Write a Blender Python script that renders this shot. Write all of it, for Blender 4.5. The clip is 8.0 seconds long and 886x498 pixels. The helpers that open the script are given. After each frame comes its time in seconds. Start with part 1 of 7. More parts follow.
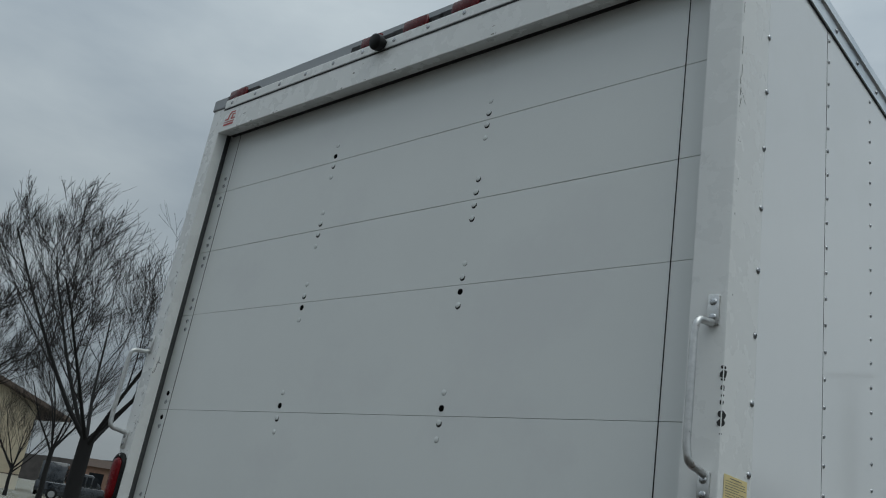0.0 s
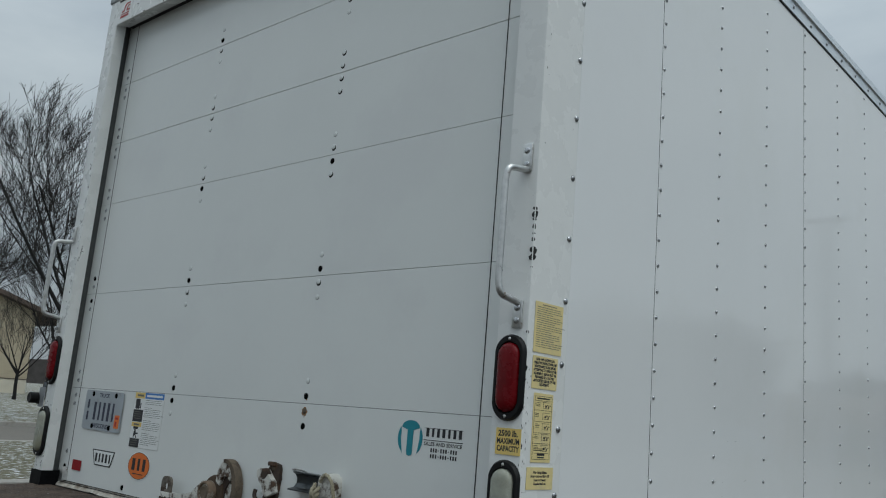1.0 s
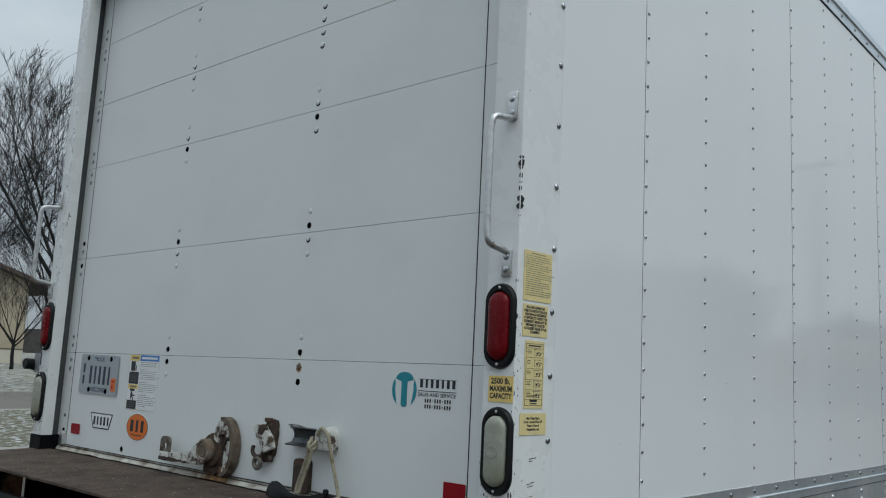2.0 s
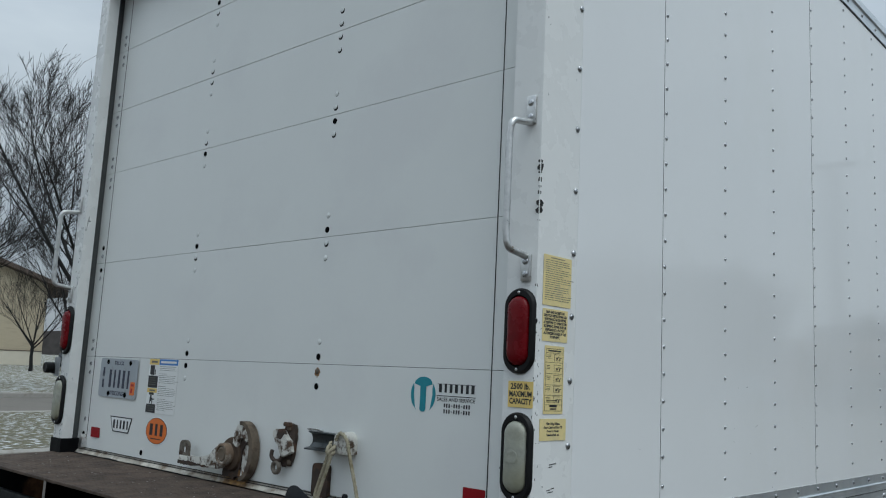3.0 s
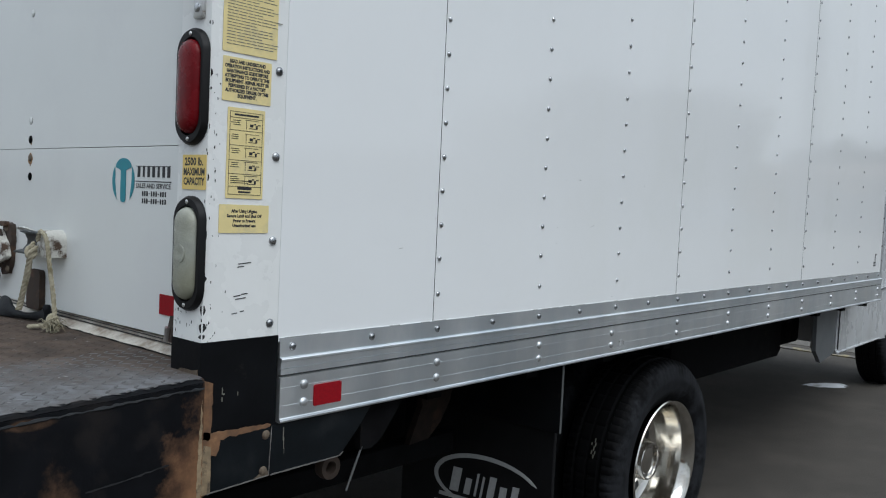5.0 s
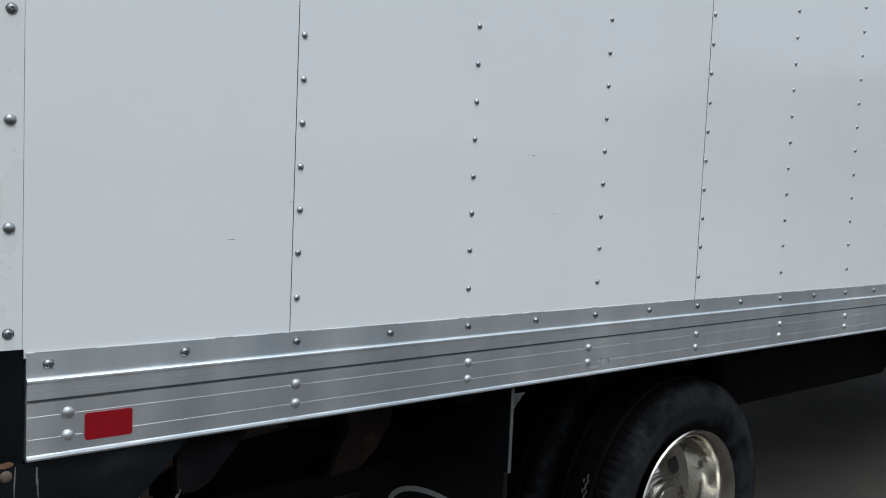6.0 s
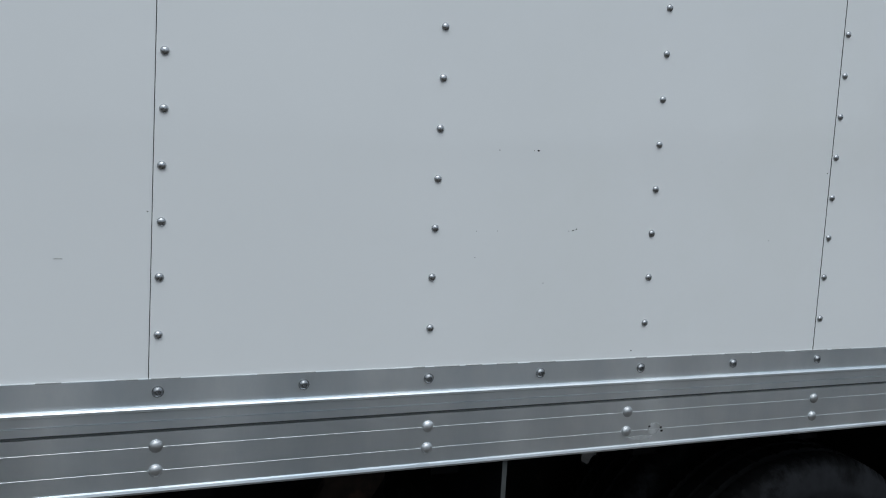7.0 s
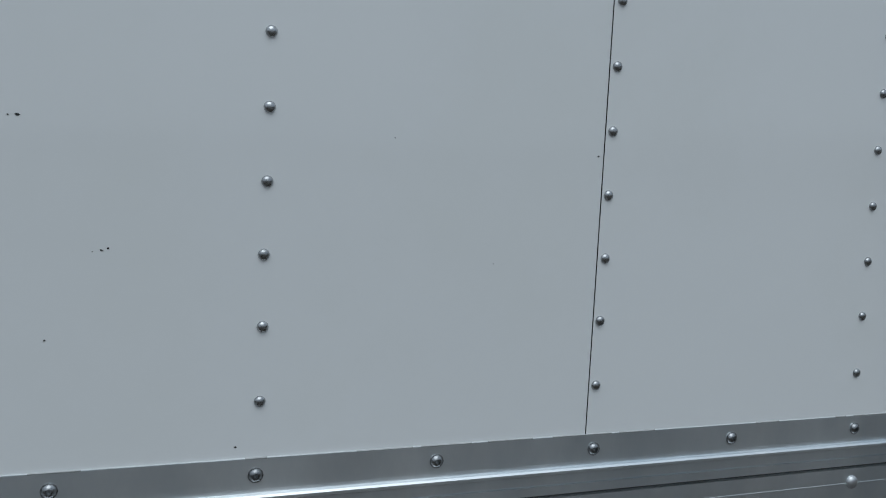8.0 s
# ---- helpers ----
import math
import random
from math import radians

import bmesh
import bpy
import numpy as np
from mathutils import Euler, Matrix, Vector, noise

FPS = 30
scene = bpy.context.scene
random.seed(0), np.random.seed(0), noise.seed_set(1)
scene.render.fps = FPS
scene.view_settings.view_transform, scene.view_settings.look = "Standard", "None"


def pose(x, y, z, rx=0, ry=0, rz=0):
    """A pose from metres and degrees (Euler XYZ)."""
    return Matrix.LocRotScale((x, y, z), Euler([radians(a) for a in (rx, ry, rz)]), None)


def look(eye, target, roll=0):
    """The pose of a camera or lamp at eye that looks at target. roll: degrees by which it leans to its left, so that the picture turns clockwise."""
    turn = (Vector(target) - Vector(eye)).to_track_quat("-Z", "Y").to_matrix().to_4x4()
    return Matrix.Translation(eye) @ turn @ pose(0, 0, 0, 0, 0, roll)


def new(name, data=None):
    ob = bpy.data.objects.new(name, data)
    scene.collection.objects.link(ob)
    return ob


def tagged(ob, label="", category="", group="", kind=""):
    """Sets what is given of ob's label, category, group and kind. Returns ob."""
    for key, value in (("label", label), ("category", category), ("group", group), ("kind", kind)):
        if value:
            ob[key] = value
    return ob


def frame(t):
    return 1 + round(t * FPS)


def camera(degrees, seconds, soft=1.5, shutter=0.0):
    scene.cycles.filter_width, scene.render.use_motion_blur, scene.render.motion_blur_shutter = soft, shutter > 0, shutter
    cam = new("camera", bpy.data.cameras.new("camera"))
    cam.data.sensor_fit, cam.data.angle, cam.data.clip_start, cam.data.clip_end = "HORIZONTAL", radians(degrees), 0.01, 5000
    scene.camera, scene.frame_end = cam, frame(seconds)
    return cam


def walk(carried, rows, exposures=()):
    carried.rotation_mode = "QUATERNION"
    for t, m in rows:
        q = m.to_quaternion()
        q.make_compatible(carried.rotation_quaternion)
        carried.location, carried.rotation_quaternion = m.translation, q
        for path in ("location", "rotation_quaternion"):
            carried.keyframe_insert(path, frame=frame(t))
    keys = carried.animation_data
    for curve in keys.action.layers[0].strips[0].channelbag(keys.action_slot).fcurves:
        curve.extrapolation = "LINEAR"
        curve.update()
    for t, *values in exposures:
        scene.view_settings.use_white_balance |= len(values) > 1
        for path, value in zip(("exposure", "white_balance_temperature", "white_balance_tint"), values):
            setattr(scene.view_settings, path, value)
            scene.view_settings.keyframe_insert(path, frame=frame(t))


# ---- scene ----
# the truck stands one degree nose-down on its springs; its own axes: x to its right side, y ahead, z up,
# with the lower rear right corner of the cargo box at x = 0, y = 0
LEAN = pose(0, 0, 0.1487, -1.0, 0, 0)

cam = camera(54.6, 8.0, soft=1.1)
PATH = [
    (0, (0.7858, -1.7219, 1.2505), (-0.5300, -0.3674, 1.9092), 9.73),
    (0.2, (0.9079, -1.6933, 1.2267), (-0.4402, -0.3559, 1.8544), 9.66),
    (0.5, (1.0756, -1.6464, 1.2216), (-0.3091, -0.3220, 1.7946), 9.17),
    (0.7, (1.1409, -1.6498, 1.2116), (-0.2099, -0.2694, 1.7311), 7.14),
    (1, (1.1804, -1.6149, 1.2037), (-0.1390, -0.1630, 1.5926), 4.80),
    (1.5, (1.1904, -1.6067, 1.1879), (-0.1112, -0.1168, 1.4815), 2.91),
    (3, (1.1772, -1.6107, 1.1990), (-0.1607, -0.1532, 1.4924), 2.86),
    (3.3, (1.1877, -1.5909, 1.1803), (-0.1333, -0.1091, 1.4242), 2.73),
    (3.5, (1.1980, -1.5640, 1.1528), (-0.0912, -0.0456, 1.3326), 2.67),
    (3.7, (1.2245, -1.5367, 1.1477), (-0.0389, 0.0087, 1.2724), 2.38),
    (4, (1.2482, -1.4637, 1.1375), (0.0315, 0.1223, 1.2034), 2.00),
    (4.2, (1.2527, -1.3685, 1.1247), (0.0300, 0.2140, 1.1465), 2.02),
    (4.5, (1.2415, -1.1752, 1.1099), (0.0051, 0.3965, 1.0796), 2.36),
    (4.7, (1.2425, -1.0271, 1.1232), (-0.0151, 0.5266, 1.0546), 2.61),
    (5, (1.2659, -0.8404, 1.1352), (-0.0403, 0.6702, 1.0266), 2.70),
    (5.2, (1.3156, -0.6953, 1.1149), (-0.0560, 0.7563, 1.0083), 2.29),
    (6.3, (1.3344, 0.0501, 1.1500), (-0.2985, 1.1925, 0.9809), 2.73),
    (6.5, (1.2945, 0.1743, 1.1714), (-0.4123, 1.2010, 0.9904), 2.75),
    (6.7, (1.2663, 0.2829, 1.1783), (-0.5053, 1.1940, 1.0013), 2.85),
    (7, (1.2146, 0.5103, 1.1838), (-0.6162, 1.2908, 0.9865), 3.22),
    (7.3, (1.1862, 0.7069, 1.2192), (-0.6707, 1.4300, 1.0491), 2.94),
    (7.5, (1.1529, 0.8429, 1.2361), (-0.7264, 1.5018, 1.0517), 3.13),
    (7.7, (1.0759, 0.9865, 1.2193), (-0.7912, 1.6732, 1.0137), 3.45),
    (7.9, (0.9670, 1.1671, 1.1845), (-0.8908, 1.8829, 0.9947), 3.29),
    (8, (0.8936, 1.2744, 1.1816), (-0.9687, 1.9800, 0.9971), 2.85),
]
walk(cam, [(t, LEAN @ look(eye, target, roll)) for t, eye, target, roll in PATH],
     [(t, e, k, g) for t, e, k, g in ((0, -0.53, 6100, 1),
                               (0.5, -0.29, 6100, 1),
                               (1, -0.26, 6100, 1),
                               (1.5, -0.13, 6100, 2),
                               (3, -0.04, 5950, 2),
                               (3.5, -0.05, 5950, 2),
                               (4, 0.1, 6050, 5),
                               (4.5, 0.3, 6050, 5),
                               (5, 0.33, 6100, 6),
                               (6.5, 0.13, 6120, 6),
                               (7, 0, 6000, 5),
                               (7.5, -0.17, 5950, 4),
                               (8, -0.34, 5850, 3))])

# ---- world and sun: an overcast winter day ----
SUN_AZ, SUN_EL = radians(100), radians(58)
world = bpy.data.worlds.new("overcast_sky")
world.use_nodes = True
scene.world = world
wn, wl = world.node_tree.nodes, world.node_tree.links
wn.clear()
w_out = wn.new("ShaderNodeOutputWorld")
w_bg = wn.new("ShaderNodeBackground")
w_sky = wn.new("ShaderNodeTexSky")
w_sky.sky_type = "NISHITA"
w_sky.sun_disc = False
w_sky.sun_elevation, w_sky.sun_rotation = SUN_EL, SUN_AZ
w_sky.dust_density, w_sky.air_density = 3.0, 1.0
w_co = wn.new("ShaderNodeTexCoord")
w_map = wn.new("ShaderNodeMapping")
w_map.inputs["Scale"].default_value = (1.0, 1.0, 2.6)
w_noise = wn.new("ShaderNodeTexNoise")
w_noise.inputs["Scale"].default_value = 2.3
w_noise.inputs["Detail"].default_value = 7
w_noise.inputs["Roughness"].default_value = 0.52
w_ramp = wn.new("ShaderNodeValToRGB")
w_ramp.color_ramp.elements[0].position, w_ramp.color_ramp.elements[0].color = 0.34, (4.3, 4.65, 5.2, 1)
w_ramp.color_ramp.elements[1].position, w_ramp.color_ramp.elements[1].color = 0.66, (6.6, 6.8, 7.1, 1)
w_mix = wn.new("ShaderNodeMix")
w_mix.data_type = "RGBA"
w_mix.inputs["Factor"].default_value = 0.9
wl.new(w_co.outputs["Generated"], w_map.inputs["Vector"])
wl.new(w_map.outputs["Vector"], w_noise.inputs["Vector"])
wl.new(w_noise.outputs["Fac"], w_ramp.inputs["Fac"])
wl.new(w_sky.outputs["Color"], w_mix.inputs["A"])
wl.new(w_ramp.outputs["Color"], w_mix.inputs["B"])
w_sep = wn.new("ShaderNodeSeparateXYZ")
w_rise = wn.new("ShaderNodeMapRange")
w_rise.inputs["From Min"].default_value, w_rise.inputs["From Max"].default_value = 0.0, 1.0
w_rise.inputs["To Min"].default_value, w_rise.inputs["To Max"].default_value = 0.62, 1.9
w_scale = wn.new("ShaderNodeVectorMath")
w_scale.operation = "SCALE"
wl.new(w_co.outputs["Generated"], w_sep.inputs["Vector"])
wl.new(w_sep.outputs["Z"], w_rise.inputs["Value"])
wl.new(w_mix.outputs["Result"], w_scale.inputs[0])
wl.new(w_rise.outputs["Result"], w_scale.inputs["Scale"])
wl.new(w_scale.outputs["Vector"], w_bg.inputs["Color"])
w_bg.inputs["Strength"].default_value = 0.1
wl.new(w_bg.outputs["Background"], w_out.inputs["Surface"])

sun_data = bpy.data.lights.new("sun", "SUN")
sun_data.energy, sun_data.angle, sun_data.color = 1.1, radians(50), (1.0, 0.98, 0.95)
sun = new("sun", sun_data)
sun.matrix_world = look((math.sin(SUN_AZ) * 30, math.cos(SUN_AZ) * 30, math.tan(SUN_EL) * 30), (0, 0, 0))


# ---- materials ----
def material(name, color, rough=0.5, metal=0.0, grain=0.0, grain_scale=40.0, stain=None, stain_scale=3.0, stain_cover=0.5,
             bump=0.0, bump_scale=200.0, coat=0.0, stretch=(1, 1, 1), rough_var=0.1, stain_rough=None, piece=0.0, spec=0.5, rust_shade_dir=None, rust_shade_at=0.0, rust_shade_soft=0.02, stain_soft=0.1,
             rust_shade_tones=((0.1, 0.06, 0.038), (0.24, 0.135, 0.07)), spots=(), spot_tones=((0.03, 0.02, 0.014), (0.09, 0.055, 0.034))):
    """A surface with fine grain, larger stains or painted tones, and relief, all in object space metres."""
    m = bpy.data.materials.new(name)
    m.use_nodes = True
    n, l = m.node_tree.nodes, m.node_tree.links
    b = n["Principled BSDF"]
    b.inputs["Metallic"].default_value = metal
    b.inputs["Specular IOR Level"].default_value = spec
    b.inputs["Coat Weight"].default_value = coat
    b.inputs["Coat Roughness"].default_value = 0.06
    co = n.new("ShaderNodeTexCoord")
    mp = n.new("ShaderNodeMapping")
    mp.inputs["Scale"].default_value = stretch
    l.new(co.outputs["Object"], mp.inputs["Vector"])

    def tex(scale, detail=5.0, rough_=0.6):
        t = n.new("ShaderNodeTexNoise")
        t.inputs["Scale"].default_value, t.inputs["Detail"].default_value, t.inputs["Roughness"].default_value = scale, detail, rough_
        l.new(mp.outputs["Vector"], t.inputs["Vector"])
        return t.outputs["Fac"]

    def mix(fac, a, c, kind="MIX"):
        x = n.new("ShaderNodeMix")
        x.data_type, x.blend_type = "RGBA", kind
        for key, v in (("Factor", fac), ("A", a), ("B", c)):
            if isinstance(v, bpy.types.NodeSocket):
                l.new(v, x.inputs[key])
            else:
                x.inputs[key].default_value = v if key == "Factor" else (*v, 1)
        return x.outputs["Result"]

    def ramp(v, lo, hi, a=0.0, c=1.0):
        r = n.new("ShaderNodeMapRange")
        r.inputs["From Min"].default_value, r.inputs["From Max"].default_value = lo, hi
        r.inputs["To Min"].default_value, r.inputs["To Max"].default_value = a, c
        l.new(v, r.inputs["Value"])
        return r.outputs["Result"]

    g = tex(grain_scale)
    dark, light = [c * (1 - grain) for c in color], [min(1, c * (1 + grain)) for c in color]
    out = mix(ramp(g, 0.3, 0.7), dark, light)
    if piece:
        info = n.new("ShaderNodeObjectInfo")
        out = mix(ramp(info.outputs["Random"], 0, 1, 0, piece), out, [c * 0.4 for c in color])
    r_out = ramp(g, 0.3, 0.7, max(0.02, rough - rough_var), min(1, rough + rough_var))
    if stain:
        s = tex(stain_scale, 8.0, 0.65)
        edge = 0.5 + (0.5 - stain_cover) * 0.5
        mask = ramp(s, edge - 0.3 * stain_soft, edge + 0.7 * stain_soft)
        out = mix(mask, out, stain)
        if stain_rough is not None:
            rm = n.new("ShaderNodeMix")
            l.new(mask, rm.inputs["Factor"])
            l.new(r_out, rm.inputs["A"])
            rm.inputs["B"].default_value = stain_rough
            r_out = rm.outputs["Result"]
    # directed tone: rust on steel, painted shade and dust on the tyres
    if rust_shade_dir:
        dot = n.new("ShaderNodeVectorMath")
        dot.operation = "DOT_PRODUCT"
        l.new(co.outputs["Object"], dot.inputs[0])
        dot.inputs[1].default_value = rust_shade_dir
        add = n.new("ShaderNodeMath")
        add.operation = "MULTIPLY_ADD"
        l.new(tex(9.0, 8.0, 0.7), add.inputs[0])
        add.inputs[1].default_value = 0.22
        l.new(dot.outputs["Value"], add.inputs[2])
        mask = ramp(add.outputs["Value"], rust_shade_at, rust_shade_at + rust_shade_soft)
        out = mix(mask, out, mix(ramp(tex(14.0), 0.35, 0.65), *rust_shade_tones))
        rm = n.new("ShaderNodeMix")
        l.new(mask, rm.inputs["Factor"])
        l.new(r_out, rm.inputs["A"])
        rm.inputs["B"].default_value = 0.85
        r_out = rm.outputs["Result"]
    for centre, size in spots:
        off = n.new("ShaderNodeVectorMath")
        off.operation = "SUBTRACT"
        l.new(co.outputs["Object"], off.inputs[0])
        off.inputs[1].default_value = centre
        div = n.new("ShaderNodeVectorMath")
        div.operation = "DIVIDE"
        l.new(off.outputs["Vector"], div.inputs[0])
        div.inputs[1].default_value = size
        ln = n.new("ShaderNodeVectorMath")
        ln.operation = "LENGTH"
        l.new(div.outputs["Vector"], ln.inputs[0])
        add = n.new("ShaderNodeMath")
        add.operation = "MULTIPLY_ADD"
        l.new(tex(22.0, 8.0, 0.65), add.inputs[0])
        add.inputs[1].default_value = 1.6
        l.new(ln.outputs["Value"], add.inputs[2])
        out = mix(ramp(add.outputs["Value"], 1.45, 1.85, 1.0, 0.0), out, mix(ramp(tex(40.0, 6.0, 0.7), 0.38, 0.62), *spot_tones))
    l.new(out, b.inputs["Base Color"])
    l.new(r_out, b.inputs["Roughness"])
    if bump:
        bp = n.new("ShaderNodeBump")
        bp.inputs["Strength"].default_value, bp.inputs["Distance"].default_value = 1.0, bump
        l.new(tex(bump_scale, 4.0), bp.inputs["Height"])
        l.new(bp.outputs["Normal"], b.inputs["Normal"])
    return m


WHITE_SIDE = material("white_gelcoat", (0.8, 0.81, 0.812), 0.065, grain=0.012, grain_scale=2.2, stain=(0.785, 0.795, 0.79), stain_scale=1.3, stain_cover=0.4, bump=0.0005, bump_scale=1.6, rough_var=0.02, spec=0.52)
WHITE_REAR = material("white_door_paint", (0.752, 0.767, 0.75), 0.17, grain=0.015, grain_scale=3.0, stain=(0.725, 0.735, 0.725), stain_scale=1.1, stain_cover=0.42, bump=0.0012, bump_scale=2.0, rough_var=0.06)
WHITE_POST = material("chipped_white_paint", (0.78, 0.785, 0.77), 0.28, grain=0.02, grain_scale=8.0, stain=(0.07, 0.06, 0.055), stain_scale=38.0, stain_cover=0.08, bump=0.0006, bump_scale=30.0, stain_rough=0.7)
WHITE_CAR = material("white_car_paint", (0.78, 0.78, 0.78), 0.2, grain=0.02, grain_scale=4.0, coat=0.6)
DARK_CAR = material("dark_car_paint", (0.02, 0.024, 0.03), 0.2, grain=0.1, grain_scale=4.0, coat=0.8)
GREY_CAR = material("grey_car_paint", (0.16, 0.18, 0.2), 0.25, grain=0.05, grain_scale=4.0, coat=0.6)
# cloudy bluish patches paint blurred reflections onto the metal, along with dirt
ALU = material("mill_aluminium", (0.83, 0.845, 0.85), 0.43, 0.95, grain=0.06, grain_scale=9.0, stretch=(1, 1.0, 0.5), stain=(0.54, 0.61, 0.665), stain_scale=4.0, stain_cover=0.52, stain_soft=0.5, stain_rough=0.35, bump=0.0001, bump_scale=20.0, rough_var=0.05)
SCUFFED_ALU = material("scuffed_aluminium", (0.6, 0.61, 0.61), 0.6, 0.85, grain=0.2, grain_scale=60.0, bump=0.0004, bump_scale=150.0)
ALU_PLAIN = material("aluminium_rivet", (0.66, 0.67, 0.68), 0.45, 1.0, grain=0.1, grain_scale=90.0, piece=0.5)
RIVET_PAINT = material("dull_rivet", (0.49, 0.5, 0.51), 0.27, 1.0, grain=0.2, grain_scale=260.0, piece=0.45)
DARK_RIVET = material("weathered_blind_rivet", (0.36, 0.37, 0.38), 0.3, 1.0, grain=0.2, grain_scale=260.0, piece=0.4)
STEEL = material("zinc_steel", (0.6, 0.6, 0.59), 0.36, 1.0, grain=0.15, grain_scale=60.0, stain=(0.2, 0.14, 0.09), stain_scale=35.0, stain_cover=0.25, stain_rough=0.8)
# tan patches on these two bright metals stand in for the reflected ground
CHROME = material("polished_chrome", (0.64, 0.63, 0.61), 0.1, 1.0, grain=0.06, grain_scale=20.0, stain=(0.38, 0.31, 0.23), stain_scale=16.0, stain_cover=0.3, stain_rough=0.35, rough_var=0.03)
WHEEL_STEEL = material("dull_bright_wheel_steel", (0.62, 0.6, 0.555), 0.11, 1.0, grain=0.1, grain_scale=20.0, stain=(0.36, 0.31, 0.25), stain_scale=9.0, stain_cover=0.3, stain_soft=0.3, stain_rough=0.35, rough_var=0.04, bump=0.0006, bump_scale=14.0)
BLACK_STEEL = material("black_painted_steel", (0.004, 0.0045, 0.0055), 0.5, spec=0.12, grain=0.3, grain_scale=12.0, stain=(0.028, 0.025, 0.023), stain_scale=7.0, stain_cover=0.2, bump=0.0005, bump_scale=60.0, stain_rough=0.8)
BUMPER_STEEL = material("rust_streaked_black_steel", (0.004, 0.0045, 0.006), 0.5, spec=0.14, rust_shade_dir=(0, 1, -0.35), rust_shade_at=-0.208, rust_shade_soft=0.055, rust_shade_tones=((0.085, 0.045, 0.027), (0.22, 0.115, 0.06)), grain=0.3, grain_scale=12.0, stain=(0.018, 0.015, 0.014), stain_scale=9.0, stain_cover=0.34, stain_soft=0.2, bump=0.0006, bump_scale=60.0, stain_rough=0.9,
                        spots=(((0.02, -0.25, 0.635), (0.2, 0.036, 0.085)), ((0.02, -0.318, 0.58), (0.2, 0.03, 0.1)), ((0.02, -0.3, 0.785), (0.2, 0.04, 0.009))), spot_tones=((0.022, 0.015, 0.011), (0.075, 0.044, 0.028)))
# coloured near black to hold the deep shade under the floor
FRAME_STEEL = material("near_black_frame_steel", (0.006, 0.006, 0.0065), 0.85, spec=0.05, grain=0.4, grain_scale=14.0, stain=(0.02, 0.015, 0.011), stain_scale=9.0, stain_cover=0.2, bump=0.0006, bump_scale=80.0)
RUST = material("flaking_rust", (0.24, 0.125, 0.05), 0.9, grain=0.35, grain_scale=45.0, stain=(0.3, 0.21, 0.12), stain_scale=16.0, stain_cover=0.35, bump=0.001, bump_scale=90.0)
RUSTY_WHITE = material("rusty_white_latch_paint", (0.62, 0.61, 0.56), 0.5, grain=0.12, grain_scale=60.0, stain=(0.075, 0.047, 0.03), stain_scale=30.0, stain_cover=0.46, stain_soft=0.12, bump=0.0006, bump_scale=80.0, stain_rough=0.9)
TREAD = material("worn_rusty_tread_plate", (0.115, 0.12, 0.13), 0.42, grain=0.5, grain_scale=34.0, rust_shade_dir=(-1, 1.2, 0), rust_shade_at=-0.02, rust_shade_soft=0.3, rust_shade_tones=((0.036, 0.024, 0.017), (0.088, 0.061, 0.044)), stain=(0.062, 0.047, 0.037), stain_scale=9.0, stain_cover=0.5, stain_soft=0.35, bump=0.0014, bump_scale=55.0, stain_rough=0.75)
NEAR_LUG = material("scuffed_near_lug", (0.135, 0.14, 0.148), 0.45, grain=0.6, grain_scale=34.0, piece=0.75, stain=(0.05, 0.04, 0.033), stain_scale=18.0, stain_cover=0.6, stain_soft=0.3, stain_rough=0.75)
TREAD_LUG = material("scuffed_tread_lug", (0.1, 0.1, 0.105), 0.42, grain=0.6, grain_scale=34.0, rust_shade_dir=(-1, 1.2, 0), rust_shade_at=-0.02, rust_shade_soft=0.3, rust_shade_tones=((0.034, 0.023, 0.017), (0.1, 0.07, 0.051)), stain=(0.066, 0.052, 0.042), stain_scale=10.0, stain_cover=0.55, stain_soft=0.2, stain_rough=0.75)
CAULK = material("dirty_white_sealant", (0.56, 0.53, 0.47), 0.65, grain=0.15, grain_scale=25.0, stain=(0.16, 0.115, 0.075), stain_scale=16.0, stain_cover=0.5, stain_soft=0.25, bump=0.0014, bump_scale=45.0,
                 spots=(((-1.23, 0.07, 0.826), (0.1, 0.06, 0.03)),), spot_tones=((0.07, 0.04, 0.02), (0.27, 0.15, 0.045)))
RUBBER = material("tyre_rubber", (0.005, 0.0052, 0.006), 0.55, spec=0.22, grain=0.25, grain_scale=30.0, stain=(0.012, 0.012, 0.0125), stain_scale=7.0, stain_cover=0.34, stain_soft=0.3, bump=0.0004, bump_scale=160.0)
# near-black tread carries its shade; the paler sidewall its dust and sky light
TYRE = material("dusty_shaded_tyre_rubber", (0.0028, 0.003, 0.0034), 0.7, spec=0.1, grain=0.25, grain_scale=30.0, rust_shade_dir=(0, 0, 1), rust_shade_at=0.188, rust_shade_soft=0.03, rust_shade_tones=((0.014, 0.015, 0.017), (0.023, 0.024, 0.027)), bump=0.0004, bump_scale=160.0)
SEAM_RUST = material("orange_seam_rust", (0.2, 0.105, 0.052), 0.9, grain=0.35, grain_scale=40.0, stain=(0.09, 0.05, 0.03), stain_scale=18.0, stain_cover=0.45, stain_soft=0.3, bump=0.0008, bump_scale=90.0)
BARE_EDGE = material("beige_bare_edge", (0.27, 0.2, 0.12), 0.8, grain=0.3, grain_scale=60.0, stain=(0.04, 0.03, 0.022), stain_scale=45.0, stain_cover=0.42, stain_soft=0.15, bump=0.0005, bump_scale=90.0)
SCUFF_GREY = material("grey_paint_scuff", (0.03, 0.03, 0.031), 0.7, spec=0.2, grain=0.5, grain_scale=60.0, stain=(0.008, 0.008, 0.009), stain_scale=30.0, stain_cover=0.55, stain_soft=0.3)
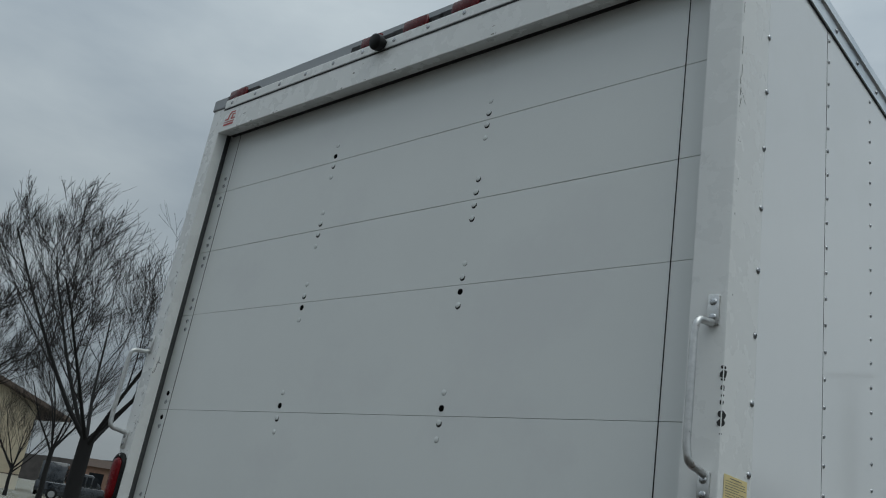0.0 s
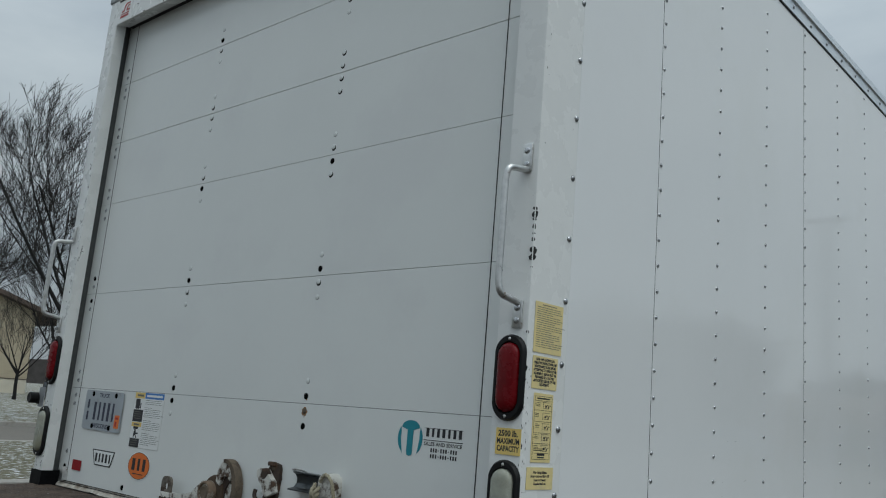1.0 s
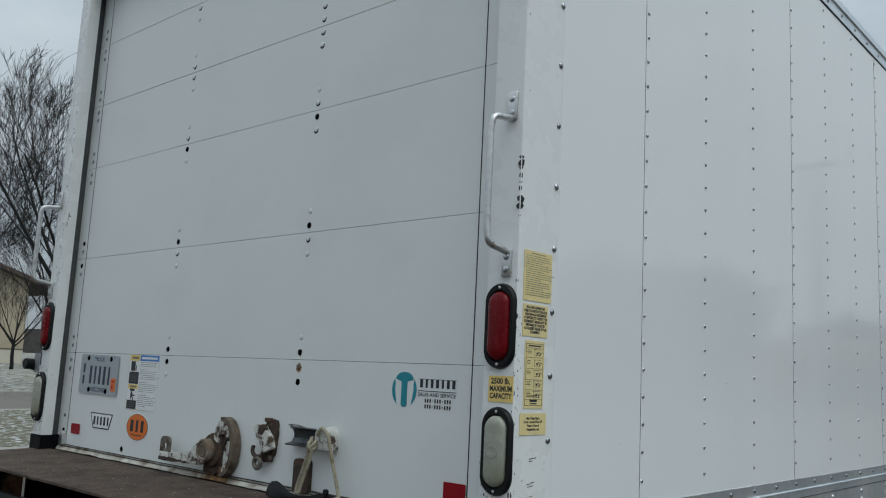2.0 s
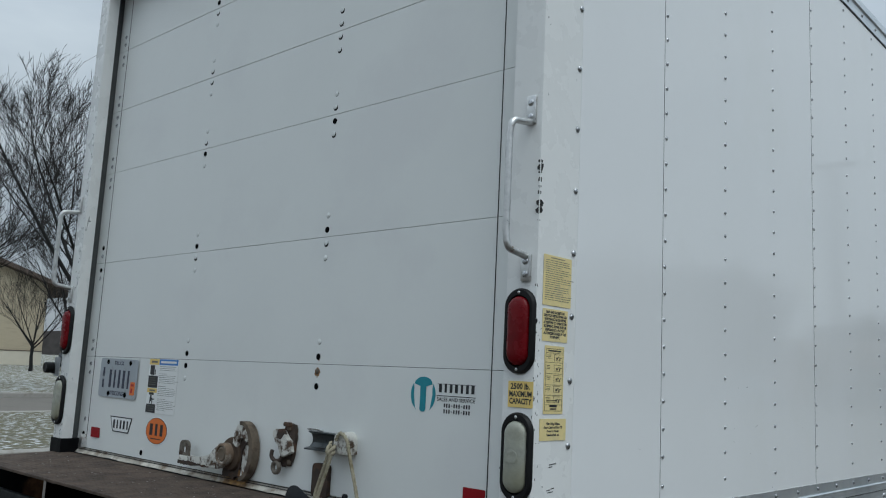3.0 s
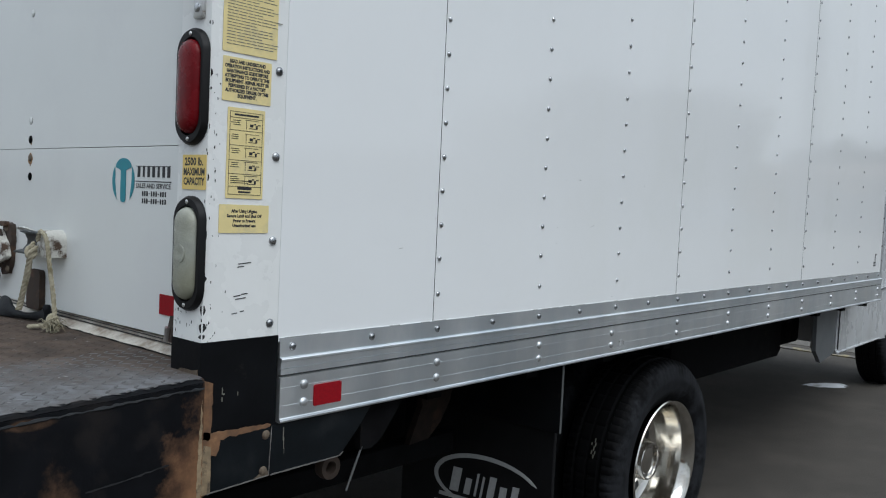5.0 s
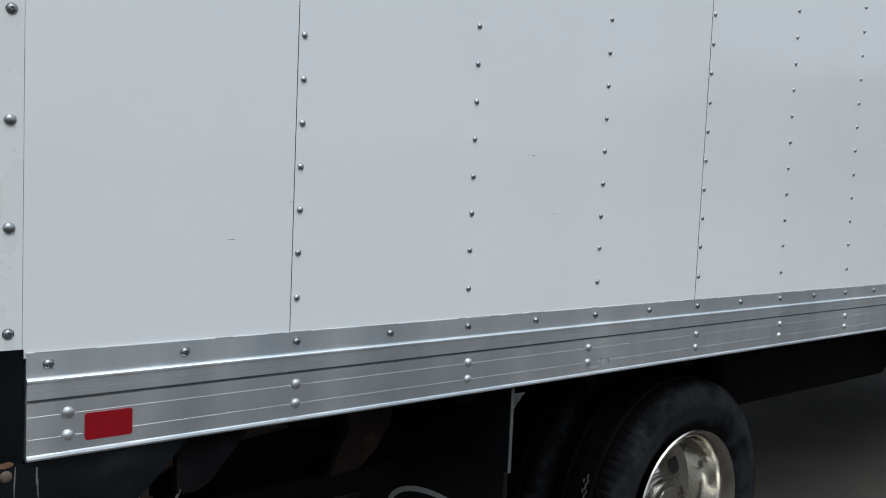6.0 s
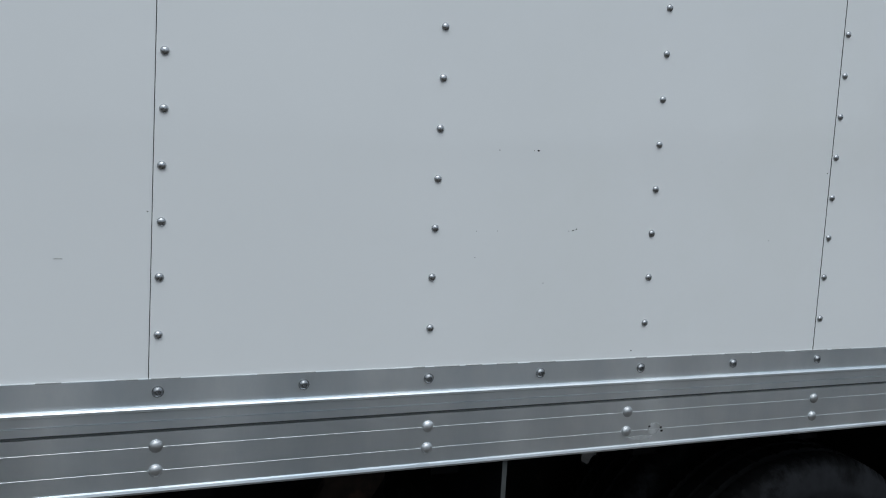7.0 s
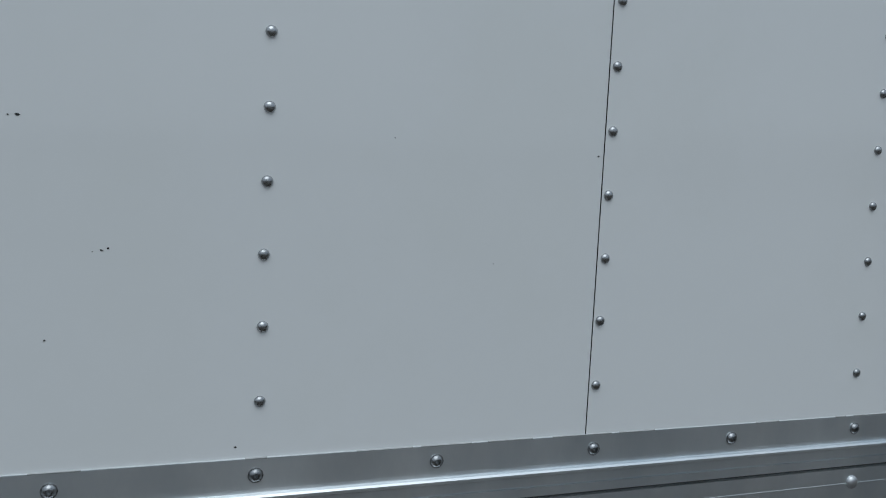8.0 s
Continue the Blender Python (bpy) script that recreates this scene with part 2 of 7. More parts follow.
# white set darker than the parked cars, with darker blotches
CAB_PAINT = material("greyed_white_cab_paint", (0.52, 0.54, 0.56), 0.25, grain=0.04, grain_scale=5.0, coat=0.4, stain=(0.42, 0.425, 0.42), stain_scale=4.0, stain_cover=0.42, stain_soft=0.4, stain_rough=0.5)
VOID = material("deep_hole", (0.002, 0.002, 0.002), 0.9, grain=0.2, grain_scale=40.0, spec=0.05)
GROMMET = material("black_lamp_gasket", (0.006, 0.006, 0.0065), 0.5, spec=0.25, grain=0.2, grain_scale=60.0)
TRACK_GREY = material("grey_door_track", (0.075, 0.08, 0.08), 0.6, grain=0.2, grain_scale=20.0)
SEAM = material("black_panel_joint", (0.02, 0.02, 0.02), 0.8, grain=0.2, grain_scale=40.0)
RED_LENS = material("red_lamp_lens", (0.13, 0.002, 0.005), 0.25, grain=0.25, grain_scale=30.0, bump=0.0004, bump_scale=300.0, spec=0.2)
RED_TAPE = material("red_reflector", (0.26, 0.006, 0.012), 0.45, spec=0.15, grain=0.15, grain_scale=220.0, bump=0.0003, bump_scale=500.0)
CLEAR_LENS = material("yellowed_clear_lens", (0.36, 0.37, 0.32), 0.16, grain=0.2, grain_scale=46.0, stain=(0.2, 0.19, 0.115), stain_scale=6.0, stain_cover=0.5, stain_soft=0.35, bump=0.0009, bump_scale=300.0, spec=0.5)
CAP_YELLOW = material("strong_yellow_decal", (0.78, 0.58, 0.18), 0.5, grain=0.05, grain_scale=20.0, stain=(0.7, 0.54, 0.2), stain_scale=14.0, stain_cover=0.35)
YELLOW = material("faded_yellow_decal", (0.77, 0.64, 0.3), 0.5, grain=0.05, grain_scale=20.0, stain=(0.67, 0.57, 0.3), stain_scale=14.0, stain_cover=0.4)
DECAL_WHITE = material("white_decal", (0.8, 0.81, 0.8), 0.4, grain=0.03, grain_scale=20.0, stain=(0.72, 0.72, 0.69), stain_scale=12.0, stain_cover=0.3)
PLATE = material("grey_licence_plate", (0.36, 0.39, 0.42), 0.45, 0.0, grain=0.06, grain_scale=24.0, stain=(0.28, 0.3, 0.31), stain_scale=20.0, stain_cover=0.35, bump=0.0003, bump_scale=100.0)
INK = material("black_print", (0.02, 0.02, 0.024), 0.5, grain=0.3, grain_scale=120.0)
GREY_INK = material("grey_print", (0.16, 0.155, 0.13), 0.5, grain=0.3, grain_scale=120.0)
PLATE_INK = material("navy_plate_print", (0.025, 0.03, 0.06), 0.5, grain=0.3, grain_scale=120.0)
ORANGE = material("orange_decal", (0.72, 0.17, 0.025), 0.45, grain=0.05, grain_scale=24.0)
BLUE = material("blue_decal", (0.05, 0.2, 0.55), 0.45, grain=0.05, grain_scale=24.0)
TEAL = material("teal_print", (0.02, 0.24, 0.3), 0.45, grain=0.08, grain_scale=50.0)
RED_INK = material("red_print", (0.42, 0.02, 0.02), 0.5, grain=0.2, grain_scale=100.0)
PALE_INK = material("pale_grey_print", (0.42, 0.43, 0.43), 0.5, grain=0.1, grain_scale=100.0)
ROPE = material("braided_rope", (0.36, 0.325, 0.235), 0.9, grain=0.25, grain_scale=120.0, stain=(0.2, 0.17, 0.1), stain_scale=20.0, stain_cover=0.4, bump=0.001, bump_scale=240.0)
STRAP = material("black_rubber_strap", (0.007, 0.008, 0.01), 0.6, spec=0.2, grain=0.25, grain_scale=20.0, bump=0.0008, bump_scale=60.0)
GLASS_DARK = material("dark_window_glass", (0.01, 0.012, 0.015), 0.08, grain=0.1, grain_scale=3.0, spec=0.3)
ASPHALT = material("worn_asphalt", (0.06, 0.054, 0.047), 0.9, spec=0.25, grain=0.75, grain_scale=150.0, stain=(0.082, 0.073, 0.063), stain_scale=2.6, stain_cover=0.5, stain_soft=0.3, bump=0.004, bump_scale=130.0)
ROAD = material("pale_road_asphalt", (0.155, 0.14, 0.12), 0.85, grain=0.12, grain_scale=12.0, stain=(0.125, 0.115, 0.1), stain_scale=0.35, stain_cover=0.45, bump=0.003, bump_scale=60.0)
CONCRETE = material("kerb_concrete", (0.3, 0.285, 0.26), 0.85, grain=0.12, grain_scale=14.0, stain=(0.2, 0.18, 0.15), stain_scale=2.0, stain_cover=0.4, bump=0.002, bump_scale=50.0)
LAWN = material("snow_dusted_lawn", (0.12, 0.105, 0.055), 0.95, grain=0.35, grain_scale=7.0, stain=(0.5, 0.52, 0.52), stain_scale=5.5, stain_cover=0.47, bump=0.03, bump_scale=9.0, stretch=(1, 0.8, 1))
VERGE = material("patchy_snow_verge", (0.1, 0.09, 0.05), 0.95, grain=0.4, grain_scale=9.0, stain=(0.58, 0.6, 0.61), stain_scale=7.5, stain_cover=0.4, bump=0.03, bump_scale=8.0)
SNOW = material("old_snow", (0.74, 0.76, 0.79), 0.8, grain=0.06, grain_scale=8.0, stain=(0.5, 0.5, 0.49), stain_scale=5.0, stain_cover=0.3, bump=0.01, bump_scale=12.0)
YELLOW_LINE = material("worn_yellow_line", (0.24, 0.205, 0.12), 0.8, grain=0.2, grain_scale=20.0, stain=(0.1, 0.09, 0.078), stain_scale=6.0, stain_cover=0.62)
CHANNEL = material("dark_galvanised_channel", (0.085, 0.095, 0.1), 0.42, 0.7, grain=0.25, grain_scale=40.0, stain=(0.03, 0.028, 0.027), stain_scale=25.0, stain_cover=0.4)
LATCH_BACK = material("brown_rusted_plate", (0.085, 0.055, 0.033), 0.85, grain=0.4, grain_scale=40.0, stain=(0.03, 0.02, 0.015), stain_scale=20.0, stain_cover=0.45, stain_soft=0.25, bump=0.0006, bump_scale=80.0)
HUB_WORN = material("rusted_hub_paint", (0.15, 0.105, 0.07), 0.75, grain=0.3, grain_scale=50.0, stain=(0.5, 0.48, 0.42), stain_scale=16.0, stain_cover=0.4, stain_soft=0.15, bump=0.0006, bump_scale=80.0)
LATCH_HASP = material("grey_brown_worn_steel", (0.16, 0.14, 0.115), 0.6, 0.3, grain=0.3, grain_scale=50.0, stain=(0.07, 0.048, 0.034), stain_scale=26.0, stain_cover=0.45, stain_rough=0.85)
LATCH_DARK = material("dark_rusty_plate", (0.045, 0.03, 0.022), 0.8, grain=0.3, grain_scale=40.0, stain=(0.09, 0.05, 0.03), stain_scale=22.0, stain_cover=0.35)
LATCH_BROWN = material("brown_worn_flange", (0.13, 0.1, 0.07), 0.75, grain=0.3, grain_scale=40.0, stain=(0.06, 0.04, 0.027), stain_scale=18.0, stain_cover=0.45, bump=0.0006, bump_scale=80.0)
BARK = material("dark_bark", (0.008, 0.0075, 0.0075), 0.95, grain=0.35, grain_scale=9.0, stretch=(3, 3, 0.6), bump=0.01, bump_scale=30.0)
TWIG = material("bare_twigs", (0.014, 0.012, 0.012), 0.9, grain=0.3, grain_scale=3.0)
SIDING = material("beige_siding", (0.47, 0.405, 0.29), 0.7, grain=0.04, grain_scale=2.0, stain=(0.42, 0.36, 0.26), stain_scale=0.6, stain_cover=0.4, stretch=(1, 1, 6))
CREAM = material("cream_panel", (0.6, 0.56, 0.46), 0.7, grain=0.04, grain_scale=2.0)
SHINGLE = material("brown_shingles", (0.1, 0.075, 0.062), 0.9, grain=0.2, grain_scale=5.0, bump=0.01, bump_scale=12.0)
BRICK = material("brown_brick", (0.2, 0.12, 0.085), 0.85, grain=0.25, grain_scale=3.0)
BRONZE = material("dark_bronze_pole", (0.03, 0.027, 0.024), 0.5, grain=0.1, grain_scale=5.0)
GREY_METAL = material("galvanised_pole", (0.3, 0.31, 0.32), 0.5, 0.6, grain=0.1, grain_scale=5.0)
CONIFER = material("conifer_needles", (0.035, 0.05, 0.032), 0.9, grain=0.4, grain_scale=2.0)
PALE_ASPHALT = material("pale_far_asphalt", (0.1, 0.092, 0.08), 0.88, grain=0.25, grain_scale=40.0, stain=(0.08, 0.074, 0.064), stain_scale=0.4, stain_cover=0.45, bump=0.004, bump_scale=70.0)
FAR_WOODS = material("far_bare_woods", (0.06, 0.054, 0.052), 0.95, grain=0.3, grain_scale=0.6)
# lighter copy of the black steel, with sky sheen and dust in its colour
DUSTY_SHEEN_BLACK = material("dusty_sheen_black_steel", (0.018, 0.02, 0.0225), 0.5, spec=0.28, grain=0.35, grain_scale=12.0, stain=(0.034, 0.034, 0.034), stain_scale=6.0, stain_cover=0.35, stain_soft=0.3, bump=0.0005, bump_scale=60.0, stain_rough=0.7)
SPRING_RUST = material("dark_spring_rust", (0.1, 0.055, 0.036), 0.85, grain=0.3, grain_scale=40.0, stain=(0.055, 0.036, 0.026), stain_scale=14.0, stain_cover=0.4, bump=0.0006, bump_scale=90.0)
BLOTCH_DARK = material("dark_brown_hanger", (0.022, 0.016, 0.013), 0.85, spec=0.15, grain=0.4, grain_scale=30.0, stain=(0.045, 0.028, 0.02), stain_scale=14.0, stain_cover=0.35)
SKIRT_PAINT = material("weathered_black_skirt_paint", (0.0045, 0.0065, 0.0085), 0.45, spec=0.22, grain=0.3, grain_scale=12.0, stain=(0.02, 0.02, 0.02), stain_scale=6.0, stain_cover=0.26, stain_soft=0.3, bump=0.0005, bump_scale=50.0, stain_rough=0.75)
SKIRT_GREY = material("grey_skirt_paint", (0.1, 0.107, 0.112), 0.5, grain=0.1, grain_scale=8.0, stain=(0.09, 0.088, 0.085), stain_scale=5.0, stain_cover=0.4)
MARKER_RED = material("dark_marker_lens", (0.1, 0.004, 0.007), 0.25, grain=0.25, grain_scale=30.0, spec=0.3)
FLECK = material("bare_steel_fleck", (0.24, 0.23, 0.22), 0.45, 0.5, grain=0.3, grain_scale=60.0)
RED_POST = material("red_marker_paint", (0.45, 0.06, 0.06), 0.6, grain=0.1, grain_scale=10.0)

# ---- mesh helpers ----
def part(name, bm, mat, parent=None, label="", smooth=False):
    me = bpy.data.meshes.new(name)
    bmesh.ops.recalc_face_normals(bm, faces=bm.faces)
    bm.to_mesh(me)
    bm.free()
    me.materials.append(mat)
    if smooth:
        for p in me.polygons:
            p.use_smooth = True
        me.set_sharp_from_angle(angle=radians(38))
    ob = new(name, me)
    ob.parent = parent
    if label:
        ob["label"] = label
    return ob


def put(mesh, name, parent, m):
    """One more object on a shared mesh."""
    ob = new(name, mesh)
    ob.parent = parent
    ob.matrix_local = m
    return ob


def thing(name, m, label, category, group="", kind=""):
    e = new(name)
    e.matrix_world = m
    return tagged(e, label, category, group, kind)


def box(bm, x0, x1, y0, y1, z0, z1, bevel=0.0, m=None):
    mm = Matrix.LocRotScale(((x0 + x1) / 2, (y0 + y1) / 2, (z0 + z1) / 2), None, (x1 - x0, y1 - y0, z1 - z0))
    r = bmesh.ops.create_cube(bm, size=1, matrix=(m @ mm) if m else mm)
    if bevel:
        es = {e for v in r["verts"] for e in v.link_edges}
        bmesh.ops.bevel(bm, geom=list(es), offset=bevel, segments=2, profile=0.5, affect="EDGES")
    return bm


def prism(bm, pts, axis, a, b, m=None):
    """A polygon given in the two other axes, drawn out along an axis from a to b."""
    def at(p, q, h):
        v = Vector({"x": (h, p, q), "y": (p, h, q), "z": (p, q, h)}[axis])
        return m @ v if m else v
    lo = [bm.verts.new(at(p, q, a)) for p, q in pts]
    hi = [bm.verts.new(at(p, q, b)) for p, q in pts]
    bm.faces.new(lo)
    bm.faces.new(hi[::-1])
    for i in range(len(pts)):
        j = (i + 1) % len(pts)
        bm.faces.new((lo[j], lo[i], hi[i], hi[j]))
    return bm


def lathe(bm, prof, n, m=None, closed=False):
    """A profile of (radius, height) turned round the local z axis."""
    rings = []
    for r, h in prof:
        ring = []
        for i in range(n):
            a = 2 * math.pi * i / n
            v = Vector((r * math.cos(a), r * math.sin(a), h))
            ring.append(bm.verts.new(m @ v if m else v))
        rings.append(ring)
    pairs = list(zip(rings, rings[1:])) + ([(rings[-1], rings[0])] if closed else [])
    for p, q in pairs:
        for i in range(n):
            j = (i + 1) % n
            bm.faces.new((p[i], p[j], q[j], q[i]))
    if not closed:
        bm.faces.new(rings[0][::-1])
        bm.faces.new(rings[-1])
    return bm


def tube(bm, pts, radii, n=8):
    """A round bar along points."""
    pts = [Vector(p) for p in pts]
    if not isinstance(radii, (list, tuple)):
        radii = [radii] * len(pts)
    rings, side = [], None
    for i, p in enumerate(pts):
        d = (pts[min(i + 1, len(pts) - 1)] - pts[max(i - 1, 0)]).normalized()
        if side is None:
            side = d.orthogonal().normalized()
        side = (side - d * side.dot(d)).normalized()
        up = d.cross(side)
        rings.append([bm.verts.new(p + (side * math.cos(2 * math.pi * k / n) + up * math.sin(2 * math.pi * k / n)) * radii[i]) for k in range(n)])
    for p, q in zip(rings, rings[1:]):
        for k in range(n):
            bm.faces.new((p[k], p[(k + 1) % n], q[(k + 1) % n], q[k]))
    bm.faces.new(rings[0][::-1])
    bm.faces.new(rings[-1])
    return bm


def bend(pts, r, n=5):
    """A line of points with its corners rounded."""
    pts = [Vector(p) for p in pts]
    out = [pts[0]]
    for a, b, c in zip(pts, pts[1:], pts[2:]):
        p, q = b + (a - b).normalized() * r, b + (c - b).normalized() * r
        for k in range(n + 1):
            t = k / n
            out.append(p * (1 - t) ** 2 + b * 2 * t * (1 - t) + q * t * t)
    return out + [pts[-1]]


def oval(w, h, n=10, sx=0.0, sy=0.0):
    """A slot shape with round ends, wider than high or higher than wide."""
    r, out = min(w, h) / 2, []
    for k in range(2 * n):
        a = 2 * math.pi * (k + 0.5) / (2 * n)
        c, s = math.cos(a), math.sin(a)
        ox = (w / 2 - r) * (1 if c > 0 else -1) if w > h else 0
        oy = (h / 2 - r) * (1 if s > 0 else -1) if h > w else 0
        out.append((sx + ox + r * c, sy + oy + r * s))
    return out


def rounded(w, h, r, cx=0.0, cy=0.0, n=4):
    out = []
    for qx, qy, a0 in ((1, 1, 0), (-1, 1, 90), (-1, -1, 180), (1, -1, 270)):
        for k in range(n + 1):
            a = radians(a0 + 90 * k / n)
            out.append((cx + qx * (w / 2 - r) + r * math.cos(a), cy + qy * (h / 2 - r) + r * math.sin(a)))
    return out


def stepped(bm, rings, m=None):
    """Outlines of equal count joined from one to the next: [(points, height), ...], the last one capped."""
    made = []
    for pts, h in rings:
        made.append([bm.verts.new((m @ Vector((p, q, h))) if m else Vector((p, q, h))) for p, q in pts])
    for a, b in zip(made, made[1:]):
        for i in range(len(a)):
            j = (i + 1) % len(a)
            bm.faces.new((a[i], a[j], b[j], b[i]))
    bm.faces.new(made[-1])
    return bm


def on_rear(x, y, z):
    """Local x to the right, y up, z out of the rear face."""
    return pose(x, y, z, 90, 0, 0)


def on_side(x, y, z):
    """Local x ahead, y up, z out of the right side."""
    return pose(x, y, z, 0, 0, 90) @ pose(0, 0, 0, 90, 0, 0)


def words(text, size, m, mat, parent, width=None, bold=0.0):
    """Raised print in the built-in font, centred on the pose m."""
    cu = bpy.data.curves.new("lettering", "FONT")
    cu.body, cu.size, cu.align_x, cu.align_y, cu.resolution_u = text, size, "CENTER", "CENTER", 2
    cu.offset = bold
    tmp = bpy.data.objects.new("lettering", cu)
    me = bpy.data.meshes.new_from_object(tmp)
    bpy.data.objects.remove(tmp)
    if width:
        xs = [v.co.x for v in me.vertices]
        k = width / max(1e-6, max(xs) - min(xs))
        for v in me.vertices:
            v.co.x *= k
    me.materials.clear()
    me.materials.append(mat)
    ob = new("lettering", me)
    ob.parent = parent
    ob.matrix_local = m
    return ob


def bars(name, rects, m, mat, parent, label=""):
    """Flat printed bars: (centre x, centre y, width, height) each, in the plane of m."""
    bm = bmesh.new()
    for cx, cy, w, h in rects:
        box(bm, cx - w / 2, cx + w / 2, cy - h / 2, cy + h / 2, 0, 0.0003)
    ob = part(name, bm, mat, parent, label)
    ob.matrix_local = m
    if len(rects) > 1:
        ob["kind"] = "stuff"
    return ob


def stroke_bars(n, x0, pitch, y, w, h):
    """A row of plain upright bars that stands in for print."""
    return [(x0 + pitch * k, y, w * (0.7, 0.52, 0.62)[k % 3], h) for k in range(n)]


def dome_mesh(name, r, h, mat, n=12, collar=0.0, hole=False):
    """A rivet or bolt head; hole: the open stem of a blind rivet."""
    bm = bmesh.new()
    prof = [(r * 1.02, -0.001), (r, h * 0.25), (r * 0.85, h * 0.62), (r * 0.5, h * 0.92), (0.001, h)]
    if hole:
        prof = prof[:-1] + [(r * 0.36, h * 0.94), (r * 0.33, h * 0.1), (0.0004, h * 0.1)]
    if collar:
        prof = [(r * (1 + collar), -0.001), (r * (1 + collar), h * 0.22)] + prof[1:]
    lathe(bm, prof, n)
    ob = part(name, bm, mat, None, "", True)
    me = ob.data
    bpy.data.objects.remove(ob)
    return me


RIVET = dome_mesh("rivet", 0.0062, 0.0042, RIVET_PAINT)
RAIL_RIVET = dome_mesh("rail_rivet", 0.0072, 0.005, DARK_RIVET, 12, 0.15, True)
BIG_RIVET = dome_mesh("big_rivet", 0.0095, 0.006, ALU_PLAIN)
POST_BOLT = dome_mesh("post_bolt", 0.0085, 0.005, RIVET_PAINT)
BOLT = dome_mesh("bolt", 0.0085, 0.0035, RIVET_PAINT)
RUST_BOLT = dome_mesh("rusty_bolt", 0.0088, 0.0035, LATCH_BROWN)
DARK_BOLT = dome_mesh("dark_bolt", 0.0098, 0.003, VOID)
# dark discs stand in for the shaded recess round each door bolt
SHADE_DISC = dome_mesh("bolt_seat", 0.0104, 0.0012, SEAM)
THIN_SHADE_DISC = dome_mesh("bolt_rim", 0.0088, 0.0008, TRACK_GREY)
DOOR_BOLT = dome_mesh("door_bolt", 0.0084, 0.0022, WHITE_REAR)
SCREW = dome_mesh("screw", 0.004, 0.002, STEEL, 8)
rng = random.Random(7)

# ---- ground, road and kerbs ----
bm = bmesh.new()
bmesh.ops.create_circle(bm, cap_ends=True, segments=64, radius=900)
tagged(part("ground", bm, ASPHALT), "worn grey asphalt of a large parking lot", "ground", kind="structure")
bm = bmesh.new()
box(bm, -24.4, -16.9, -400, 400, -0.1, 0.004)
tagged(part("road", bm, ROAD), "pale dry asphalt street beyond the verge", "road", kind="structure")


def slab(name, x0, x1, mat, label):
    bm = bmesh.new()
    box(bm, x0, x1, -400, 400, -0.1, 0.13)
    return tagged(part(name, bm, mat), label, "lawn", kind="structure")


slab("verge", -16.75, -10.0, VERGE, "brown grass verge with patchy thin snow")
slab("lawn", -500, -24.6, LAWN, "wide lawn dusted with thin snow")
for kx in (-16.9, -24.6, -10.0):
    bm = bmesh.new()
    prism(bm, [(kx - 0.0, -0.1), (kx + 0.16, -0.1), (kx + 0.15, 0.12), (kx + 0.11, 0.145), (kx + 0.02, 0.145), (kx, 0.13)], "y", -400, 400)
    tagged(part("kerb", bm, CONCRETE), "low concrete kerb along the street", "kerb", kind="structure")


# the lot gets a paler surface from here on
bm = bmesh.new()
box(bm, -9.84, 70, 7.25, 120, -0.1, 0.004)
tagged(part("pavement", bm, PALE_ASPHALT), "paler asphalt of the far parking bays", "pavement", kind="structure")


def ground_patch(name, cx, cy, rx, ry, mat, label, seed, h=0.012, category="snow", turn=0.0):
    bm = bmesh.new()
    rr = random.Random(seed)
    n = 48
    rad = [0.8 + 0.5 * noise.noise(Vector((1.6 * math.cos(2 * math.pi * i / n), 1.6 * math.sin(2 * math.pi * i / n), seed))) + 0.28 * noise.noise(Vector((6 * math.cos(2 * math.pi * i / n), 6 * math.sin(2 * math.pi * i / n), seed))) + rr.uniform(-0.03, 0.03) for i in range(n)]
    rim = [bm.verts.new((cx + rx * rad[i] * math.cos(2 * math.pi * i / n), cy + ry * rad[i] * math.sin(2 * math.pi * i / n), 0.002)) for i in range(n)]
    mid = [bm.verts.new((cx + 0.7 * rx * rad[i] * math.cos(2 * math.pi * i / n), cy + 0.7 * ry * rad[i] * math.sin(2 * math.pi * i / n), h)) for i in range(n)]
    top = bm.verts.new((cx, cy, h * 1.1))
    for i in range(n):
        j = (i + 1) % n
        bm.faces.new((rim[i], rim[j], mid[j], mid[i]))
        bm.faces.new((mid[i], mid[j], top))
    bmesh.ops.rotate(bm, cent=(cx, cy, 0), matrix=Matrix.Rotation(radians(turn), 3, "Z"), verts=bm.verts)
    return tagged(part(name, bm, mat, None, "", True), label, category, kind="stuff")


ground_patch("snow_patch", -0.62, 5.61, 0.2, 0.07, SNOW, "small melting snow patch on the asphalt", 3, turn=50)
ground_patch("snow_patch", -2.74, 0.96, 0.26, 0.09, SNOW, "ploughed snow beside the parked truck", 4, 0.05)
ground_patch("snow_patch", -5.15, 1.45, 0.3, 0.2, SNOW, "ploughed snow on the lot", 5, 0.05)
ground_patch("snow_patch", -7.35, 2.9, 0.45, 0.36, SNOW, "ploughed snow on the lot", 6, 0.05)
for lx, ly, ln, rot in ((-0.6, 7.0, 14.0, 0), (-6.0, 26.1, 24.0, 4), (4.0, 12.0, 10.0, 0), (-3.15, 22.0, 6.0, 93)):
    bm = bmesh.new()
    box(bm, -ln / 2, ln / 2, -0.05, 0.05, -0.01, 0.009, m=pose(lx, ly, 0, 0, 0, rot))
    tagged(part("parking_line", bm, YELLOW_LINE), "worn yellow parking line on asphalt", "line", "parking lines", "structure")

# ---- the box truck ----
truck = thing("box_truck", LEAN, "white box truck with a roll-up rear door and liftgate", "truck")
W, TOP, FRONT, PEAK = 2.44, 2.972, 4.33, 5.5


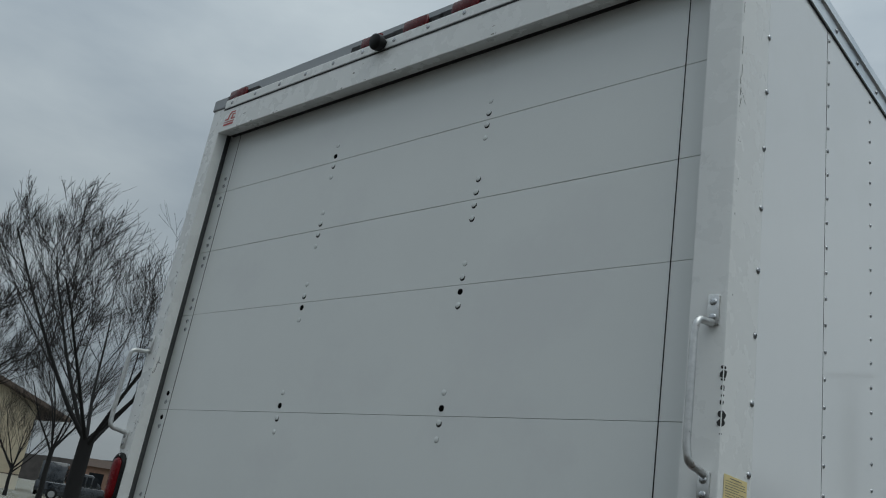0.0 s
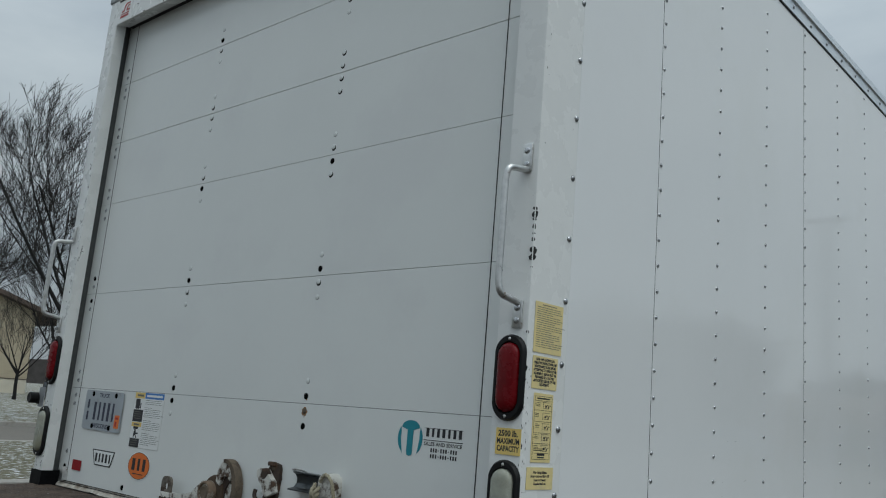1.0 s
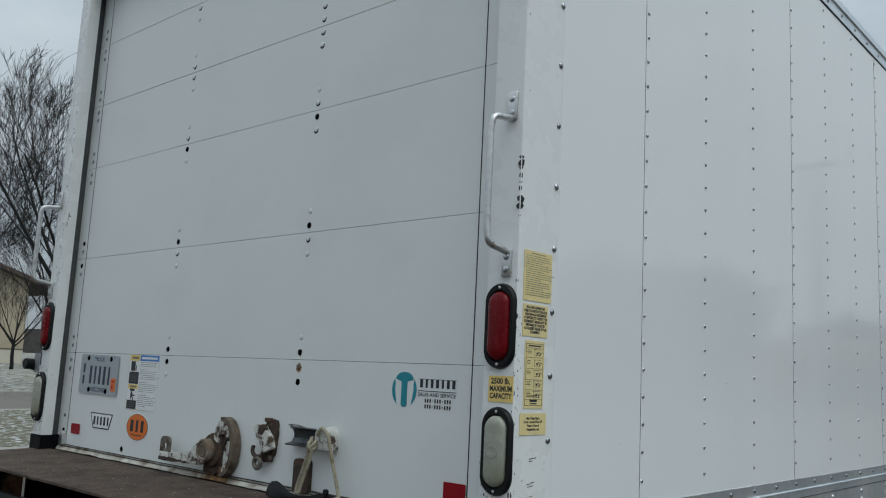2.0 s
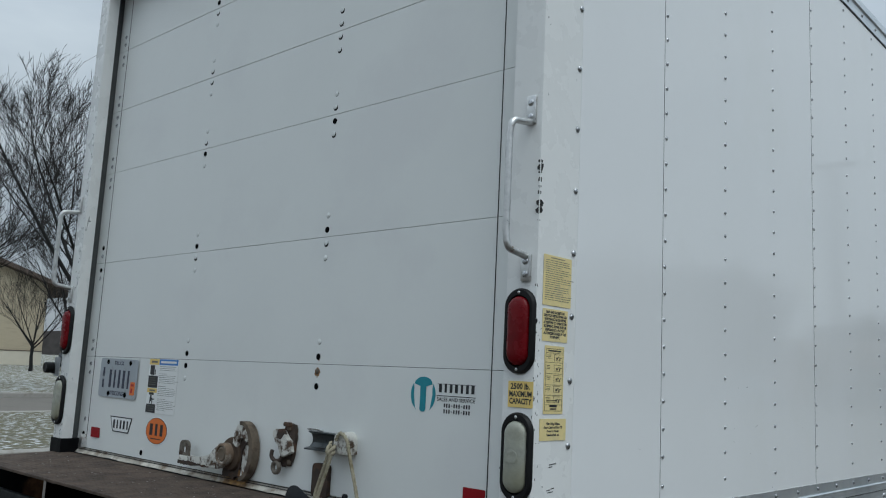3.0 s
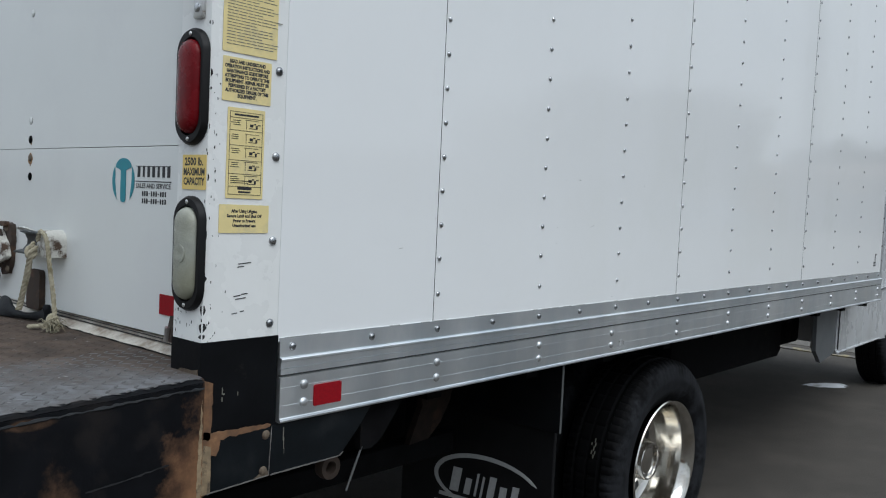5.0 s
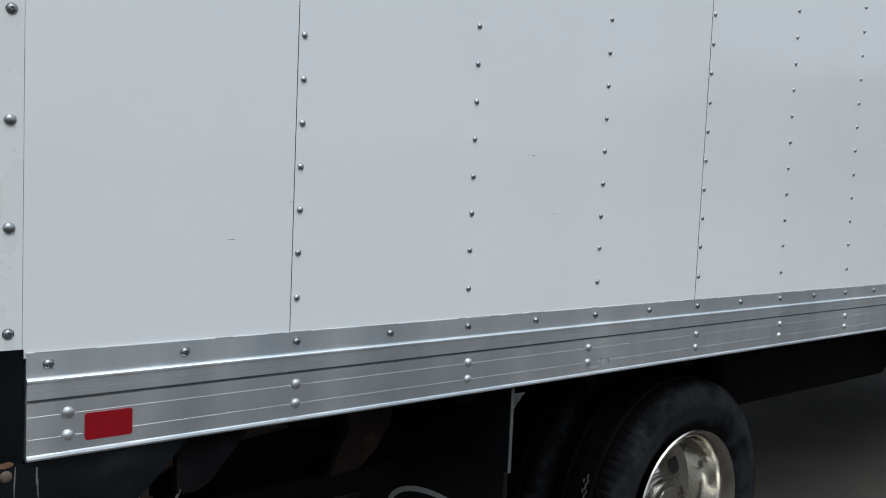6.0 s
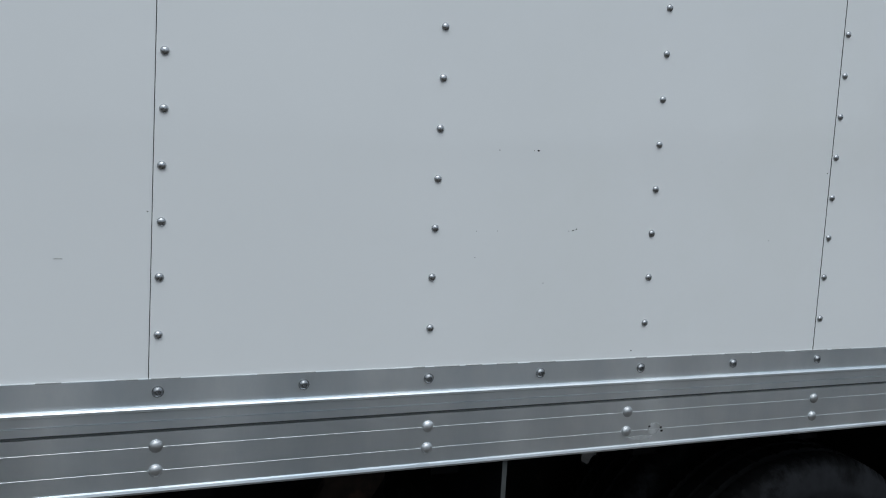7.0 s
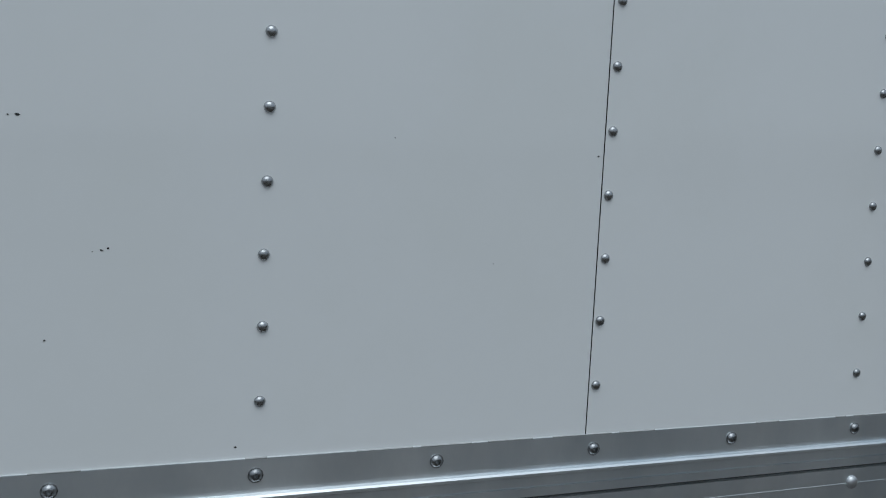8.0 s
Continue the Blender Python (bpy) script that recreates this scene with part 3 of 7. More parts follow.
def tp(name, bm, mat, label="", smooth=False, parent=None):
    return part(name, bm, mat, parent or truck, label, smooth)


# side panels with a thin dark joint between them
LAP = 0.0009
SEAMS = [0.1635, 0.6, 1.8105, 3.027, FRONT]
COLS = {1: [0.6118, 1.0125, 1.4155], 2: [1.8205, 2.2348, 2.639], 3: [3.041, 3.45, 3.86, 4.3]}
for i, (a, b) in enumerate(zip(SEAMS, SEAMS[1:])):
    bm = bmesh.new()
    box(bm, -0.03, LAP * i, a + (0.0004 if i else 0.0002), b - 0.0004, 0.86, TOP, 0.0004)
    panel = tp("side_panel", bm, WHITE_SIDE, "glossy white side panel with riveted edges")
    # near-black strip over the white edge paints the thin shade of the lap
    if i:
        bm = bmesh.new()
        box(bm, LAP * (i - 1) - 0.002, LAP * i - 0.0002, a + 0.0, a + 0.0006, 0.86, TOP)
        part("lap_edge", bm, VOID, panel, "dark strip for the thin shade at the panel lap")
    far = []
    for c in COLS.get(i, []):
        for k in range(27):
            z = 0.9329 + 0.07585 * k if k else 0.929
            if z > TOP - 0.04:
                break
            m = pose(LAP * i, c + rng.uniform(-0.001, 0.001), z, 0, 90, 0)
            if i < 3:
                put(RIVET, "rivet", panel, m)
            else:
                far.append(m)
    if far:
        bm = bmesh.new()
        for m in far:
            lathe(bm, [(0.0062, -0.001), (0.006, 0.002), (0.003, 0.004), (0.0005, 0.0042)], 6, m)
        tp("rivet_row", bm, RIVET_PAINT, "", False, panel)["kind"] = "stuff"
bm = bmesh.new()
box(bm, -0.028, -0.0022, 0.2, FRONT - 0.02, 0.87, TOP - 0.01)
tp("joint_backing", bm, VOID)
# the part over the cab, round at its front corner
ZB = 2.085
bm = bmesh.new()
box(bm, -0.03, 0, FRONT + 0.002, PEAK - 0.25, ZB, TOP)
peak = tp("over_cab_panel", bm, WHITE_SIDE, "white panel over the cab")
bm = bmesh.new()
for c in (FRONT + 0.03, FRONT + 0.42, FRONT + 0.8):
    for k in range(9):
        lathe(bm, [(0.0062, -0.001), (0.006, 0.002), (0.0005, 0.0042)], 6, pose(0, c, 2.2 + 0.077 * k, 0, 90, 0))
tp("rivet_row", bm, RIVET_PAINT, "", False, peak)["kind"] = "stuff"
bm = bmesh.new()
box(bm, 0.0, 0.003, FRONT + 0.01, PEAK - 0.25, ZB, ZB + 0.08, 0.001)
trim_strip = tp("over_cab_trim", bm, WHITE_SIDE, "white riveted trim along the overhang", False, peak)
for k in range(7):
    put(DARK_BOLT, "rivet", trim_strip, pose(0.003, FRONT + 0.06 + 0.12 * k, ZB + 0.045, 0, 90, 0))
curve_o = [(-0.25 + 0.25 * math.cos(radians(a)), PEAK - 0.25 + 0.25 * math.sin(radians(a))) for a in range(0, 91, 10)]
curve_i = [(-0.25 + 0.22 * math.cos(radians(a)), PEAK - 0.25 + 0.22 * math.sin(radians(a))) for a in range(90, -1, -10)]
bm = bmesh.new()
prism(bm, curve_o + [(-W, PEAK), (-W, PEAK - 0.03)] + curve_i, "z", ZB, TOP)
tp("over_cab_nose", bm, WHITE_SIDE, "", True)
bm = bmesh.new()
prism(bm, [(-0.031, FRONT), (-0.031, PEAK - 0.25)] + curve_i[::-1][1:] + [(-W + 0.03, PEAK - 0.031), (-W + 0.03, FRONT)], "z", ZB + 0.004, ZB + 0.02)
tp("over_cab_floor", bm, TRACK_GREY)
# front corner strip and front wall
bm = bmesh.new()
prism(bm, [(0.004, FRONT - 0.035), (0.004, FRONT + 0.006), (-0.04, FRONT + 0.012), (-0.04, FRONT - 0.0), (0.0005, FRONT - 0.0), (0.0005, FRONT - 0.035)], "z", 0.71, ZB)
tp("corner_strip", bm, ALU)
bm = bmesh.new()
box(bm, -W + 0.04, -0.04, FRONT - 0.03, FRONT, 0.86, ZB)
tp("front_wall", bm, WHITE_SIDE)
bm = bmesh.new()
box(bm, -W, -W + 0.03, 0.16, PEAK - 0.031, 0.7, TOP)
tp("left_wall", bm, WHITE_SIDE, "white far side wall of the box")
bm = bmesh.new()
box(bm, -W + 0.01, -0.01, 0.06, PEAK, TOP, TOP + 0.035, 0.004)
tp("roof", bm, WHITE_SIDE, "white sheet roof of the box")
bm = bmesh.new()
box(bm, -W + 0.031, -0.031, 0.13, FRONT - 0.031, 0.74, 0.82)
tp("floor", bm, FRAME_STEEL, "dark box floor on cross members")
# top rail of the side
bm = bmesh.new()
prism(bm, [(0.002, TOP - 0.03), (0.008, TOP - 0.03), (0.008, TOP + 0.018), (0.016, TOP + 0.02), (0.016, TOP + 0.05), (0.0, TOP + 0.06), (-0.05, TOP + 0.06), (-0.05, TOP + 0.036), (0.002, TOP + 0.036)], "y", 0.1, PEAK - 0.2)
rail = tp("top_rail", bm, ALU, "aluminium roof rail along the side")
bm = bmesh.new()
box(bm, 0.0005, 0.003, 0.165, PEAK - 0.25, TOP - 0.036, TOP - 0.029)
tp("rail_joint", bm, SEAM, "", False, rail)
for k in range(26):
    put(RAIL_RIVET, "rivet", rail, pose(0.008, 0.25 + 0.2032 * k, TOP - 0.005, 0, 90, 0))

# lower aluminium side rail with its grooves and rivets
bm = bmesh.new()
PROF = [(-0.02, 0.868), (0.003, 0.868), (0.004, 0.831), (0.0095, 0.8302), (0.0112, 0.828), (0.0112, 0.8245), (0.009, 0.823), (0.009, 0.8122), (0.0055, 0.8118), (0.0055, 0.8102), (0.009, 0.8098),
        (0.009, 0.799), (0.0, 0.7984), (0.0, 0.7948), (0.0085, 0.7942), (0.0085, 0.774), (0.0088, 0.7737), (0.0088, 0.7731), (0.0085, 0.7728), (0.0085, 0.7404), (0.0088, 0.7401), (0.0088, 0.7395),
        (0.0085, 0.7392), (0.0085, 0.7165), (0.0115, 0.715), (0.0125, 0.7115), (0.0115, 0.7085), (-0.02, 0.7085)]
prism(bm, PROF, "y", 0.168, FRONT)
side_rail = tp("side_rail", bm, ALU, "grooved mill-finish aluminium lower side rail")
# dark grey strip along the groove bottom paints in its shade
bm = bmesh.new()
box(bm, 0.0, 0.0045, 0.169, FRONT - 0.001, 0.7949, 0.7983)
tp("groove_dirt", bm, TRACK_GREY, "dark strip that paints shade into the groove", False, side_rail)
bm = bmesh.new()
qr = random.Random(15)
y = 0.18
while y < FRONT - 0.08:
    ln = qr.uniform(0.01, 0.09)
    if qr.random() < 0.6:
        prism(bm, [(0.0031, 0.8672), (0.0036, 0.868 + qr.uniform(0, 0.0008)), (0.0024, 0.8688 + qr.uniform(0, 0.0006)), (0.0005, 0.8684)], "y", y, y + ln)
    y += ln + qr.uniform(0.0, 0.03)
tp("rail_sealant", bm, PALE_INK, "thin uneven grey sealant above the rail", False, side_rail)["kind"] = "stuff"
for y in (0.1984, 0.4069, 0.6124, 0.8167, 1.0146, 1.2133, 1.4124, 1.6165, 1.8216, 2.0285, 2.2386, *(2.439 + 0.2026 * k for k in range(10))):
    put(RAIL_RIVET, "rivet", side_rail, pose(0.0036, y, 0.8502, 0, 90, 0))
for y in (0.2255, 0.6113, 1.0157, 1.3888, 1.8172, 2.2377, 2.64, *(3.04 + 0.4045 * k for k in range(4))):
    for z in (0.7748, 0.7398):
        put(BIG_RIVET, "rivet", side_rail, pose(0.0083, y, z, 0, 90, 0))
for k, (y, z, w, h) in enumerate(((1.447, 0.741, 0.034, 0.022), (1.42, 0.7265, 0.05, 0.009))):
    bm = bmesh.new()
    rr = random.Random(60 + k)
    prism(bm, [(y + w * rr.uniform(0.35, 0.6) * math.cos(a * 0.45), z + h * rr.uniform(0.3, 0.55) * math.sin(a * 0.45)) for a in range(14)], "x", 0.0083, 0.00875)
    tp("scuffed_patch", bm, SCUFFED_ALU, "dull scuffed patch on the rail", False, side_rail)
for y, z in ((1.437, 0.7455), (1.462, 0.742), (1.464, 0.736)):
    bm = bmesh.new()
    prism(bm, rounded(0.005, 0.0035, 0.0015, y, z, 2), "x", 0.0086, 0.0092)
    tp("pit", bm, SEAM, "", False, side_rail)
bm = bmesh.new()
prism(bm, rounded(0.0715, 0.0415, 0.004, 0.2855, 0.7496), "x", 0.0085, 0.0105)
tp("side_reflector", bm, RED_TAPE, "red rectangular side reflector")

# the rear opening and its door hang a little lower on the left side
def head(x):
    return -0.018 + 0.011 * (min(-0.6, x) + 2.4)


def sag(x, z):
    return (0.005 + 0.0075 * max(0, z - 1.6)) * (min(-0.15, x) + 0.86)


def lowered(bm):
    """The header and all that it carries."""
    for v in bm.verts:
        v.co.z += head(v.co.x)
    return bm


def sagged(bm):
    for v in bm.verts:
        v.co.z += sag(v.co.x, v.co.z)
    return bm


# rear corner posts, header and cornice
bm = bmesh.new()
prism(bm, [(-0.088, 0.0), (-0.006, 0.0), (-0.0018, 0.0018), (0.0, 0.006), (0.0, 0.163), (-0.03, 0.163), (-0.03, 0.045), (-0.088, 0.045)], "z", 0.872, 2.917)
post_r = tp("rear_post", bm, WHITE_POST, "white steel corner post with chipped paint", True)
for k in range(13):
    put(POST_BOLT if k % 3 else RAIL_RIVET, "bolt", post_r, pose(0, 0.1445 + 0.00016 * k * k, 0.898 + 0.1512 * k + 0.0007 * k * k, 0, 90, 0))
bm = bmesh.new()
prism(bm, [(-W + 0.088, 0.0), (-W + 0.014, 0.0), (-W + 0.004, 0.004), (-W, 0.014), (-W, 0.16), (-W + 0.03, 0.16), (-W + 0.03, 0.045), (-W + 0.088, 0.045)], "z", 0.872, 2.917)
post_l = tp("rear_post", bm, WHITE_POST, "white steel corner post with chipped paint", True)
for sx, x0, x1 in ((1, -0.0895, 0.0018), (-1, -W - 0.0018, -W + 0.0895)):
    bm = bmesh.new()
    prism(bm, [(x0, -0.0018), (x1, -0.0018), (x1, 0.165)] + ([(x1 - 0.03, 0.165), (x1 - 0.03, 0.05), (x0, 0.05)] if sx > 0 else [(x1 - 0.002, 0.165), (x0 + 0.03, 0.165), (x0, 0.165)]), "z", 0.69, 0.874)
    tp("post_base", bm, BLACK_STEEL, "black painted post base, scuffed and rust edged")
bm = bmesh.new()
prism(bm, [(0.0, 2.8165), (0.0, 2.925), (0.11, 2.925), (0.11, 2.85), (0.06, 2.829), (0.006, 2.8135)], "x", -W + 0.0885, -0.0885)
header = tp("header", lowered(bm), WHITE_POST, "white rear header over the door")
bm = bmesh.new()
box(bm, -W + 0.09, -0.09, 0.061, 0.077, 2.829, 2.87)
tp("header_seal", lowered(bm), SEAM, "black rubber seal above the door")
bm = bmesh.new()
box(bm, -W + 0.09, -0.09, -0.003, 0.05, 2.929, 2.972, 0.003)
cornice = tp("cornice", lowered(bm), WHITE_POST)
bm = bmesh.new()
box(bm, -W + 0.09, -0.09, -0.0015, 0.0, 2.9215, 2.9285)
tp("cornice_joint", lowered(bm), SEAM)
for k in range(14):
    put(BOLT, "bolt", cornice, pose(-W + 0.14 + 0.166 * k, -0.003, 2.951 + head(-W + 0.14 + 0.166 * k), 90, 0, 0))
for x0, x1 in ((-W - 0.004, -W + 0.0895), (-0.0895, 0.004)):
    bm = bmesh.new()
    box(bm, x0, x1, -0.004, 0.17, 2.918, 2.975, 0.006)
    tp("corner_cap", bm, GREY_METAL, "grey cast corner cap")
bm = bmesh.new()
box(bm, -W + 0.09, -0.09, 0.045, 0.09, 2.95, 3.065, 0.004)
tp("roof_edge", lowered(bm), GREY_METAL)
for x, w in ((-2.285, 0.12), (-1.445, 0.11), (-1.217, 0.12), (-0.985, 0.12), (-0.15, 0.12)):
    bm = bmesh.new()
    box(bm, x - w / 2 - 0.07, x + w / 2 + 0.07, 0.016, 0.046, 2.972 + head(x), 3.012 + head(x), 0.006)
    base = tp("marker_lamp", bm, GROMMET, "red marker lamp in a dark housing")
    bm = bmesh.new()
    box(bm, x - w / 2, x + w / 2, 0.0, 0.018, 2.974 + head(x), 3.02 + head(x), 0.01)
    tp("lens", bm, MARKER_RED, "", True, base)
hr = random.Random(12)
bm = bmesh.new()
for k in range(16):
    x, w, h = hr.uniform(-W + 0.2, -0.2), hr.uniform(0.004, 0.02), hr.uniform(0.0015, 0.006)
    z = 2.817 + head(x) + (hr.uniform(0.0, 0.004) if k < 11 else hr.uniform(0.02, 0.08))
    prism(bm, [(x - w / 2, z), (x + w / 2, z + 0.2 * h), (x + w * 0.3, z + h), (x - w * 0.2, z + 0.7 * h)], "y", -0.0006, 0.0)
tp("paint_chip", bm, LATCH_DARK, "dark chips along the header edge", False, header)["kind"] = "stuff"
# rear camera knob under the cornice
bm = bmesh.new()
lathe(bm, [(0.022, 0), (0.023, 0.012), (0.03, 0.016), (0.03, 0.04), (0.022, 0.046), (0.001, 0.047)], 18, pose(-1.363, -0.003, 2.95 + head(-1.37), 90, 0, 0) @ pose(0, 0, 0, 15, 0, 0))
tp("rear_camera", bm, GROMMET, "small round black reversing camera", True)
# little red maker's mark on the header
bm = bmesh.new()
for pts in ([(-0.036, 0.02), (-0.012, 0.02), (-0.004, 0.042), (0.004, 0.052), (0.03, 0.052), (0.032, 0.058), (0.0, 0.058), (-0.012, 0.048), (-0.018, 0.026), (-0.034, 0.026)],
            [(0.004, 0.02), (0.034, 0.02), (0.036, 0.026), (0.014, 0.026), (0.018, 0.04), (0.034, 0.04), (0.034, 0.045), (0.012, 0.045)],
            [(-0.042, 0.008), (0.03, 0.008), (0.031, 0.0125), (-0.041, 0.0125)], [(-0.042, -0.006), (0.028, -0.006), (0.029, 0.003), (-0.041, 0.003)]):
    prism(bm, pts, "z", 0, 0.0004)
mk = tp("maker_mark", bm, RED_INK)
mk.matrix_local = on_rear(-2.285, -0.0006, 2.828)

# ---- roll-up door ----
DY = 0.078



LINES = [0.843, 1.2175, 1.608, 2.0005, 2.28, 2.558, 2.9]
DX0, DX1 = -2.375, -0.065
# bolt heads at each joint from the top down: o painted over, c open below, x black hole, r rusted
BOLTS = {True: {1: "oxrx", 2: "oxco", 3: "ocxc", 4: "cccc", 5: "occo"}, False: {1: "oxxo", 2: "oxco", 3: "ocxo", 4: "occo", 5: "oxco"}}
for i, (a, b) in enumerate(zip(LINES, LINES[1:])):
    bm = bmesh.new()
    box(bm, DX0, DX1, DY, DY + 0.02, a + (0.001 if i > 3 else 0.0006), b - (0.001 if i > 2 else 0.0006), 0.0006)
    dp = tp("door_panel", sagged(bm), WHITE_REAR, "white roll-up door panel with faint dirt")
    for x in (-0.187, -2.295):
        bm = bmesh.new()
        box(bm, x - 0.0016, x + 0.0016, DY - 0.0007, DY + 0.001, a, b)
        tp("edge_joint", bm, SEAM, "", False, dp)
    for x in (-0.8625, -1.598):
        for off in ([0.022, 0.067] if i else []) + ([-0.022, -0.067] if i < 5 else []):
            joint = i if off > 0 else i + 1
            m = pose(x, DY, (a if off > 0 else b) + off + sag(x, a), 90, 0, 0)
            look_ = BOLTS[x > -1][joint][(0.067, 0.022, -0.022, -0.067).index(off)]
            if look_ == "o":
                put(THIN_SHADE_DISC, "bolt_rim", dp, m)
                put(DOOR_BOLT, "bolt", dp, m @ pose(-0.0005, 0.0009, 0.0002))
            elif look_ == "x":
                put(DARK_BOLT, "bolt", dp, m)
            elif look_ == "r":
                bm = bmesh.new()
                prism(bm, [(0.0125 * (1 + 0.25 * math.sin(3.1 * q + 1)) * math.cos(q * 0.45), 0.013 * (1 + 0.2 * math.sin(2.3 * q)) * math.sin(q * 0.45) - 0.002) for q in range(14)], "z", -0.0005, 0.0005)
                part("rust_halo", bm, RUST, dp, "orange rust round the bolt").matrix_local = m
                put(RUST_BOLT, "bolt", dp, m)
            else:
                put(SHADE_DISC, "bolt_seat", dp, m)
                put(DOOR_BOLT, "bolt", dp, m @ pose(-0.0012, 0.0036, 0.0004))
    for off in ([0.03, 0.065] if i else [0.06, 0.12]) + ([-0.03, -0.065] if i < 5 else []):
        put(DARK_BOLT if (i, off) in ((1, -0.03), (2, 0.065), (0, 0.06)) else BOLT, "bolt", dp, pose(-2.325, DY, (a if off > 0 else b) + off + sag(-2.325, a), 90, 0, 0))
bm = bmesh.new()
box(bm, DX0, DX1, DY + 0.021, DY + 0.03, LINES[0], LINES[-1])
tp("door_backing", bm, SEAM)
for x0, x1 in ((-W + 0.05, DX0 - 0.004), (DX1 + 0.004, -0.05)):
    bm = bmesh.new()
    box(bm, x0, x1, 0.046, 0.15, 0.83, 2.9)
    tp("door_track", bm, TRACK_GREY, "grey steel track beside the door")
bm = bmesh.new()
box(bm, DX0, DX1, DY - 0.004, DY + 0.03, 0.828, 0.8412, 0.002)
tp("bottom_seal", bm, CAULK)
bm = bmesh.new()
rows_ = []
for k in range(161):
    x = DX0 + 0.01 + k * (DX1 - DX0 - 0.02) / 160
    w1 = max(-0.016, 0.012 * noise.noise(Vector((x * 9, 0, 3))) + 0.008 * noise.noise(Vector((x * 40, 0, 7))) + (0.004 if x > -0.6 else -0.007))
    w2 = 0.0025 * noise.noise(Vector((x * 14, 2, 1)))
    rows_.append([bm.verts.new(p) for p in ((x, 0.054 - w1, 0.8202), (x, 0.06 - w1 * 0.6, 0.8225 + w2), (x, DY - 0.006, 0.831 + w2), (x, DY + 0.004, 0.833 + w2))])
for a, b in zip(rows_, rows_[1:]):
    for k in range(3):
        bm.faces.new((a[k], a[k + 1], b[k + 1], b[k]))
tp("sill_sealant", bm, CAULK, "smeared dirty white sealant along the sill", True)
for z in (0.8335, 0.8405):
    bm = bmesh.new()
    box(bm, DX0 + 0.01, DX1 - 0.01, DY - 0.0062, DY - 0.0035, z, z + 0.0018)
    tp("seal_joint", bm, SEAM)
bm = bmesh.new()
box(bm, -W + 0.09, -0.09, 0.02, 0.13, 0.72, 0.816)
tp("rear_sill", bm, BLACK_STEEL)

# decals on the door
def sticker(name, w, h, m, mat, label, r=0.002):
    bm = bmesh.new()
    prism(bm, rounded(w, h, r), "z", 0.0, 0.0007)
    ob = tp(name, bm, mat, label)
    ob.matrix_local = m
    return ob


plate = sticker("licence_plate", 0.302, 0.152, on_rear(-2.0765, DY - 0.004, 1.1285) @ pose(0, 0, 0, 0, 0, -0.4), PLATE, "grey embossed licence plate on four screws", 0.012)
F = Matrix.Translation((0, 0, 0.0008))
bars("number_print", stroke_bars(5, -0.062, 0.036, -0.003, 0.026, 0.07) + stroke_bars(1, -0.118, 0, 0.022, 0.02, 0.034) + stroke_bars(1, -0.118, 0, -0.024, 0.02, 0.034), F, PLATE_INK, plate)
words("TRUCK", 0.021, F @ pose(0.0, 0.058, 0), PLATE_INK, plate, 0.08, 0.0005)
words("WISCONSIN", 0.024, F @ pose(0.008, -0.06, 0), PLATE_INK, plate, 0.14, 0.0007)
bm = bmesh.new()
prism(bm, rounded(0.036, 0.05, 0.004, 0.12, -0.035), "z", 0, 0.0004)
part("renewal_tag", bm, ORANGE, plate, "orange renewal tag").matrix_local = F
bars("tag_print", [(0.12, -0.022, 0.022, 0.008), (0.116, -0.043, 0.012, 0.018)], F @ Matrix.Translation((0, 0, 0.0005)), RED_INK, plate)
for x in (-0.09, 0.09):
    for y in (0.062, -0.062):
        put(DARK_BOLT, "screw", plate, F @ pose(x * (1 if y > 0 else 0.75), y, 0))

notice = sticker("safety_notice", 0.203, 0.2, on_rear(-1.747, DY - 0.0008, 1.112), DECAL_WHITE, "white and black safety notice with a blue heading")
bars("heading", [(0.035, 0.088, 0.13, 0.021)], F, BLUE, notice)
bars("warning_band", [(-0.066, 0.088, 0.069, 0.021), (-0.066, -0.018, 0.069, 0.016)], F, CAP_YELLOW, notice)
bars("pictogram_panel", [(-0.066, 0.014, 0.067, 0.044), (-0.066, -0.084, 0.067, 0.031)], F, INK, notice)
bars("pictogram", [(-0.076, 0.058, 0.03, 0.034), (-0.055, 0.05, 0.006, 0.02), (-0.079, 0.041, 0.009, 0.006), (-0.068, 0.041, 0.009, 0.006), (-0.068, -0.03, 0.034, 0.009), (-0.07, -0.04, 0.01, 0.009), (-0.07, -0.051, 0.015, 0.014), (-0.076, -0.061, 0.006, 0.011), (-0.06, -0.062, 0.006, 0.012), (-0.055, -0.05, 0.016, 0.005)], F, INK, notice)
bars("panel_print", [(-0.07 + rng.uniform(-0.004, 0.004), z, 0.048, 0.0017) for z in (0.028, 0.02, 0.012, 0.004, -0.076, -0.084, -0.092)], F @ Matrix.Translation((0, 0, 0.0005)), GREY_INK, notice)
bars("band_print", [(0.035, 0.088, 0.108, 0.008)], F @ Matrix.Translation((0, 0, 0.0005)), DECAL_WHITE, notice)
bars("band_print", [(-0.064, 0.088, 0.044, 0.007), (-0.064, -0.018, 0.04, 0.006)], F @ Matrix.Translation((0, 0, 0.0005)), GREY_INK, notice)
rows_ = []
for k in range(25):
    x, end = -0.024, (0.02 if k in (4, 11, 18, 24) else 0.094 - rng.uniform(0.0, 0.02))
    while x < end and k not in (3, 10, 17):
        w = rng.uniform(0.006, 0.02)
        rows_.append((x + w / 2, 0.0715 - 0.0066 * k, w, 0.0014))
        x += w + 0.0018
bars("printed_text", rows_, F, GREY_INK, notice)

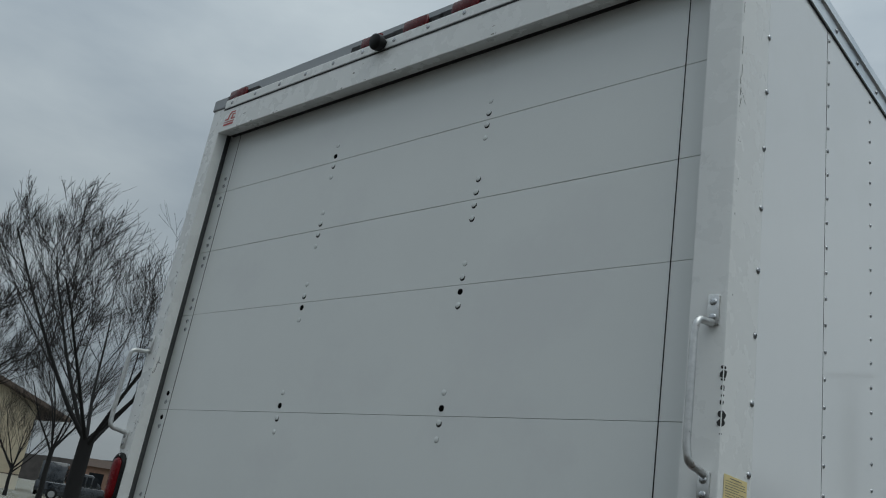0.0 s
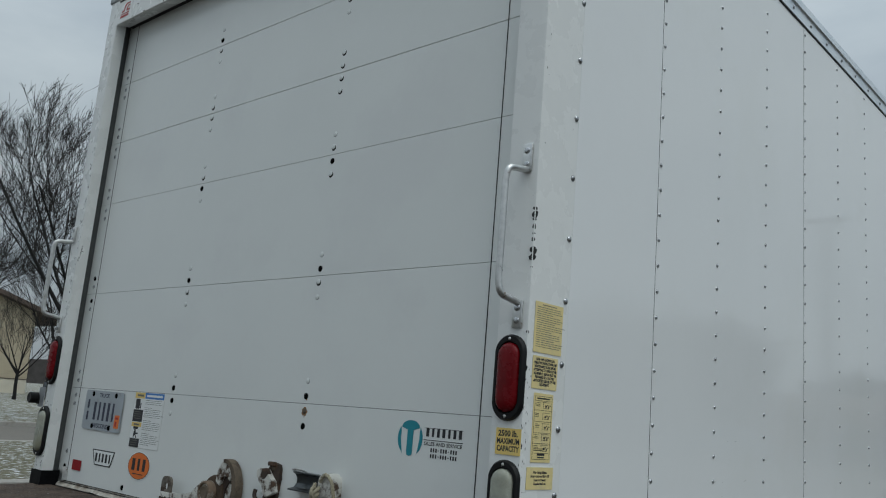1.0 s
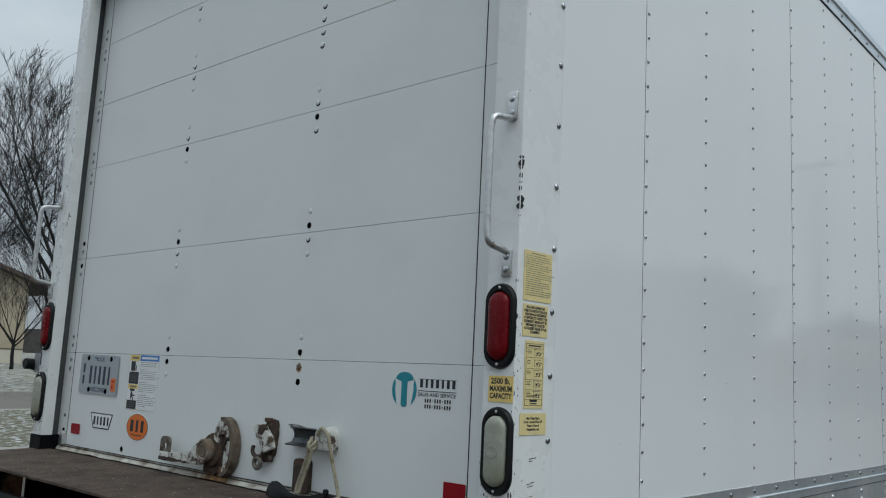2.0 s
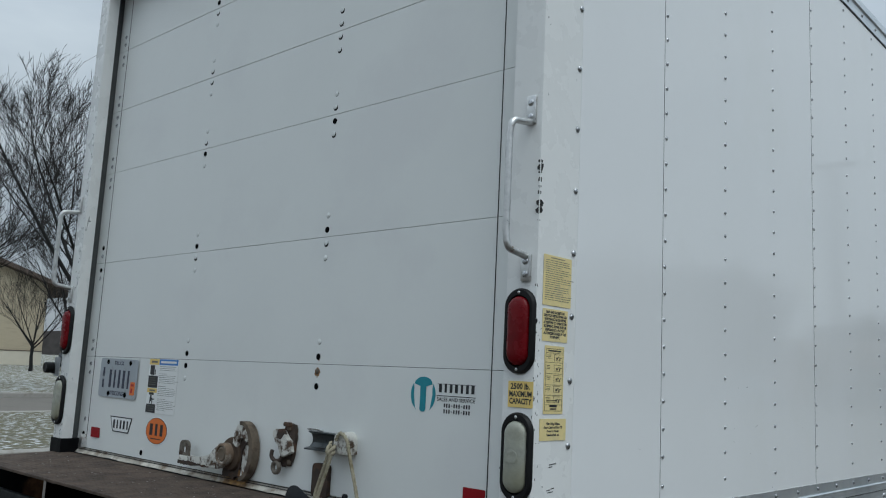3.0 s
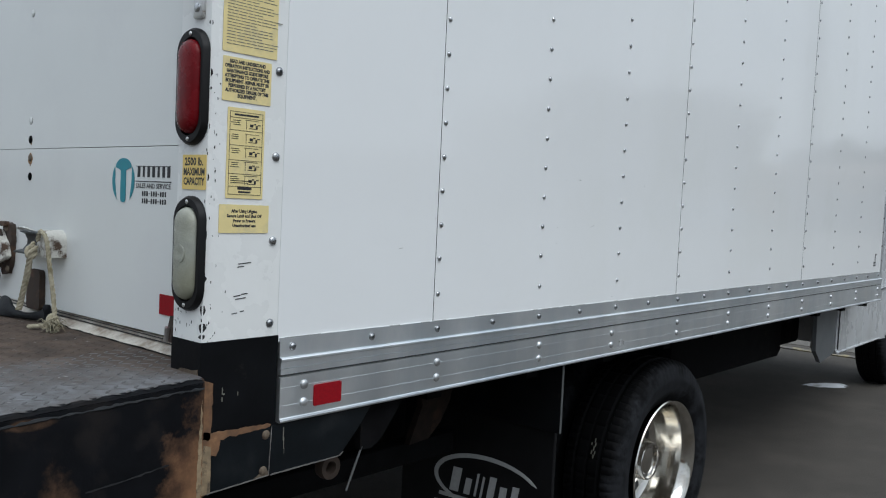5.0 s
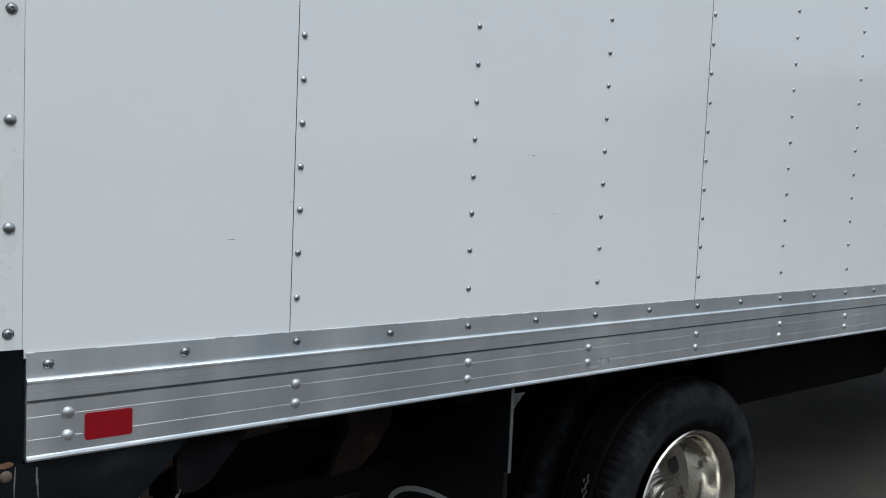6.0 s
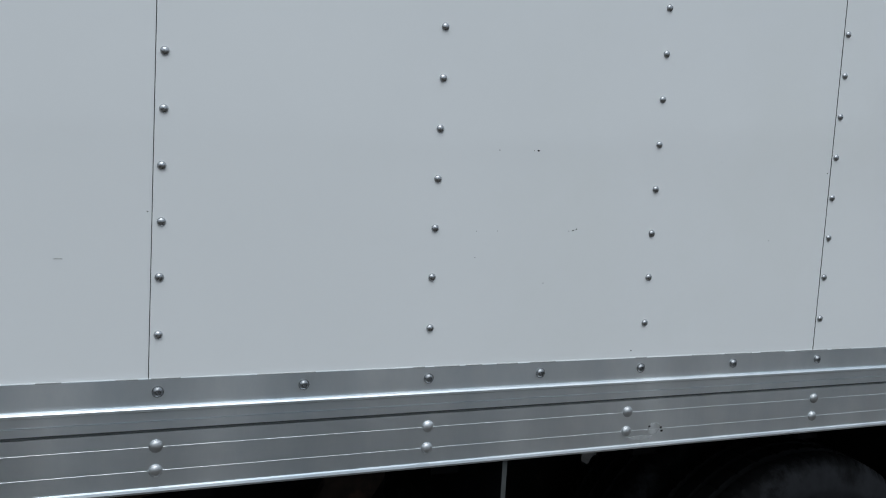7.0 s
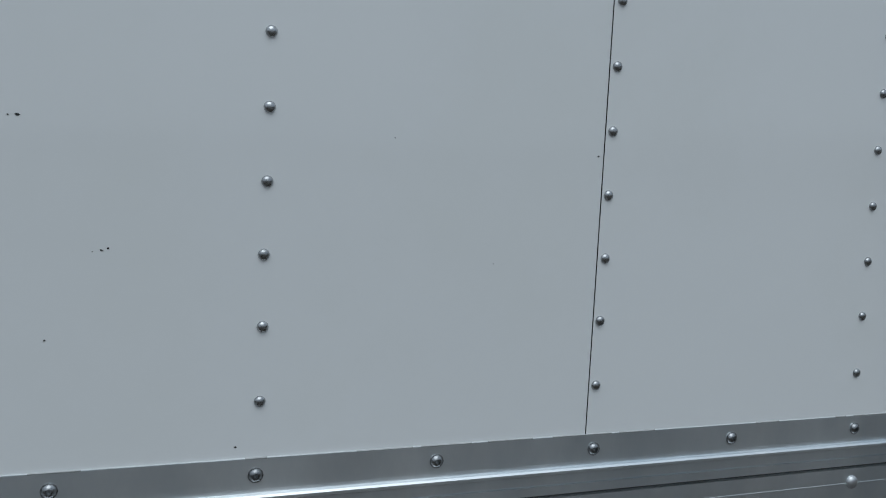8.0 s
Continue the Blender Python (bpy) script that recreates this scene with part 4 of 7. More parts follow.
bm = bmesh.new()
prism(bm, [(-0.087, 0.029), (0.087, 0.029), (0.064, -0.03), (-0.06, -0.03)], "z", 0, 0.0006)
mark = tp("maker_decal", bm, INK, "small black and white tapered maker's decal")
mark.matrix_local = on_rear(-2.025, DY - 0.0007, 0.9525)
bm = bmesh.new()
prism(bm, [(-0.079, 0.025), (0.079, 0.025), (0.059, -0.026), (-0.055, -0.026)], "z", 0, 0.0003)
part("decal_ground", bm, DECAL_WHITE, mark).matrix_local = F @ Matrix.Translation((0, 0, -0.0001))
G = F @ Matrix.Translation((0, 0, 0.0005))
bars("mark_print", stroke_bars(5, -0.05, 0.026, 0, 0.02, 0.032), G, INK, mark)

def disc(rx, ry, h, n=36):
    return [(rx * math.cos(2 * math.pi * k / n), ry * math.sin(2 * math.pi * k / n)) for k in range(n)]


bm = bmesh.new()
prism(bm, disc(0.078, 0.05, 0), "z", 0, 0.0006)
oval_mark = tp("oval_decal", bm, DECAL_WHITE, "orange oval fleet decal with black mark")
oval_mark.matrix_local = on_rear(-1.755, DY - 0.0007, 0.949)
for r, mm, hh in ((0.0745, INK, 0.0), (0.0715, ORANGE, 0.0004)):
    bm = bmesh.new()
    prism(bm, disc(r, r * 0.64, 0), "z", 0, 0.0003)
    part("decal_ring" if mm is INK else "decal_face", bm, mm, oval_mark).matrix_local = F @ Matrix.Translation((0, 0, hh - 0.0001))
bars("mark_print", stroke_bars(3, -0.036, 0.036, 0.004, 0.03, 0.042) + [(0, -0.029, 0.07, 0.003)], F @ Matrix.Translation((0, 0, 0.0008)), INK, oval_mark)

# dealer mark: a teal disc cut by a pillar, with bars for its lines of print
bm = bmesh.new()
prism(bm, [(0.032 * math.cos(radians(a)), 0.028 + 0.019 * math.sin(radians(a))) for a in range(0, 181, 12)] + [(-0.012, 0.022), (0.012, 0.022)], "z", 0, 0.0005)
prism(bm, rounded(0.021, 0.074, 0.008, 0, -0.008), "z", 0, 0.0007)
for s in (1, -1):
    arc = [(s * 0.045 * math.cos(radians(a)), 0.047 * math.sin(radians(a))) for a in range(-58, 42, 6)]
    arc += [(s * 0.0335, 0.016), (s * 0.034, 0.0), (s * 0.0305, -0.02), (s * 0.027, -0.037)]
    prism(bm, arc, "z", 0, 0.0006)
dealer = tp("dealer_mark", bm, TEAL, "teal round dealer mark beside dark print")
dealer.matrix_local = on_rear(-0.418, DY - 0.0006, 1.149)
bars("mark_print", stroke_bars(7, 0.0615, 0.0186, 0.0195, 0.0145, 0.0215) + [(0.116, 0.0305, 0.13, 0.0012)] + [(0.116, -0.0, 0.134, 0.0018)]
     + [(0.078 + 0.0085 * k, -0.0245, 0.0046, 0.01 if k not in (3, 7) else 0.002) for k in range(11)] + [(0.078 + 0.0085 * k, -0.0395, 0.0046, 0.01 if k not in (3, 7) else 0.002) for k in range(11)], Matrix.Identity(4), INK, dealer)
words("SALES AND SERVICE", 0.0135, pose(0.116, -0.0095, 0.0003), INK, dealer, 0.13, 0.0002)

for x in (-0.2265, -2.222):
    sticker("door_reflector", 0.072, 0.04, on_rear(x, DY - 0.002, 0.908), RED_TAPE, "red rectangular reflector low on the door", 0.003)

# ---- posts: lamps, handles, decals ----
def lamp(x, z, lens, label):
    bm = bmesh.new()
    stepped(bm, [(oval(0.088, 0.2, 14), 0), (oval(0.088, 0.2, 14), 0.006), (oval(0.08, 0.192, 14), 0.012), (oval(0.066, 0.168, 14), 0.012), (oval(0.062, 0.164, 14), 0.004)])
    body = tp("tail_lamp", bm, GROMMET, label, True)
    body.matrix_local = on_rear(x, -0.0005, z)
    bm = bmesh.new()
    stepped(bm, [(oval(0.061, 0.161, 14), 0.003), (oval(0.06, 0.16, 14), 0.013), (oval(0.052, 0.152, 14), 0.019), (oval(0.036, 0.136, 14), 0.0225), (oval(0.012, 0.11, 14), 0.0238)])
    part("lens", bm, lens, body, "", True)
    if lens is CLEAR_LENS:
        bm = bmesh.new()
        lathe(bm, [(0.016, 0.02), (0.016, 0.0247), (0.012, 0.0252), (0.009, 0.0244), (0.001, 0.0244)], 20)
        part("bulb_boss", bm, CLEAR_LENS, body, "", True)
    for s in (1, -1):
        put(SCREW, "screw", body, pose(0, s * 0.0895, 0.012))
    return body


for x in (-0.042, -W + 0.042):
    lamp(x, 1.313, RED_LENS, "red oval stop lamp in a black gasket")
    lamp(x + (0.004 if x > -1 else -0.004), 1.026, CLEAR_LENS, "yellowed clear oval reversing lamp in a black gasket")


def handle(x, lean):
    bm = bmesh.new()
    pts = bend([(x, -0.006, 1.815), (x, -0.03, 1.81), (x + lean * 0.2, -0.075, 1.805), (x + lean, -0.078, 1.775), (x + lean, -0.078, 1.53), (x + lean * 0.2, -0.075, 1.498), (x, -0.03, 1.492), (x, -0.006, 1.488)], 0.016)
    tube(bm, pts, 0.0085, 10)
    h = tp("grab_handle", bm, STEEL, "bent steel tube grab handle bolted to the post", True)
    for z0, z1 in ((1.81, 1.881), (1.428, 1.494)):
        bm = bmesh.new()
        box(bm, x - 0.014, x + 0.014, -0.008, 0.0, z0, z1, 0.003)
        part("bracket", bm, STEEL, h, "", True)
        for z in (z0 + 0.018, z1 - 0.018):
            put(BOLT, "bolt", h, pose(x, -0.008, z, 90, 0, 0))
    return h


handle(-0.03, -0.006)
handle(-W + 0.03, -0.006)
cap = sticker("capacity_decal", 0.072, 0.06, on_rear(-0.0355, -0.0008, 1.167), CAP_YELLOW, "yellow capacity decal with black print")
words("2500 lb.", 0.0185, F @ pose(-0.001, 0.0175, 0), INK, cap, 0.056, 0.0007)
words("MAXIMUM", 0.0175, F @ pose(0.0, 0.0, 0), INK, cap, 0.064, 0.0007)
words("CAPACITY", 0.0175, F @ pose(0.0, -0.0165, 0), INK, cap, 0.064, 0.0007)

S1 = sticker("instruction_decal", 0.116, 0.12, on_side(0.0008, 0.081, 1.437), YELLOW, "yellow instruction decal with close rows of print")
rows_ = [(0.0, 0.054, 0.058, 0.0018)]
for k in range(19):
    x, end = -0.05, -0.05 + (rng.uniform(0.05, 0.08) if k % 4 == 3 else rng.uniform(0.092, 0.1))
    while x < end:
        w = rng.uniform(0.006, 0.019)
        rows_.append((x + w / 2, 0.0475 - 0.0052 * k, w, 0.0013))
        x += w + 0.0022
bars("printed_text", rows_, F, GREY_INK, S1)
S2 = sticker("warning_decal", 0.103, 0.076, on_side(0.0008, 0.0765, 1.331), YELLOW, "yellow decal with eight lines of bold black print")
for k, line in enumerate(("READ AND UNDERSTAND", "OPERATION INSTRUCTIONS AND", "MAINTENANCE GUIDE BEFORE", "ATTEMPTING TO OPERATE THIS", "EQUIPMENT. REPAIR MUST BE", "PERFORMED BY A FACTORY", "AUTHORIZED DEALER OF THIS", "EQUIPMENT.")):
    words(line, 0.0082, F @ pose(0, 0.03 - 0.0083 * k, 0), INK, S2, (0.076, 0.095, 0.088, 0.095, 0.092, 0.08, 0.092, 0.04)[k], 0.0006)
S3 = sticker("diagram_decal", 0.079, 0.158, on_side(0.0008, 0.0775, 1.204), YELLOW, "tall yellow decal with boxed diagrams")
rect = []
for z in (0.072, 0.062, 0.04, 0.014, -0.012, -0.036, -0.058, -0.072):
    rect.append((0, z, 0.07, 0.0008))
rect += [(-0.0345, 0, 0.0008, 0.144), (0.0345, 0, 0.0008, 0.144)]
for k in range(5):
    z = 0.051 - 0.0245 * k
    for q in range(3 if k < 4 else 4):
        rect.append((-0.022 + rng.uniform(-0.002, 0.002), z + 0.006 - 0.0036 * q, rng.uniform(0.012, 0.019), 0.0011))
    rect += [(0.012, z + 0.008, 0.03, 0.0008), (0.0, z, 0.0008, 0.016), (0.011, z - 0.001, 0.007, 0.005), (0.0175, z + 0.002, 0.005, 0.0022), (0.022, z - 0.003, 0.004, 0.006), (0.027, z + 0.001, 0.006, 0.0016), (0.014, z - 0.006, 0.018, 0.0011)]
rect += [(0, 0.0672, 0.052, 0.0032), (-0.006, -0.048, 0.044, 0.0013), (-0.01, -0.0515, 0.034, 0.0013), (0, -0.061, 0.03, 0.005), (0, -0.0675, 0.026, 0.003)]
bars("diagram", rect, F, INK, S3)
S4 = sticker("liftgate_decal", 0.106, 0.05, on_side(0.0008, 0.0795, 1.089), YELLOW, "small yellow liftgate decal with four lines of print")
for k, line in enumerate(("After Using Liftgate,", "Secure Latch and Shut Off", "Power to Prevent", "Unauthorized use")):
    words(line, 0.0078, F @ pose(0, 0.0135 - 0.0085 * k, 0), INK, S4, (0.056, 0.074, 0.048, 0.05)[k], 0.0004)

# chipped paint, scuffs and specks
def chips(name, spots, plane, at, seed, size):
    """Small bare patches with ragged outlines on a rear (y) or side (x) face."""
    rr, bm = random.Random(seed), bmesh.new()
    for u, z, n in spots:
        for _ in range(n):
            cu, cz = u + rr.gauss(0, 0.0035), z + rr.gauss(0, 0.02)
            w, h = size * rr.uniform(0.12, 0.5), size * rr.uniform(0.3, 1.3)
            cu += rr.gauss(0, 0.004)
            pts = [(cu + w * rr.uniform(0.5, 1) * math.cos(k * 1.047), cz + h * rr.uniform(0.5, 1) * math.sin(k * 1.047)) for k in range(6)]
            prism(bm, pts, plane, at - 0.0005, at + 0.0005)
    tp(name, bm, SEAM, "bare chipped spots in the paint")["kind"] = "stuff"


er = random.Random(21)
bm = bmesh.new()
for z, h, w in ((1.716, 0.006, 0.008), (1.702, 0.012, 0.01), (1.69, 0.004, 0.006), (1.672, 0.009, 0.006), (1.655, 0.004, 0.005), (1.64, 0.007, 0.006), (1.615, 0.012, 0.011), (1.598, 0.012, 0.01), (1.574, 0.003, 0.004),
                (1.42, 0.006, 0.005), (1.335, 0.01, 0.006), (1.31, 0.004, 0.005), (1.245, 0.007, 0.004), (1.16, 0.01, 0.005), (1.06, 0.012, 0.005), (0.985, 0.008, 0.006), (0.93, 0.014, 0.006), (0.9, 0.012, 0.008), (0.884, 0.006, 0.008)):
    outline = [(w * er.uniform(0.6, 1.0) * math.cos(k * 0.785), z + h * er.uniform(0.5, 1.0) * math.sin(k * 0.785)) for k in range(8)]
    prism(bm, outline, "z", -0.0006, 0.0006, pose(-0.0026, 0.0026, 0, 0, 0, 45) @ pose(0, 0, 0, 90, 0, 0))
tp("corner_chip", bm, SEAM, "bare dark chips along the post corner")["kind"] = "stuff"
chips("paint_chip", [(-0.005, er.uniform(0.88, 1.4), 1) for _ in range(22)] + [(-0.078, er.uniform(0.88, 1.1), 1) for _ in range(12)] + [(er.uniform(-0.08, -0.01), 0.91, 1) for _ in range(8)], "y", 0.0, 1, 0.004)
chips("paint_chip", [(0.016, er.uniform(0.88, 1.35), 1) for _ in range(24)] + [(0.014, er.uniform(1.9, 2.35), 1) for _ in range(10)] + [(0.04, 0.93, 2), (0.02, 0.9, 4)], "x", 0.0, 2, 0.0035)
chips("paint_chip", [(-2.366 + er.uniform(-0.012, 0.004), er.uniform(1.0, 2.4), 1) for _ in range(60)] + [(-2.41, er.uniform(0.88, 1.2), 1) for _ in range(25)] + [(-2.38, 0.95, 6), (-2.37, 0.9, 8)], "y", 0.0, 3, 0.0055)
bars("scuff_mark", [(0.036, 0.012, 0.002, 0.06), (0.03, 0.03, 0.002, 0.035), (0.045, 0.028, 0.02, 0.003), (0.026, -0.01, 0.002, 0.02)], on_rear(-2.365, -0.0004, 1.755) @ pose(0, 0, 0, 0, 0, -18), SEAM, truck)
for sy, sz, sl in ((0.084, 1.01, 0.028), (0.076, 1.004, 0.014), (0.07, 0.952, 0.014), (0.086, 0.955, 0.014), (0.078, 0.947, 0.022), (0.066, 0.921, 0.012), (0.082, 0.924, 0.008)):
    bars("scuff_mark", [(0, 0, sl, 0.0018)], on_side(0.0003, sy, sz) @ pose(0, 0, 0, 0, 0, 5), SEAM, truck)
bars("scuff_mark", [(0.008, 2.53, 0.0022, 0.05), (0.011, 2.46, 0.0016, 0.03), (0.006, 2.43, 0.002, 0.022), (0.009, 2.4, 0.003, 0.02), (0.012, 2.375, 0.0018, 0.016), (0.007, 2.64, 0.0014, 0.03)], on_side(0.0003, 0, 0), SEAM, truck)
bars("scuff_mark", [(0.0, 0.0, 0.004, 0.0012), (0.012, 0.002, 0.014, 0.0008), (0.03, 0.0, 0.012, 0.0008)], on_side(0.0003, 0.012, 2.402) @ pose(0, 0, 0, 0, 0, -38), SEAM, truck)
SPECK_SPOTS = ((1.184, 1.213, 0.0028), (1.176, 1.2125, 0.0014), (1.258, 1.087, 0.0018), (1.264, 1.089, 0.0022), (1.25, 1.0855, 0.001), (1.208, 0.999, 0.0014), (1.551, 1.213, 0.001),
               (1.675, 1.077, 0.001), (1.8035, 1.206, 0.0018), (1.391, 0.881, 0.002), (0.594, 1.098, 0.0015), (1.115, 1.21, 0.0014), (1.083, 1.082, 0.0013), (1.12, 1.083, 0.0012), (1.083, 1.04, 0.0013))
for k, (sy, sz, sr) in enumerate(SPECK_SPOTS):
    bm = bmesh.new()
    er.seed(k)
    sr *= 0.8
    px = LAP * sum(sy > e for e in SEAMS[1:-1])
    prism(bm, [(sy + sr * er.uniform(0.5, 1.3) * math.cos(a * 0.9), sz + sr * er.uniform(0.4, 0.9) * math.sin(a * 0.9)) for a in range(7)], "x", px - 0.0003, px + 0.0004)
    tp("paint_speck", bm, SEAM, "tiny dark chip in the side panel")
bars("scuff_mark", [(0, 0, 0.011, 0.0007)], on_side(0.0002, 0.485, 1.033), GREY_INK, truck)
bars("panel_mark", [(0, 0, 0.045, 0.01), (0, 0.015, 0.045, 0.01), (0.006, 0.04, 0.014, 0.034), (0.014, 0.058, 0.024, 0.01)], on_side(0.0002 + 3 * LAP, 4.18, 0.905), INK, truck)

# bracket with a black work lamp on the far post
bm = bmesh.new()
box(bm, -W - 0.045, -W + 0.004, -0.004, 0.0, 1.12, 1.2, 0.001)
brk = tp("lamp_bracket", bm, GREY_METAL, "grey bracket with a small black lamp")
bm = bmesh.new()
lathe(bm, [(0.008, -0.03), (0.02, -0.022), (0.023, 0.0), (0.023, 0.025), (0.019, 0.028), (0.001, 0.026)], 18, pose(-W - 0.055, -0.01, 1.155, 90, 0, 0))
box(bm, -W - 0.06, -W - 0.03, -0.008, 0.008, 1.13, 1.155, 0.003)
part("work_lamp", bm, GROMMET, brk, "", True)

def ragged_line(pts, seed):
    """An outline with small uneven steps."""
    rr, out = random.Random(seed), []
    for (a, b), (c, d) in zip(pts, pts[1:] + pts[:1]):
        k = max(1, int(math.hypot(c - a, d - b) / 0.007))
        out += [(a + (c - a) * i / k + rr.uniform(-0.002, 0.002), b + (d - b) * i / k + rr.uniform(-0.0022, 0.0022)) for i in range(k)]
    return out


# ---- door latch, brackets and rope ----
y0 = DY
def holed(bm, outer, cx, cz, r, ya, yb):
    """A plate across y with a round hole; outer runs round (cx, cz)."""
    n = len(outer)
    loops_ = []
    for y in (ya, yb):
        loops_.append([bm.verts.new((p, y, q)) for p, q in outer])
        ring_ = []
        for p, q in outer:
            a = math.atan2(q - cz, p - cx)
            ring_.append(bm.verts.new((cx + r * math.cos(a), y, cz + r * math.sin(a))))
        loops_.append(ring_)
    o0, i0, o1, i1 = loops_
    for k in range(n):
        j = (k + 1) % n
        for a, b in ((o0, i0), (i1, o1), (o1, o0), (i0, i1)):
            bm.faces.new((a[k], a[j], b[j], b[k]))
    return bm


bm = bmesh.new()
prism(bm, [(-1.517, 0.862), (-1.4, 0.866), (-1.32, 0.87), (-1.29, 0.864), (-1.262, 0.872), (-1.25, 0.9), (-1.252, 0.945), (-1.285, 0.948), (-1.303, 0.925), (-1.327, 0.904), (-1.365, 0.893), (-1.44, 0.889), (-1.517, 0.89)], "y", y0 - 0.046, y0 - 0.026)
bmesh.ops.bevel(bm, geom=list(bm.edges), offset=0.004, segments=2, profile=0.5, affect="EDGES")
lever = tp("latch_lever", bm, RUSTY_WHITE, "rusty white door latch lever with a hasp", True)
bm = bmesh.new()
prism(bm, ragged_line([(-1.518, 0.859), (-1.33, 0.865), (-1.33, 0.869), (-1.4, 0.87), (-1.46, 0.874), (-1.518, 0.872)], 5), "y", y0 - 0.0472, y0 - 0.03)
part("worn_edge", bm, LATCH_DARK, lever, "dark worn lower edge")
bm = bmesh.new()
holed(bm, [(p - 1.489, q + 0.905) for p, q in rounded(0.058, 0.07, 0.02)], -1.489, 0.908, 0.0125, y0 - 0.044, y0 - 0.036)
box(bm, -1.517, -1.45, y0 - 0.044, y0 - 0.018, 0.868, 0.876, 0.002)
part("hasp", bm, LATCH_HASP, lever, "grey brown hasp tab with a hole", True)
HX, HZ = -1.258, 0.914
bm = bmesh.new()
lathe(bm, [(0.054, 0.0), (0.054, 0.016), (0.05, 0.024), (0.03, 0.026), (0.001, 0.026)], 28, pose(HX + 0.012, y0, HZ + 0.002, 90, 0, 0))
part("hub_boss", bm, LATCH_BACK, lever, "rust-brown boss behind the hub", True)
bm = bmesh.new()
lathe(bm, [(0.037, 0.02), (0.036, 0.044), (0.033, 0.05), (0.028, 0.051), (0.025, 0.048), (0.024, 0.042), (0.001, 0.042)], 26, pose(HX, y0, HZ, 90, 0, 0))
part("hub", bm, HUB_WORN, lever, "worn white hub ring with rust", True)
bm = bmesh.new()
lathe(bm, [(0.0235, 0.038), (0.023, 0.047), (0.018, 0.05), (0.014, 0.048), (0.001, 0.049)], 20, pose(HX, y0, HZ, 90, 0, 0))
part("pivot", bm, LATCH_BROWN, lever, "rust-eaten pivot", True)
bm = bmesh.new()
prism(bm, ragged_line([(-1.292, 0.84), (-1.302, 0.9), (-1.285, 0.955), (-1.25, 0.965), (-1.21, 0.97), (-1.192, 0.93), (-1.188, 0.88), (-1.196, 0.842), (-1.215, 0.848), (-1.235, 0.838), (-1.26, 0.846)], 8), "y", y0 - 0.014, y0 - 0.002)
part("rusty_backing", bm, LATCH_DARK, lever, "dark rusted backing under the hub", True)
ax, az, rx, rz = -1.184, 0.931, 0.07, 0.094
bm = bmesh.new()
outer = [(rx * math.cos(radians(a)) + ax, rz * math.sin(radians(a)) + az) for a in range(98, -86, -7)]
inner = [((rx - 0.02) * math.cos(radians(a)) + ax, (rz - 0.012) * math.sin(radians(a)) + az) for a in range(-84, 99, 7)]
prism(bm, outer + inner, "y", y0 - 0.033, y0 - 0.004)
part("guard_flange", bm, LATCH_BROWN, lever, "brown worn rim of the latch guard", True)
bm = bmesh.new()
prism(bm, [(ax + 0.0, az + 0.081)] + [(ax + 0.0 - 0.042 * math.sin(radians(a)), az + 0.02 + 0.07 * math.cos(radians(a))) for a in range(12, 100, 11)] + [(ax - 0.022, az + 0.01), (ax - 0.012, az + 0.038), (ax + 0.012, az + 0.042), (ax + 0.03, az + 0.03), (ax + 0.042, az + 0.04), (ax + 0.03, az + 0.065)], "y", y0 - 0.03, y0 - 0.005)
part("guard_arch", bm, RUSTY_WHITE, lever, "chipped white arch of the guard", True)
bm = bmesh.new()
prism(bm, [(ax + 0.05 * math.cos(radians(a)), az + 0.08 * math.sin(radians(a))) for a in range(-86, 30, 10)] + [(ax + 0.012, az + 0.03), (ax - 0.004, az + 0.0), (ax - 0.012, az - 0.05), (ax - 0.012, az - 0.079)], "y", y0 - 0.014, y0 - 0.004)
part("guard_plate", bm, RUSTY_WHITE, lever, "white guard plate with worn paint", True)
bm = bmesh.new()
prism(bm, [(ax - 0.02, az + 0.012), (ax - 0.014, az + 0.036), (ax + 0.012, az + 0.04), (ax + 0.046, az + 0.03), (ax + 0.048, az + 0.018), (ax + 0.01, az + 0.02), (ax - 0.004, az + 0.0), (ax - 0.012, az - 0.06), (ax - 0.02, az - 0.06)], "y", y0 - 0.018, y0 - 0.005)
part("guard_slot", bm, LATCH_DARK, lever, "dark rusty slot of the guard")
for k, (xa, xb, za, zb) in enumerate(((-1.285, -1.255, 0.842, 0.86), (-1.205, -1.196, 0.85, 0.872), (-1.186, -1.18, 0.846, 0.868), (-1.166, -1.158, 0.846, 0.862), (-1.24, -1.215, 0.842, 0.852))):
    bm = bmesh.new()
    prism(bm, ragged_line([(xa, za), (xb, za), (xb - 0.002, zb), ((xa + xb) / 2, zb - 0.004), (xa + 0.002, zb)], k), "y", y0 - (0.0152 if xa > -1.22 else 0.001), y0 - (0.0135 if xa > -1.22 else 0.0))
    part("rust_stain", bm, RUST, lever, "orange rust run below the latch")
# staple bracket
bm = bmesh.new()
prism(bm, ragged_line([(-0.978, 1.034), (-0.936, 1.032), (-0.932, 0.99), (-0.94, 0.93), (-0.955, 0.908), (-0.985, 0.903), (-1.0, 0.93), (-0.99, 0.958), (-0.996, 0.985)], 4), "y", y0 - 0.012, y0)
stp = tp("staple_bracket", bm, LATCH_DARK, "chipped white and rust staple bracket", True)
bm = bmesh.new()
prism(bm, [(-1.022, 1.008), (-1.008, 1.015), (-0.97, 1.013), (-0.957, 0.99), (-0.938, 0.985), (-0.925, 0.95), (-0.945, 0.942), (-0.962, 0.932), (-0.974, 0.934), (-0.98, 0.946), (-0.986, 0.965), (-1.004, 0.976), (-1.02, 0.99)], "y", y0 - 0.03, y0 - 0.0125)
